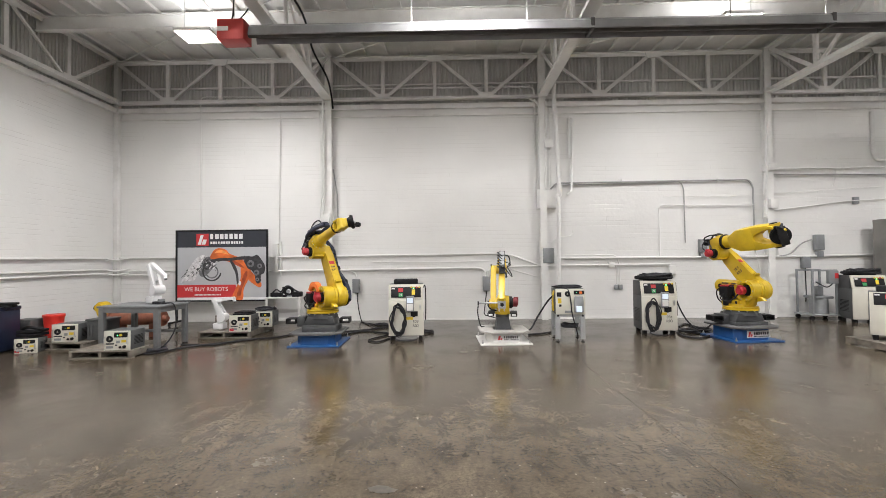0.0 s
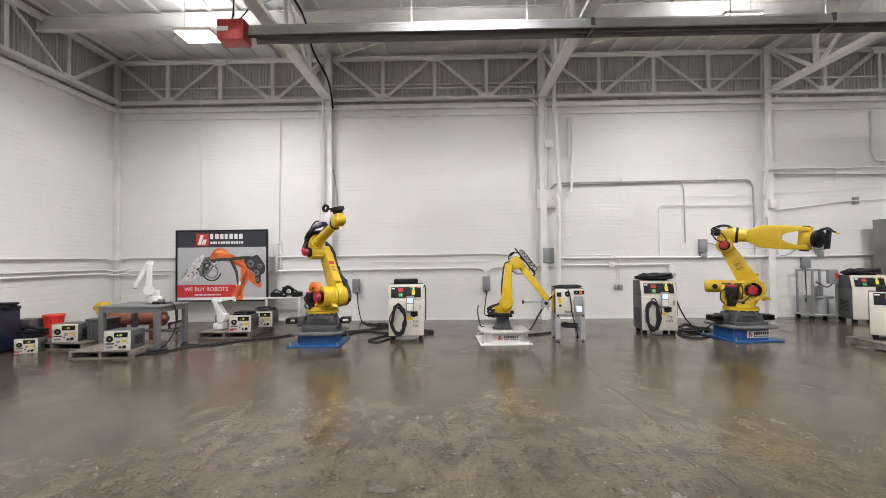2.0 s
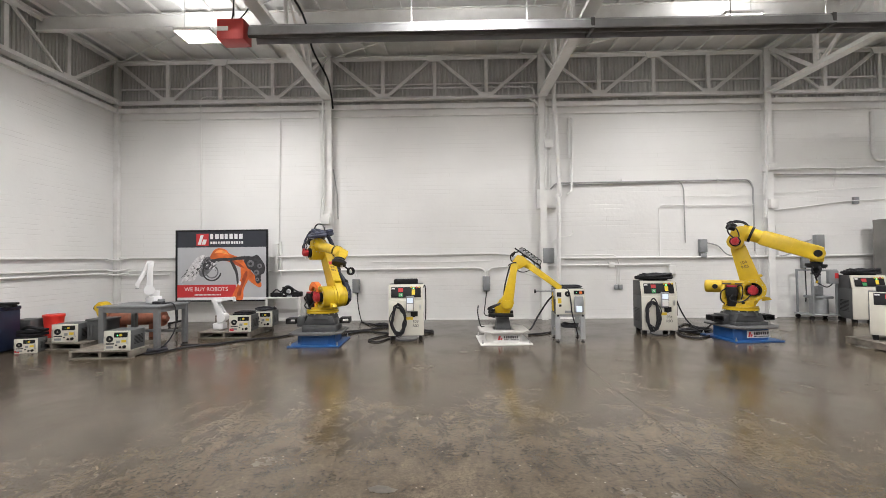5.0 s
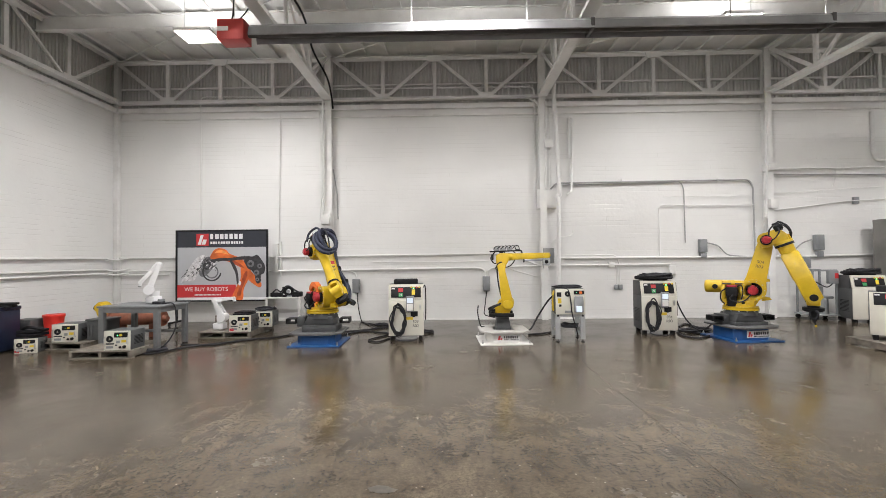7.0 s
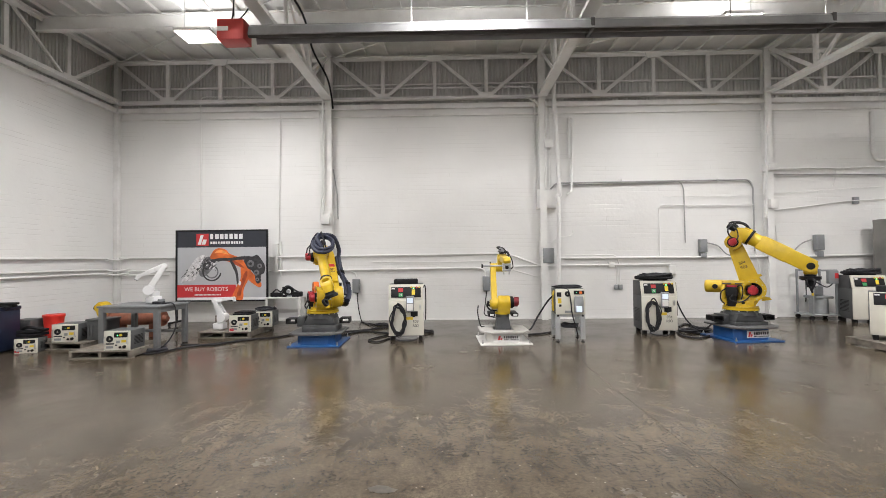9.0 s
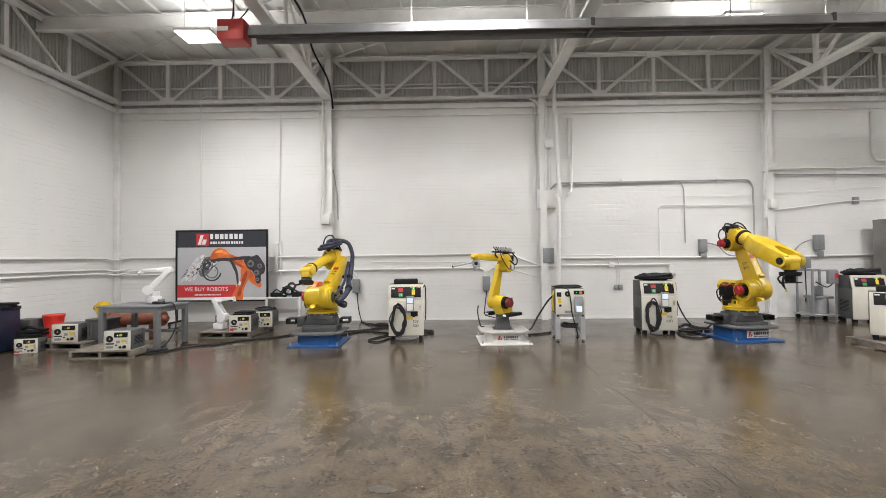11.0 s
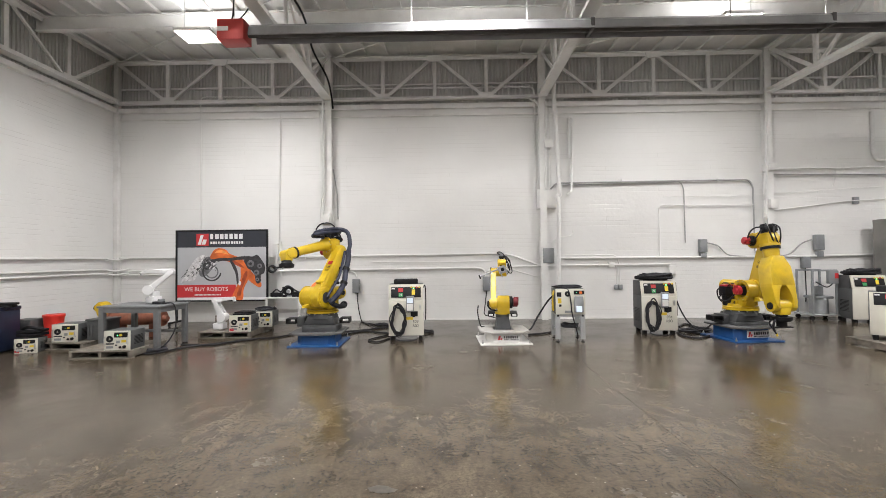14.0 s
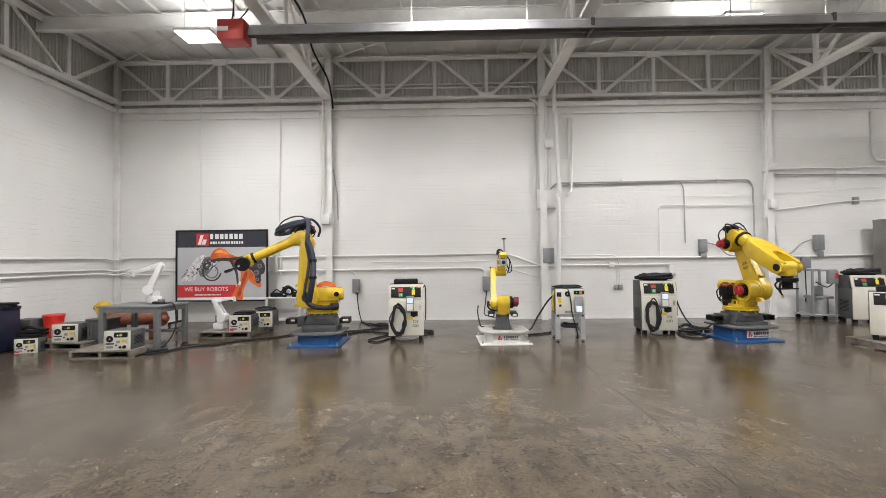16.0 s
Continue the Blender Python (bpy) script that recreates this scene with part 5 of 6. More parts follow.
tagged(part("robot_cable", b, "rubber"), "black robot cable running off the table edge", "cable")
b = N()
box(b, -5.36, -5.28, 7.76, 7.86, 0.771, 0.85, 0.006)
tagged(part("connector_block", b, "grey_box"), "grey connector block beside the small robot", "connector")

# stock beside and behind the table
b = N()
cyl(b, (-7.55, 8.05, 0.13), (-7.55, 8.05, 0.55), 0.13, 0.16, 28)
ring(b, (-7.55, 8.05, 0.53), (0, 0, 1), 0.158, 0.17, 0.05, 24)
tagged(part("bucket", b, "plastic_red"), "red plastic bucket on the loaded pallet", "bucket")
bx = thing("tool_chest", pose(-8.08, 7.25, 0, 0, 0, 6), "dark navy tool chest with tools on top", "tool chest")
b = N()
box(b, -0.42, 0.42, -0.26, 0.26, 0.03, 0.72, 0.012)
part("body", b, "navy", bx)
b = N()
box(b, -0.43, 0.43, -0.27, 0.27, 0.722, 0.78, 0.01)
part("lid", b, "navy", bx)
b = N()
bars(b, 0.10, 0.30, 0.58, 0.62, -0.276, 5, 8)
part("lettering", b, "print_white", bx)
for z0, z1 in ((0.06, 0.25), (0.27, 0.46), (0.48, 0.70)):
    b = N()
    box(b, -0.39, 0.39, -0.275, -0.258, z0, z1, 0.006)
    dr = part("drawer", b, "navy", bx)
    b = N()
    box(b, -0.30, 0.04, -0.292, -0.276, z1 - 0.05, z1 - 0.028, 0.005)
    part("drawer_pull", b, "cast", dr)
b = N()
box(b, -0.40, 0.40, -0.24, 0.24, 0.0, 0.029)
part("foot", b, "black", bx)
for z, x0, x1 in ((0.782, -0.40, 0.52), (0.824, -0.38, 0.55)):
    b = N()
    box(b, x0, x1, -0.10, 0.02, z, z + 0.038, 0.01)
    ob = tagged(part("metal_bar", b, "black"), "black metal bars lying on the tool chest", "bar")
    ob.matrix_world = pose(-8.02, 7.25, 0.0, 0, 0, 6)
b = N()
box(b, 0.30, 0.60, -0.06, 0.24, 0.0, 0.50, 0.02)
for z in (0.06, 0.28):
    box(b, 0.32, 0.58, -0.07, -0.055, z, z + 0.18, 0.01)
ob = tagged(part("tool_case", b, "cab_grey"), "dark grey plastic tool case beside the tool chest", "case")
ob.matrix_world = pose(-8.30, 7.74, 0.0, 0, 0, 6)
b = N()
for z0 in (0.36, 0.42):
    box(b, -6.98, -6.66, 7.22, 7.5, z0, z0 + 0.05, 0.012)
tube(b, [(-6.95, 7.3, 0.47), (-6.8, 7.25, 0.52), (-6.65, 7.35, 0.47), (-6.8, 7.45, 0.48)], 0.025)
ob = tagged(part("cover_stack", b, "panel_black"), "black covers and cable on an old controller", "cover")
ob.location = (-0.47, 0.02, -0.085)
b = N()
box(b, -6.58, -6.24, 7.66, 8.0, 0.129, 0.50, 0.015)
box(b, -6.60, -6.22, 7.64, 8.02, 0.47, 0.51, 0.01)
for k in range(5):
    box(b, -6.56 + 0.06 * k, -6.53 + 0.06 * k, 7.652, 7.662, 0.20, 0.40)
tagged(part("equipment_case", b, "cab_grey"), "plain dark grey equipment case on a pallet", "case")
yr = thing("robot_wrist_unit", pose(-7.20, 8.95, 0.02), "spare yellow robot arm lying behind the table", "robot part")
b = N()
prism(b, arm_outline(0.5, 0.16, 0.12, 0.12, 0.10), -0.1, 0.1, 0.03, pose(0.16, 0, 0.16, 0, -36, 0))
cyl(b, (-0.135, -0.13, 0.56), (-0.135, 0.13, 0.56), 0.09)
part("arm_casting", b, "yellow", yr)
b = N()
box(b, -0.1, 0.35, -0.2, 0.2, -0.02, 0.08, 0.01)
cyl(b, (-0.30, 0, 0.56), (-0.20, 0, 0.54), 0.06)
part("mount", b, "black", yr)
b = N()
cyl(b, (-7.02, 8.77, 0.36), (-5.92, 8.77, 0.36), 0.125, 0.125, 28)
for x in (-7.02, -6.5, -5.94):
    cyl(b, (x - 0.02, 8.77, 0.36), (x + 0.02, 8.77, 0.36), 0.15, 0.15, 28)
cyl(b, (-5.92, 8.77, 0.36), (-5.84, 8.77, 0.36), 0.08, 0.06)
box(b, -6.86, -6.78, 8.66, 8.88, 0.0, 0.28)
box(b, -6.16, -6.08, 8.66, 8.88, 0.0, 0.28)
tagged(part("gear_housing", b, "brown"), "brown painted steel drum housing on short feet", "housing")
b = N()
box(b, -5.18, -4.72, 9.35, 9.75, 0.0, 0.34, 0.01)
tagged(part("crate", b, "wood"), "worn wooden crate on the floor", "crate")
b = N()
flat_coil(b, (-5.06, 7.28, 0.0), 0.17, 0.12, 5, 0.017, 51)
tagged(part("cable_bundle", b, "rubber"), "tangled black cables on the floor by the table", "cable")


# ---- banner ----
bn = thing("banner_stand", pose(-5.51, 10.25, 0), "framed printed banner with an orange robot arm picture", "banner")
BW, Z0, Z1 = 1.10, 0.56, 2.28
b = N()
box(b, -BW, BW, -0.02, 0.02, Z1 - 0.03, Z1, 0.004)
box(b, -BW, BW, -0.02, 0.02, Z0, Z0 + 0.03, 0.004)
for s in (-1, 1):
    box(b, s * BW - 0.02, s * BW + 0.02, -0.022, 0.022, 0.05, Z1, 0.004)
    box(b, s * BW - 0.025, s * BW + 0.025, -0.30, 0.30, 0.06, 0.10, 0.006)
part("frame", b, "black", bn, "black metal banner frame")
for s in (-1, 1):
    for y in (-0.27, 0.27):
        b = N()
        cyl(b, (s * BW - 0.012, y, 0.035), (s * BW + 0.012, y, 0.035), 0.035, n=16)
        part("castor", b, "rubber", bn)
b = N()
box(b, -BW + 0.02, BW - 0.02, -0.004, 0.004, Z0 + 0.03, 1.86)
pr = part("print_sheet", b, "banner_grey", bn, "grey printed banner sheet")
b = N()
box(b, -BW + 0.02, BW - 0.02, -0.006, 0.004, 1.861, Z1 - 0.03)
hd = part("header_sheet", b, "banner_dark", bn, "dark header with company lettering")
b = N()
box(b, -0.62, -0.32, -0.010, -0.0062, 1.90, 2.19)
lm = part("logo_mark", b, "print_red", hd)
b = N()
prism(b, [(-0.58, 1.93), (-0.51, 1.93), (-0.44, 2.16), (-0.51, 2.16)], -0.014, -0.0102)
prism(b, [(-0.49, 1.93), (-0.40, 1.93), (-0.36, 2.05), (-0.45, 2.05)], -0.014, -0.0102)
part("logo_stroke", b, "print_white", lm)
b = N()
bars(b, -0.28, 0.54, 2.06, 2.18, -0.0065, 7, 1)
bars(b, -0.28, 0.54, 1.94, 2.00, -0.0065, 13, 2)
part("company_lettering", b, "print_white", hd)


def spot(name, pts, mat, y, parent, soft=False):
    b = N()
    if soft:
        n = len(pts)
        pts = [tuple(0.5 * (2 * q[i] + (r[i] - p[i]) * t + (2 * p[i] - 5 * q[i] + 4 * r[i] - u[i]) * t * t + (3 * q[i] - p[i] - 3 * r[i] + u[i]) * t ** 3) for i in (0, 1))
               for p, q, r, u in [(pts[k - 1], pts[k], pts[(k + 1) % n], pts[(k + 2) % n]) for k in range(n)] for t in (0, 0.25, 0.5, 0.75)]
    prism(b, pts, y - 0.0018, y)
    return part(name, b, mat, parent)


spot("red_strip", [(-BW + 0.02, 0.66), (0.34, 0.66), (0.34, 0.96), (-BW + 0.02, 0.96)], "print_red", -0.0045, pr)
spot("white_strip", [(-BW + 0.02, 0.60), (BW - 0.02, 0.60), (BW - 0.02, 0.655), (-BW + 0.02, 0.655)], "print_white", -0.0045, pr)
# the printed arm: orange links, dark drives and hoses, a pale many-fingered gripper
spot("printed_arm", [(0.24, 0.60), (0.50, 0.60), (0.53, 0.85), (0.66, 1.12), (0.70, 1.34), (0.58, 1.46), (0.46, 1.36), (0.46, 1.12), (0.36, 0.92)], "print_orange", -0.0068, pr, True)
spot("printed_arm", [(-0.28, 1.60), (-0.20, 1.78), (-0.06, 1.84), (0.10, 1.80), (0.20, 1.70), (0.44, 1.60), (0.62, 1.44), (0.58, 1.30), (0.40, 1.40), (0.14, 1.52), (-0.10, 1.55)], "print_orange", -0.0092, pr, True)
spot("printed_arm", [(0.50, 1.30), (0.62, 1.36), (0.78, 1.20), (0.94, 1.02), (0.96, 0.92), (0.90, 0.89), (0.80, 0.95), (0.64, 1.08)], "print_orange", -0.0094, pr, True)
spot("printed_shade", [(0.36, 0.70), (0.46, 0.70), (0.49, 0.86), (0.60, 1.12), (0.62, 1.28), (0.54, 1.22), (0.46, 0.98)], "print_rust", -0.0104, pr, True)
spot("printed_shade", [(-0.16, 1.60), (0.02, 1.60), (0.20, 1.57), (0.44, 1.46), (0.54, 1.36), (0.40, 1.41), (0.12, 1.53)], "print_rust", -0.0106, pr, True)
spot("printed_highlight", [(-0.18, 1.72), (-0.06, 1.80), (0.08, 1.76), (0.17, 1.68), (0.05, 1.71), (-0.06, 1.73)], "label_orange", -0.0106, pr, True)
spot("printed_highlight", [(0.40, 0.98), (0.44, 0.94), (0.47, 1.00), (0.44, 1.05)], "print_white", -0.0112, pr, True)
spot("printed_drive", [(0.54, 1.54), (0.62, 1.64), (0.74, 1.63), (0.86, 1.67), (0.96, 1.56), (1.05, 1.40), (1.03, 1.24), (0.95, 1.18), (0.95, 1.04), (0.88, 0.98), (0.82, 1.04), (0.80, 1.18), (0.72, 1.30), (0.64, 1.34), (0.58, 1.44)], "print_black", -0.0114, pr, True)
for x, z, r in ((0.84, 1.24, 0.07), (0.70, 1.46, 0.085), (0.92, 1.40, 0.06), (0.86, 1.08, 0.045)):
    b = N()
    ring(b, (x, -0.0126, z), (0, 1, 0), r * 0.4, r, 0.0016, 18)
    part("printed_joint", b, "print_grey", pr)
spot("printed_cable", [(-0.26, 1.56), (0.00, 1.60), (0.20, 1.60), (0.40, 1.63), (0.60, 1.64), (0.60, 1.57), (0.40, 1.55), (0.22, 1.53), (0.0, 1.53), (-0.20, 1.49)], "print_black", -0.0116, pr, True)
spot("printed_cable", [(0.20, 1.52), (0.28, 1.50), (0.38, 1.30), (0.41, 1.02), (0.37, 0.98), (0.33, 1.24)], "print_black", -0.0118, pr, True)
spot("printed_gripper", [(-1.00, 1.02), (-0.92, 1.16), (-0.66, 1.56), (-0.46, 1.68), (-0.34, 1.62), (-0.46, 1.40), (-0.62, 1.14), (-0.74, 1.02), (-0.84, 1.06)], "print_pale", -0.0068, pr, True)
spot("printed_gripper", [(-0.56, 1.30), (-0.44, 1.58), (-0.30, 1.64), (-0.16, 1.56), (-0.20, 1.40), (-0.36, 1.20), (-0.50, 1.16)], "print_grey", -0.0070, pr, True)
b = N()
ring(b, (-0.24, -0.0082, 1.28), (0, 1, 0), 0.20, 0.235, 0.003, 30, 190, 440)
part("printed_hose", b, "print_black", pr)
b = N()
ring(b, (-0.24, -0.0082, 1.27), (0, 1, 0), 0.13, 0.16, 0.003, 26)
part("printed_hose", b, "print_grey", pr)
b = N()
ring(b, (-0.36, -0.0084, 1.42), (0, 1, 0), 0.05, 0.10, 0.003, 24)
part("printed_hose", b, "print_black", pr)
rnd = random.Random(78)
for k in range(96):
    x = rnd.uniform(-0.98, -0.14)
    z = 1.08 + 0.58 * (x + 0.98) / 0.70 + rnd.uniform(-0.16, 0.10) - max(0, x + 0.45) * 1.1
    u, v, c = rnd.uniform(0.012, 0.055), rnd.uniform(0.006, 0.022), rnd.choice((0.9, 1.3, -0.6))
    spot("printed_detail", [(x, z), (x + u, z + u * c), (x + u - v * 0.7, z + u * c + v), (x - v * 0.7, z + v)], rnd.choice(("print_grey", "print_black", "print_pale", "print_grey", "print_black", "print_white")), -0.0086 - 0.00004 * k, pr)
lettering("slogan", "WE BUY ROBOTS", 0.135, pose(-0.38, -0.0072, 0.85, 90, 0, 0), "print_white", pr)
b = N()
bars(b, -0.66, -0.02, 0.705, 0.735, -0.0064, 20, 5, 0.002)
part("small_lettering", b, "print_white", pr)

# ---- white side table with spare tools ----
wt = thing("side_table", pose(-3.99, 10.36, 0), "white painted low table against the wall", "table")
b = N()
box(b, -0.42, 0.42, -0.24, 0.24, 0.62, 0.65, 0.004)
part("tabletop", b, "riser_white", wt)
for x in (-0.39, 0.39):
    for y in (-0.21, 0.21):
        b = N()
        box(b, x - 0.025, x + 0.025, y - 0.025, y + 0.025, 0, 0.62, 0.004)
        part("leg", b, "riser_white", wt)
b = N()
box(b, -0.365, 0.365, -0.225, -0.195, 0.10, 0.14, 0.004)
part("stretcher", b, "riser_white", wt)
gr = thing("spare_gripper", pose(-3.94, 10.34, 0.651), "dark spare gripper parts piled on the side table", "gripper")
b = N()
ring(b, (0.02, 0, 0.13), (0, 1, 0.1), 0.06, 0.12, 0.06, 22)
box(b, -0.42, -0.14, -0.06, 0.06, 0.0, 0.10, 0.02)
box(b, 0.10, 0.34, -0.08, 0.08, 0.0, 0.12, 0.03)
box(b, -0.12, 0.30, -0.12, -0.02, 0.0, 0.05, 0.01)
cyl(b, (-0.10, -0.02, 0.08), (-0.10, -0.02, 0.24), 0.035)
part("body", b, "black", gr)
b = N()
tube(b, [(-0.40, 0, 0.08), (-0.30, 0.03, 0.17), (-0.18, 0, 0.12), (-0.08, -0.04, 0.22), (0.04, -0.08, 0.26), (0.2, -0.05, 0.15), (0.32, -0.09, 0.10)], 0.018)
part("hose", b, "rubber", gr)
b = N()
box(b, 0.02, 0.14, -0.16, -0.12, 0.0, 0.035, 0.005)
cyl(b, (0.02, -0.05, 0.13), (0.02, -0.075, 0.13), 0.04)
part("fitting", b, "alu", gr)


# ---- grey wheeled cart at the wall ----
ct = thing("service_cart", pose(8.66, 10.36, 0, 0, 0, -3), "grey steel wheeled cart with switch box", "cart")
b = N()
for x in (-0.26, 0.26):
    for y in (-0.24, 0.24):
        box(b, x - 0.02, x + 0.02, y - 0.02, y + 0.02, 0.14, 1.18 if y > 0 else 1.18, 0.004)
for z in (1.16,):
    box(b, -0.24, 0.24, 0.22, 0.26, z - 0.02, z + 0.02)
    box(b, -0.24, 0.24, -0.26, -0.22, z - 0.02, z + 0.02)
part("frame", b, "grey_box", ct)
b = N()
box(b, -0.32, 0.40, -0.28, 0.28, 0.11, 0.14, 0.006)
part("deck", b, "alu", ct)
b = N()
cyl(b, (0.04, 0, 0.14), (0.04, 0, 0.50), 0.18, 0.18, 24)
box(b, -0.16, 0.24, -0.20, 0.20, 0.50, 0.56, 0.02)
box(b, -0.02, 0.12, -0.06, 0.06, 0.56, 0.78, 0.02)
part("drum", b, "grey_box", ct, "grey steel drum")
b = N()
box(b, 0.02, 0.24, -0.34, -0.265, 0.86, 1.16, 0.008)
sw = part("switch_box", b, "grey_box", ct)
b = N()
box(b, 0.15, 0.23, -0.352, -0.342, 0.98, 1.10, 0.004)
part("switch_lever", b, "print_red", sw)
for x in (-0.27, 0.35):
    for y in (-0.22, 0.22):
        b = N()
        cyl(b, (x, y - 0.015, 0.055), (x, y + 0.015, 0.055), 0.055, n=16)
        part("castor", b, "rubber", ct)
b = N()
tube(b, [(-0.2, -0.25, 0.9), (0.0, -0.3, 0.78), (0.15, -0.28, 0.86)], 0.014)
part("hose", b, "rubber", ct)
# Plain dark grey block filling the right end of the wall.
b = N()
box(b, 10.15, 10.25, 10.0, 10.5, 0.0, 2.35, 0.004)
box(b, 10.254, 11.6, 10.0, 10.5, 0.0, 2.33, 0.01)
tagged(part("tall_dark_block", b, "dark_panel"), "tall plain dark grey block by the wall", "cabinet")


# ---- conduits, pipes and boxes on the walls ----
def conduit(pts, r, label="white painted steel conduit on the brick wall", name="conduit", mat="conduit", bend=0.14, group="wall conduits"):
    b = N()
    tube(b, bent(pts, bend), r, 10, False)
    return tagged(part(name, b, mat), label, "conduit", group)


def strap_set(points, mat="conduit"):
    for p in points:
        b = N()
        box(b, p[0] - 0.012, p[0] + 0.012, WALL_Y - 0.075, WALL_Y - 0.001, p[2] - 0.045, p[2] + 0.045, 0.004)
        tagged(part("pipe_clip", b, mat), "small painted pipe clip on the wall", "clip", "pipe clips")


Y1, Y2 = WALL_Y - 0.05, WALL_Y - 0.09
conduit([(-8.47, 10.72, 1.63), (-5.37, 10.72, 1.61), (1.16, 10.72, 1.64), (1.51, 10.72, 1.60), (2.21, 10.72, 1.33)], 0.024)
conduit([(-8.47, 10.72, 1.29), (-6.93, 10.72, 1.30)], 0.022)
conduit([(-8.47, 10.72, 1.19), (-7.10, 10.72, 1.20)], 0.022)
conduit([(-4.57, 10.72, 1.26), (-2.80, 10.72, 1.27), (0.66, 10.72, 1.29), (0.84, 10.72, 1.24), (0.84, 10.72, 1.04)], 0.026)
conduit([(0.90, 10.72, 1.04), (0.93, 10.72, 1.25), (1.15, 10.72, 1.30), (2.49, 10.72, 1.33), (5.41, 10.72, 1.33)], 0.022)
conduit([(2.70, 10.72, 1.51), (5.34, 10.72, 1.50), (8.65, 10.72, 1.49), (10.64, 10.72, 1.52)], 0.028)
conduit([(2.73, 10.72, 1.60), (4.09, 10.72, 1.57), (4.17, 10.72, 1.37), (4.19, 10.72, 0.82)], 0.014)
conduit([(WEST_X + 0.05, 0.5, 1.62), (WEST_X + 0.05, 10.4, 1.62)], 0.026, "white painted conduit on the side wall")
conduit([(WEST_X + 0.05, 0.5, 1.345), (WEST_X + 0.05, 10.45, 1.345)], 0.024, "white painted conduit on the side wall")
conduit([(WEST_X + 0.05, 0.5, 1.25), (WEST_X + 0.05, 10.5, 1.25)], 0.024, "white painted conduit on the side wall")
for z in (1.62, 1.345, 1.25):
    conduit([(WEST_X + 0.05, 10.35, z), (WEST_X + 0.08, 10.5, z - 0.04), (WEST_X + 0.16, 10.62, z - 0.04), (WEST_X + 0.35, WALL_Y - 0.05, z)], 0.022, "white painted conduit bend round the corner column", bend=0.06)
conduit([(-1.95, 10.73, 1.46), (-0.11, 10.73, 1.44), (1.16, 10.73, 1.47)], 0.008, "thin loose cable along the brick wall")
conduit([(-3.05, 10.67, 5.62), (-6.28, 10.67, 5.68), (-6.29, 10.72, 2.35)], 0.014)
conduit([(-4.86, 10.72, 5.47), (-4.26, 10.72, 5.46), (-4.33, 10.74, 2.00)], 0.011)
conduit([(-3.13, 10.51, 5.52), (-3.13, 10.51, 2.65)], 0.022)
conduit([(-3.25, 10.67, 5.37), (-3.20, 10.67, 3.37), (-3.27, 10.67, 2.38)], 0.012)
conduit([(-2.94, 10.75, 3.81), (-2.84, 10.74, 3.17), (-2.83, 10.76, 2.55)], 0.013, "thin hanging cable beside the column", mat="conduit_grey")
conduit([(-2.90, 10.67, 5.82), (2.12, 10.67, 5.79), (2.13, 10.67, 3.23)], 0.018)
conduit([(-2.87, 10.55, 5.49), (1.89, 10.55, 5.52), (2.20, 10.55, 5.30), (2.23, 10.67, 3.23)], 0.020)
conduit([(2.37, 10.53, 5.36), (2.36, 10.57, 3.21)], 0.030)
conduit([(2.46, 10.53, 5.22), (2.47, 10.65, 3.29)], 0.018)
conduit([(2.36, 10.70, 2.74), (2.35, 10.70, 1.75)], 0.050, "thick white painted pipe below the junction box")
conduit([(2.41, 9.87, 6.70), (2.56, 10.47, 5.55), (2.67, 10.47, 3.05), (2.61, 10.47, 3.01), (2.64, 10.47, 2.85), (2.61, 10.47, 0.86)], 0.052, "thick white painted drain pipe down the wall", bend=0.1)
conduit([(2.91, 10.69, 3.08), (3.02, 10.69, 3.15), (3.07, 10.69, 4.99), (2.97, 10.69, 5.02), (2.96, 10.69, 4.00)], 0.030)
conduit([(2.51, 10.71, 3.23), (2.63, 10.71, 3.38), (7.38, 10.71, 3.40), (7.48, 10.71, 3.23), (7.49, 10.71, 1.63)], 0.020, mat="conduit_grey", label="grey conduit on the brick wall, steel or shade-toned")
conduit([(2.66, 10.71, 3.33), (5.72, 10.71, 3.37), (5.79, 10.71, 3.19), (5.80, 10.71, 1.86)], 0.012, mat="conduit_grey", label="grey conduit on the brick wall, steel or shade-toned")
conduit([(7.51, 10.71, 2.78), (5.17, 10.71, 2.80), (5.17, 10.71, 1.51)], 0.012)
conduit([(5.30, 10.72, 3.01), (7.03, 10.72, 3.00), (10.61, 10.72, 3.19)], 0.006, "thin cable strung along the wall")
conduit([(7.92, 10.72, 2.63), (8.68, 10.72, 2.71), (9.78, 10.72, 2.84), (10.71, 10.72, 2.88)], 0.014)
conduit([(7.84, 10.71, 3.66), (10.72, 10.71, 3.66)], 0.018)
# Grey stands for the shadow under this painted pipe, put into its colour.
conduit([(7.90, 10.71, 3.52), (10.72, 10.71, 3.48)], 0.020, mat="conduit_grey", label="grey conduit on the brick wall, steel or shade-toned")
conduit([(9.50, 10.72, 3.67), (9.52, 10.72, 3.46), (9.43, 10.72, 3.21)], 0.012)
conduit([(10.69, 10.724, 3.85), (10.53, 10.724, 3.85), (10.44, 10.724, 4.02), (10.43, 10.724, 5.05)], 0.045, "thick white pipe bend high on the wall")
conduit([(7.75, 10.57, 5.08), (7.73, 10.57, 3.62), (7.68, 10.57, 2.45)], 0.026)
conduit([(7.93, 10.75, 2.53), (8.02, 10.74, 2.32), (8.09, 10.74, 1.48)], 0.014)
conduit([(7.52, 10.72, 1.63), (7.61, 10.72, 1.14), (7.52, 10.72, 0.24)], 0.016)
conduit([(6.31, 10.71, 1.85), (6.61, 10.71, 1.79), (6.79, 10.71, 1.54), (7.40, 10.71, 1.49)], 0.016, "flexible grey conduit from a switch box", mat="conduit_grey")
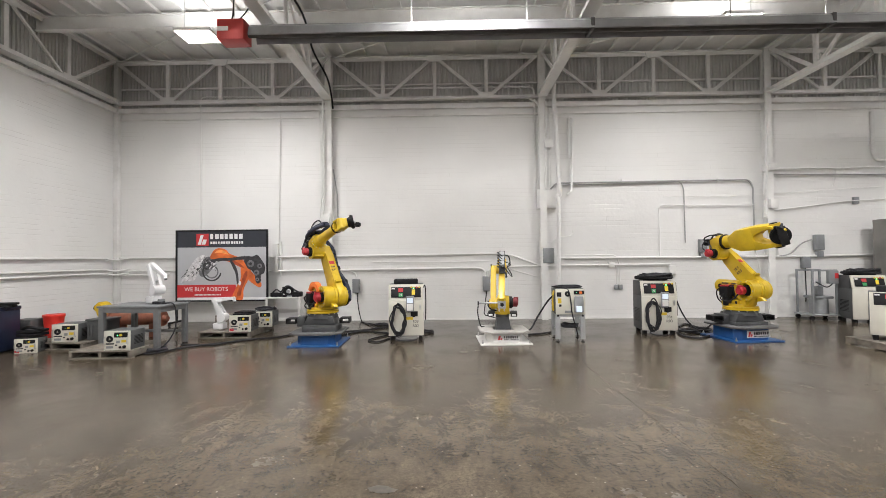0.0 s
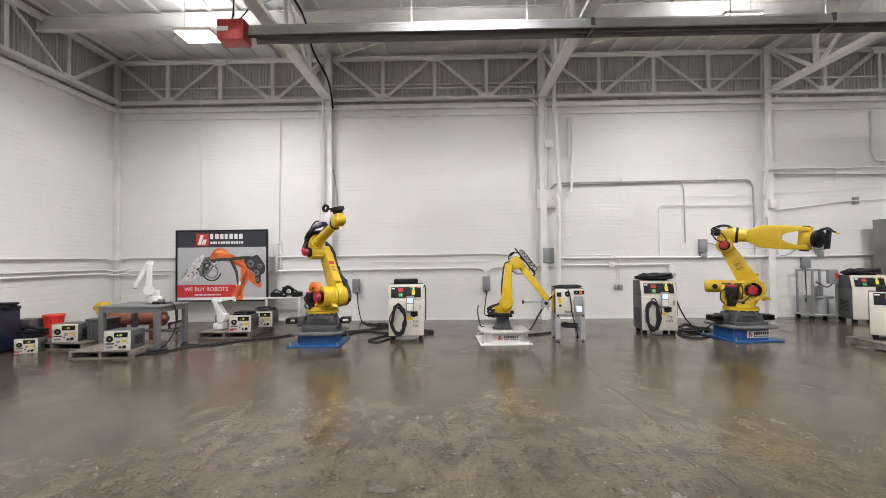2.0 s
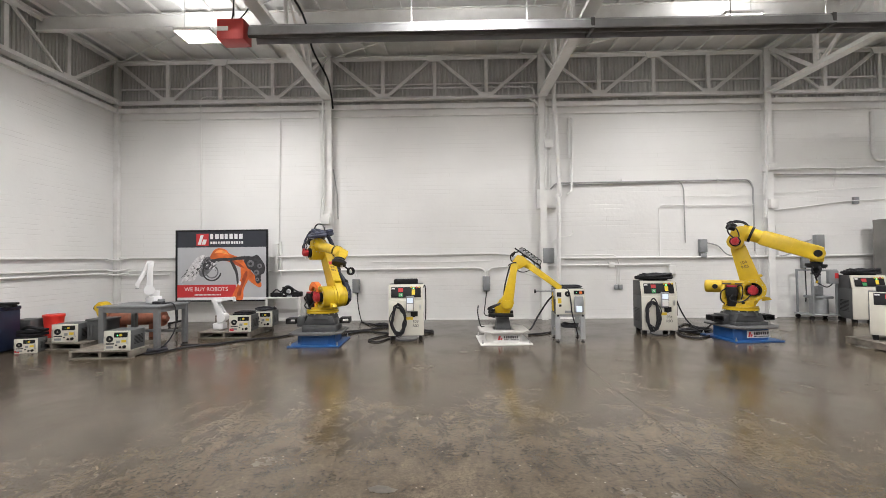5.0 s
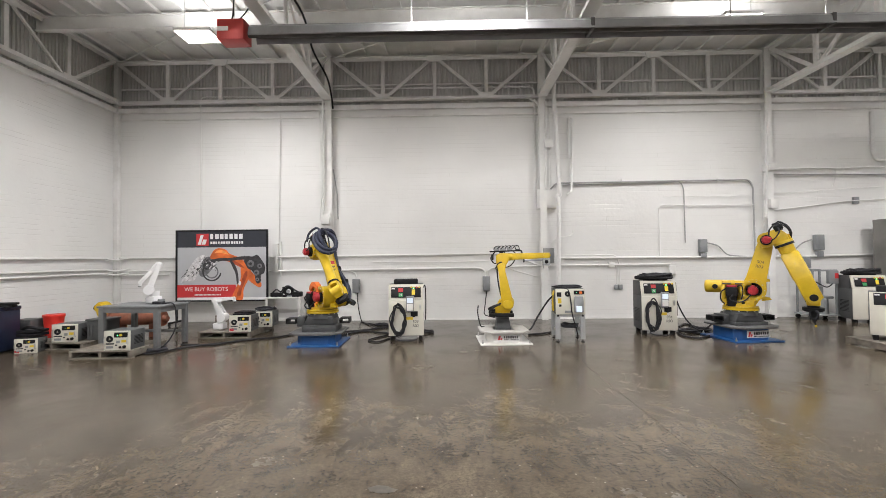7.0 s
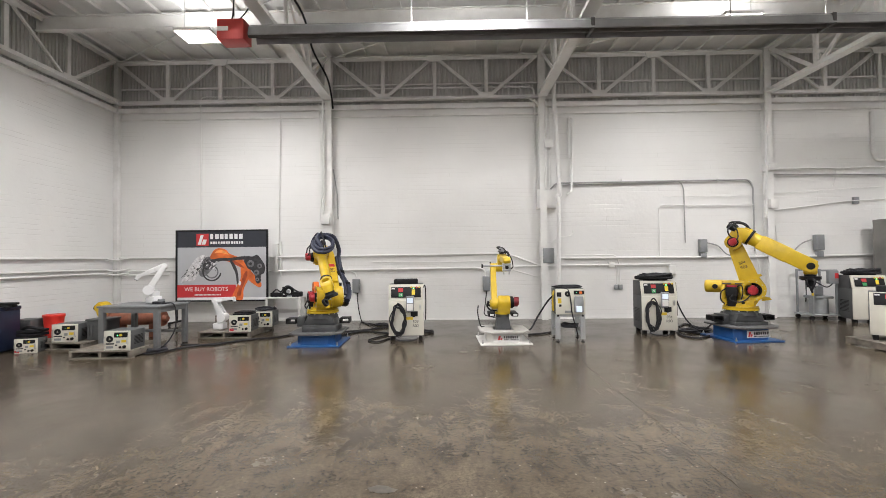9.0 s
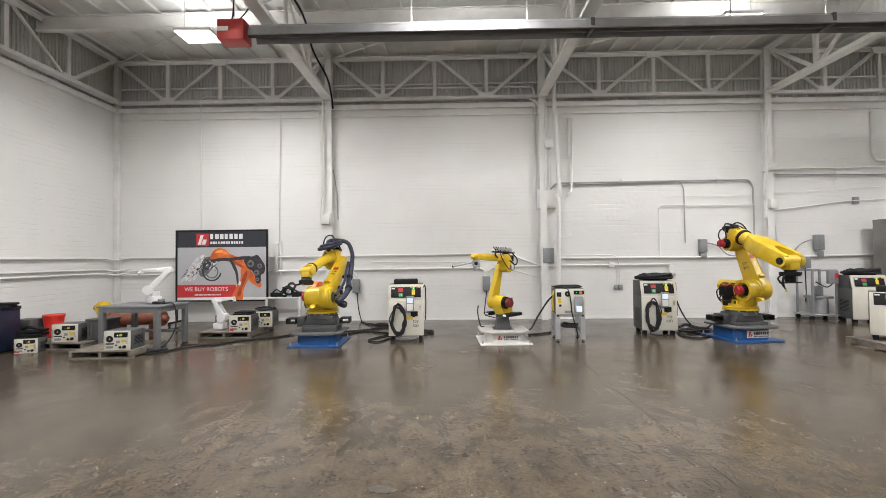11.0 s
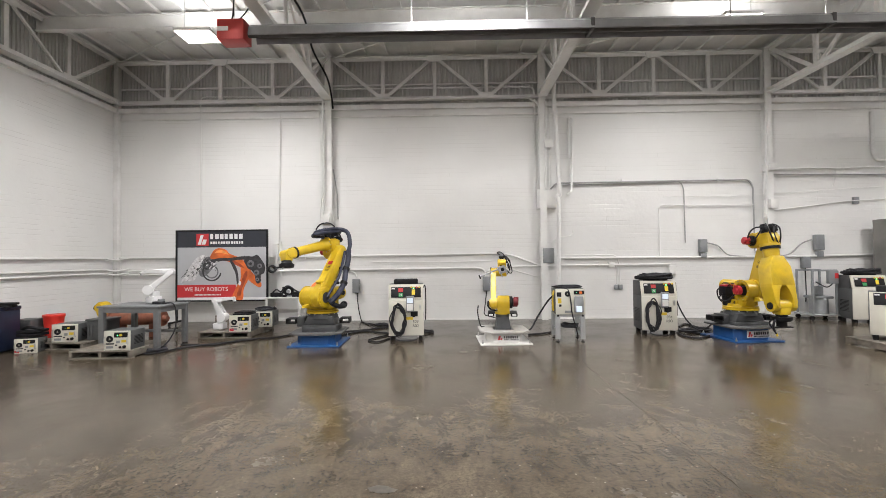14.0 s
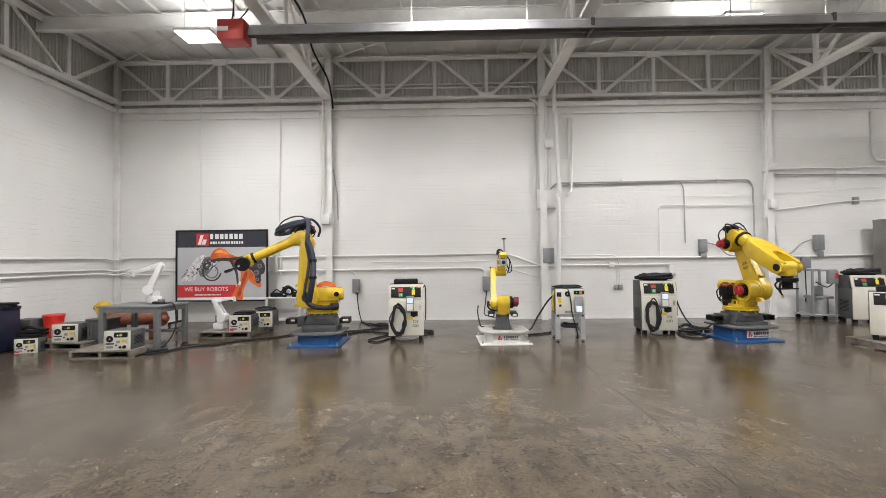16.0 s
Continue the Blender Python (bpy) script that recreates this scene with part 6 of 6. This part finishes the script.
conduit([(8.87, 10.71, 1.90), (8.62, 10.71, 1.82), (8.37, 10.71, 1.55), (7.95, 10.71, 1.48)], 0.016, "flexible grey conduit from a switch box", mat="conduit_grey")
conduit([(8.69, 10.70, 1.20), (8.70, 10.70, 0.58), (8.68, 10.70, 0.37)], 0.012, "black cable hanging from a switch box", mat="rubber")
conduit([(-2.34, 10.69, 0.71), (-2.32, 10.69, 0.33), (-2.23, 10.65, -0.02), (-2.1, 10.3, 0.02), (-1.6, 9.4, 0.02)], 0.012, "black cable from the disconnect switch to the floor", mat="rubber")
conduit([(0.89, 10.69, 0.79), (0.83, 10.69, 0.30), (0.80, 10.69, 0.12), (1.12, 10.57, 0.06), (0.95, 9.2, 0.02), (0.95, 8.6, 0.02)], 0.012, "black cable from the wall switch to the robot", mat="rubber")
conduit([(-2.80, 10.72, 1.27), (-2.49, 10.72, 1.24), (-2.38, 10.72, 1.18), (-2.36, 10.72, 1.03)], 0.02)
conduit([(1.37, 10.72, 1.29), (1.64, 10.72, 1.20), (2.16, 10.72, 1.05)], 0.012)
conduit([(2.49, 10.69, 1.86), (2.63, 10.69, 2.03), (3.01, 10.69, 2.05), (3.04, 10.69, 2.19)], 0.014)
conduit([(4.05, 10.72, 1.33), (4.10, 10.72, 1.28), (4.10, 10.72, 0.84)], 0.014)
strap_set([(-1.38, 10.72, 1.63), (-3.66, 10.72, 1.61), (-0.25, 10.72, 1.64), (-1.38, 10.72, 1.27), (6.31, 10.72, 1.50), (3.67, 10.72, 1.33), (4.27, 10.72, 3.41), (6.63, 10.72, 3.40)])


def wall_box(px0, px1, y, mat, label, name="junction_box", door=True):
    """A box on the wall between two corners."""
    t = thing(name, pose((px0[0] + px1[0]) / 2, WALL_Y, (px0[2] + px1[2]) / 2), label, "electrical box", "wall boxes")
    w, h = abs(px1[0] - px0[0]) / 2, abs(px1[2] - px0[2]) / 2
    b = N()
    box(b, -w, w, -y, -0.002, -h, h, 0.008)
    bd = part("body", b, mat, t)
    if door:
        b = N()
        box(b, -w * 0.9, w * 0.9, -y - 0.008, -y - 0.001, -h * 0.92, h * 0.92, 0.003)
        part("cover", b, mat, bd)
        b = N()
        box(b, w * 0.93, w * 1.15, -y * 0.7, -y * 0.4, -h * 0.3, h * 0.3, 0.004)
        part("lever", b, "steel", bd)
    return t


wall_box((2.15, 10.77, 3.20), (2.66, 10.77, 2.74), 0.16, "conduit", "white painted junction box on the wall")
wall_box((2.27, 10.77, 1.76), (2.54, 10.77, 1.39), 0.18, "grey_box", "dark grey transformer box below the pipe")
wall_box((-4.46, 10.77, 1.95), (-4.33, 10.77, 1.23), 0.10, "conduit", "long white painted electrical panel on the wall", door=False)
wall_box((-4.29, 10.77, 2.00), (-4.25, 10.77, 1.12), 0.06, "conduit", "narrow white wiring channel on the wall", door=False)
wall_box((-2.45, 10.77, 1.04), (-2.28, 10.77, 0.70), 0.14, "grey_box", "grey disconnect switch on the wall")
wall_box((0.79, 10.77, 1.08), (0.96, 10.77, 0.73), 0.16, "grey_box", "grey disconnect switch behind the slender robot")
wall_box((6.13, 10.77, 1.94), (6.31, 10.77, 1.61), 0.11, "grey_box", "grey disconnect switch high on the wall")
wall_box((6.16, 10.77, 1.60), (6.30, 10.77, 1.49), 0.10, "grey_box", "small grey socket below a switch", door=False)
wall_box((8.94, 10.77, 2.02), (9.14, 10.77, 1.64), 0.12, "grey_box", "large grey disconnect switch on the wall")
wall_box((8.98, 10.77, 1.61), (9.13, 10.77, 1.47), 0.10, "grey_box", "small grey socket below a switch", door=False)
wall_box((8.62, 10.77, 1.48), (8.80, 10.77, 1.20), 0.12, "grey_box", "grey switch box with a cable")
wall_box((4.14, 10.77, 0.84), (4.24, 10.77, 0.72), 0.07, "grey_box", "small grey socket box low on the wall", door=False)
wall_box((4.04, 10.77, 0.84), (4.13, 10.77, 0.72), 0.07, "grey_box", "small grey socket box low on the wall", door=False)
wall_box((9.92, 10.77, 2.94), (10.06, 10.77, 2.77), 0.06, "grey_box", "small conduit fitting on the wall", door=False)
# Plain white box added in place of a chipped patch of plaster.
wall_box((5.40, 10.77, 1.30), (5.56, 10.77, 1.08), 0.06, "conduit", "plain white box standing for a chipped plaster patch", door=False)
wall_box((2.33, 10.77, 4.42), (2.52, 10.77, 4.22), 0.30, "conduit", "white pipe bracket on the wall", door=False)
wall_box((3.91, 10.77, 1.40), (4.05, 10.77, 1.26), 0.08, "conduit", "small white conduit fitting", door=False)
wall_box((7.75, 10.77, 3.77), (7.94, 10.77, 3.60), 0.26, "conduit", "white pipe clamp at the column", door=False)
wall_box((7.76, 10.77, 2.89), (7.95, 10.77, 2.67), 0.26, "conduit", "white pipe clamp at the column", door=False)
wall_box((-3.19, 10.77, 2.67), (-2.98, 10.77, 2.41), 0.26, "conduit", "white bracket on the column", door=False)


# ---- radiant tube heater ----
ht = thing("tube_heater", pose(0, 7.0, 5.345), "long dark tube heater with a red burner box", "heater")
b = N()
box(b, -3.77, -3.33, -0.15, 0.15, -0.20, 0.14, 0.012)
bb = part("burner_box", b, "heater_red", ht, "red burner box")
b = N()
box(b, -3.76, -3.58, -0.156, -0.151, -0.06, 0.01)
part("rating_plate", b, "print_white", bb)
b = N()
cyl(b, (-3.31, 0, -0.06), (12.5, 0, -0.10), 0.052)
part("tube", b, "heater_dark", ht)
b = N()
prism(b, [(-0.17, -0.135), (-0.155, -0.145), (-0.13, -0.02), (-0.05, 0.05), (0.05, 0.05), (0.13, -0.02), (0.155, -0.145), (0.17, -0.135), (0.145, 0.0), (0.06, 0.075), (-0.06, 0.075), (-0.145, 0.0)], -3.25, 12.5, 0, pose(0, 0, 0, 0, 0, -90) @ Matrix.Diagonal((1, 1, 1, 1)))
part("reflector", b, "heater_steel", ht, "bent steel reflector hood")
for x in (2.32, 6.13):
    b = N()
    box(b, x - 0.03, x + 0.03, -0.165, 0.165, -0.142, 0.03, 0.004)
    part("joint_band", b, "heater_dark", ht)
for x in (-3.55, -0.6, 1.3, 4.6, 6.13):
    b = N()
    cyl(b, (x, 0, 0.08), (x, 0, 1.34), 0.008, n=6)
    part("hanger", b, "steel", ht)
b = N()
tube(b, [(-3.6, 0.0, 0.17), (-3.58, 0.03, 0.5), (-3.62, 0.0, 1.35)], 0.016)
tube(b, [(-3.5, 0.0, 0.17), (-3.3, 0.05, 0.5), (-3.1, 0.1, 1.3)], 0.010)
part("supply_hose", b, "rubber", bb)
b = N()
tube(b, [(-3.0, 7.8, 6.6), (-2.85, 8.3, 6.35), (-2.95, 9.2, 6.1), (-2.88, 10.0, 5.85), (-2.9, 10.45, 5.6), (-2.9, 10.6, 5.3)], 0.022)
tagged(part("power_cable", b, "rubber"), "black power cable hanging from the roof to column", "cable")


# ---- lights ----
def high_bay(x, y, z, sx=0.34, sy=0.24):
    t = thing("high_bay_light", pose(x, y, z), "bright white high bay light hung from the roof", "light", "high bay lights")
    b = N()
    box(b, -sx, sx, -sy, sy, 0, 0.06, 0.008)
    hs = part("housing", b, "steel_white", t)
    b = N()
    box(b, -sx + 0.02, sx - 0.02, -sy + 0.02, sy - 0.02, -0.012, -0.001)
    part("diffuser", b, "lens", t, "glowing diffuser")
    for s in (-1, 1):
        b = N()
        tube(b, [(s * sx * 0.8, 0, 0.06), (s * sx * 0.8, 0, DECK_Z - z + 0.002)], 0.006, 6, False)
        part("hanger", b, "steel", hs)
    return t


# Only the first two fixtures are seen; the others are added unseen.
for x, y, z in LAMPS:
    high_bay(x, y, z)


# ---- cables on the floor ----
def floor_cable(pts, r, label="black cable lying on the concrete floor"):
    b = N()
    tube(b, [(x, y, r + 0.001) for x, y in pts], r, 7)
    return tagged(part("floor_cable", b, "rubber"), label, "cable", "floor cables")


floor_cable([(-3.64, 8.38), (-4.20, 7.96), (-4.71, 7.57), (-4.83, 7.30), (-4.95, 7.05), (-5.24, 7.06), (-5.20, 6.82)], 0.016)
floor_cable([(-3.20, 8.86), (-3.53, 8.38), (-4.01, 8.22), (-4.30, 7.76), (-4.94, 7.78)], 0.016)
floor_cable([(-2.29, 8.95), (-1.81, 9.21), (-1.38, 9.63)], 0.022)
floor_cable([(-2.19, 8.56), (-1.90, 9.07), (-1.54, 8.92), (-1.26, 8.78)], 0.018)
floor_cable([(-1.24, 8.65), (-1.48, 8.30), (-1.56, 8.07), (-1.36, 7.91), (-1.19, 8.28)], 0.014)
floor_cable([(-2.16, 10.34), (-1.84, 10.06), (-1.44, 9.88)], 0.014)
floor_cable([(1.51, 8.53), (1.81, 8.64), (2.16, 8.89)], 0.018)
floor_cable([(4.73, 8.98), (4.77, 8.64), (4.97, 8.51), (5.25, 8.75)], 0.02)
floor_cable([(4.44, 8.53), (4.41, 8.18), (4.60, 8.06), (4.89, 8.27)], 0.018)
floor_cable([(4.88, 9.33), (5.20, 9.70), (5.23, 9.31), (5.27, 9.02)], 0.018)
for k, (x, y) in enumerate(((4.77, 8.77), (5.08, 8.89), (-0.51, 8.87), (-1.60, 9.88))):
    b = N()
    flat_coil(b, (x, y, 0.0), 0.20 if k < 2 else 0.12, 0.16 if k < 2 else 0.10, 4, 0.016, 60 + k)
    tagged(part("cable_bundle", b, "rubber"), "tangled black cables on the concrete floor", "cable", "cable bundles")
b = N()
tube(b, [(1.30, 7.95, 0.20), (1.45, 7.95, 0.22), (1.60, 8.0, 0.45), (1.78, 8.0, 0.72), (1.92, 8.0, 0.86)], 0.016)
tagged(part("robot_cable", b, "rubber"), "black cable arching from robot base to the controller", "cable")
b = N()
tube(b, [(4.45, 8.62, 0.72), (4.52, 8.6, 0.5), (4.62, 8.5, 0.25), (4.8, 8.4, 0.1), (5.0, 8.3, 0.26)], 0.014)
tagged(part("robot_cable", b, "rubber"), "black cable from the controller to the forked robot", "cable")
b = N()
tube(b, [(0.62, 8.2, 0.24), (0.55, 8.15, 0.26), (0.50, 8.2, 0.5), (0.52, 8.3, 0.62)], 0.012)
tagged(part("robot_cable", b, "rubber"), "thin black cable beside the slender robot base", "cable")

# ---- dark repair patch in the floor ----
rnd = random.Random(77)
cx, cy = (-0.49, 2.90)
b = N()
rim = [(cx + 0.11 * rnd.uniform(0.6, 1.2) * math.cos(2 * math.pi * i / 18), cy + 0.05 * rnd.uniform(0.6, 1.2) * math.sin(2 * math.pi * i / 18)) for i in range(18)]
b.faces.new([b.verts.new((x, y, 0.004)) for x, y in rim])
bmesh.ops.recalc_face_normals(b, faces=b.faces[:])
tagged(part("floor_patch", b, "stain_patch"), "small dark filled patch in the concrete floor", "floor patch", kind="structure")


TIMES = [i * 0.25 for i in range(65)]


def key_robot(links, G, joints, reach, upright=None):
    poses = [chain(G, *[j(t) for j in joints], reach) for t in TIMES]
    if upright is not None:
        for t, p in zip(TIMES, poses):
            p[5] = Matrix.Translation(p[4] @ Vector((reach, 0, 0))) @ pose(0, 0, 0, 0, -upright(t), 0)
    for k, link in enumerate(links):
        walk(link, [(t, p[k]) for t, p in zip(TIMES, poses)])


def motions():
    flat = joint([(0, 0), (16, 0)])
    # forked robot
    j1 = joint([(0, -74), (0.4, -69), (0.75, -54), (1, -40), (1.4, -36), (9.2, -36), (9.7, -40), (10.9, -78), (11.3, -82), (12.5, -82.5), (13, -83), (13.5, -84), (14, -84), (14.5, -84), (15, -83), (15.5, -81), (16, -80)])
    j2 = joint([(0, -43), (0.5, -40), (1, -32), (1.5, -28), (2, -27), (4.2, -26), (4.7, -20), (5.8, -4), (6.3, 2), (6.5, 4), (7, 13), (7.5, 13), (8, 8), (8.5, -6), (9, -18), (9.4, -20), (11.3, -22), (12, -22), (12.5, -14), (13, 0), (13.5, 11), (14, 16), (14.5, 12), (15, -2), (15.5, -16), (16, -23)])
    j3 = joint([(0, 5), (0.5, 2), (1, -2), (1.5, -5), (3, -6), (4.2, -7), (4.7, -15), (5.8, -41), (6.3, -50), (6.5, -57), (7, -68), (7.5, -68), (8, -64), (8.5, -47), (9, -32), (9.2, -29), (10, -26), (11.3, -26), (12, -28), (12.5, -40), (13, -64), (13.5, -76), (14, -79), (14.5, -76), (15, -61), (15.5, -36), (16, -31)])
    j4 = joint([(0, -75), (0.5, -80), (1.5, -90), (2, -88), (2.5, -70), (3, -40), (3.5, -12), (4, 0), (16, 0)])
    bend = joint([(0, 40), (1.5, 35), (2.5, 45), (3, 65), (3.5, 78), (4, 82), (16, 62)])

    def j5(t):
        return bend(t) if t < 4 else bend(4) * max(0, 1 - (t - 4) / 1.5) + (90 + j3(t)) * min(1, (t - 4) / 1.5)
    key_robot(links3, G3, (j1, j2, j3, j4, j5, flat), 0.20)
    # hose pack robot
    j1 = joint([(0, -49), (2, -49), (4.2, -51), (8, -52), (8.5, -56), (9, -66), (9.4, -73), (11.0, -98), (11.5, -100), (13, -99), (13.5, -103), (14, -116), (14.5, -132), (15, -147), (15.5, -160), (16, -167)])
    j2 = joint([(0, -32), (2, -33), (4.2, -35), (6.5, -32), (8, -32), (8.5, -38), (9, -42), (11.3, -51), (12, -50), (13, -44), (13.5, -38), (14, -32), (14.5, -27), (15, -18), (15.5, -8), (16, 1)])
    j3 = joint([(0, 16), (0.5, 19), (1, 21), (1.5, 22), (2, 21), (3.5, 18), (4, 13), (4.2, 9), (4.8, -4), (5.8, -29), (6.3, -36), (7, -46), (8, -47), (8.5, -39), (9.2, -33), (11.3, -13), (12, -9), (13, -6), (14, -11), (15, -18), (16, -25)])
    j4 = joint([(0, 95), (0.5, 120), (1, 150), (1.5, 172), (2, 190), (3, 240), (4, 270), (6.3, 405), (8, 402), (9, 385), (11.3, 362), (13, 360), (14, 368), (15, 405), (16, 440)])
    j5 = joint([(0, 58), (1, 65), (2, 75), (4, 70), (6.3, 60), (8, 55), (9, 50), (11.3, 62), (13, 75), (14, 72), (15, 80), (16, 85)])
    j6 = joint([(0, -90), (1.5, -90), (3, 0), (4, 0), (11, 165), (12, 180), (13, 165), (14, 110), (16, 90)])
    key_robot(links1, G1, (j1, j2, j3, j4, j5, j6), 0.17)
    # slender robot
    j1 = joint([(0, -98), (0.5, -77), (1, -50), (1.5, -22), (2, -12), (4.2, -9), (7, -5), (7.5, -27), (8, -57), (8.5, -79), (9, -91), (9.2, -96), (10.6, -136), (11.1, -136), (11.5, -127), (12, -114), (12.5, -102), (13, -98), (16, -94)])
    lean = joint([(0, -13), (0.5, -6), (1, -1), (1.5, 4), (2, 16), (2.5, 21), (3, 26), (3.5, 31), (4, 35), (4.3, 33), (6.0, 9), (6.5, 5), (7, 3), (8, 2), (9, -1), (9.5, -6), (11.3, -13), (11.5, -15), (12, -22), (12.5, -29), (13.5, -32), (14.5, -34), (15.5, -31), (16, -32)])

    shift = joint([(0, 12), (9.2, 12), (11.3, 5), (13, 1), (16, 1)])

    def j2(t):
        return lean(t) - shift(t)
    j3 = joint([(0, -46), (0.5, -48), (1, -51), (2, -53), (3, -57), (3.5, -62), (4, -60), (4.3, -56), (6.0, -7), (6.5, 1), (8, 2), (8.5, 1), (9.2, -4), (11.3, 3), (12, 4), (13, 10), (13.5, 6), (14, 1), (15, 1), (16, 9)])
    roll = joint([(0, 0), (9.2, 0), (11.0, 10), (11.5, 17), (12, 45), (12.5, 72), (13, 90), (13.5, 60), (14, 22), (14.5, -5), (15, -35), (15.5, -68), (16, -88)])

    def down(t):
        return 90 + j3(t)
    key_robot(links2, G2, (j1, j2, j3, flat, down, flat), 0.12, roll)
    # small robot on the table
    j1 = joint([(0, -25), (0.5, -55), (1, -88), (1.5, -118), (2, -145), (4, -140), (6.5, -145), (9, -150), (11.5, -155), (16, -155)])
    j2 = joint([(0, -22), (1, -6), (2, -2), (3, 1), (4, 3), (6.5, -17), (7, -19), (8, -24), (9, -29), (11.5, -43), (12.5, -37), (13.5, -48), (15, -46), (16, -22)])
    j3 = joint([(0, -28), (1, -42), (2, -63), (3, -66), (4, -70), (6.5, -53), (7, -51), (8, -40), (9, -26), (11.5, -3), (12.5, -15), (13.5, 0), (15, -5), (16, -21)])
    key_robot(links4, G4, (j1, j2, j3, flat, joint([(0, 30), (2, 20), (9, 30), (16, 30)]), flat), 0.07)


motions()
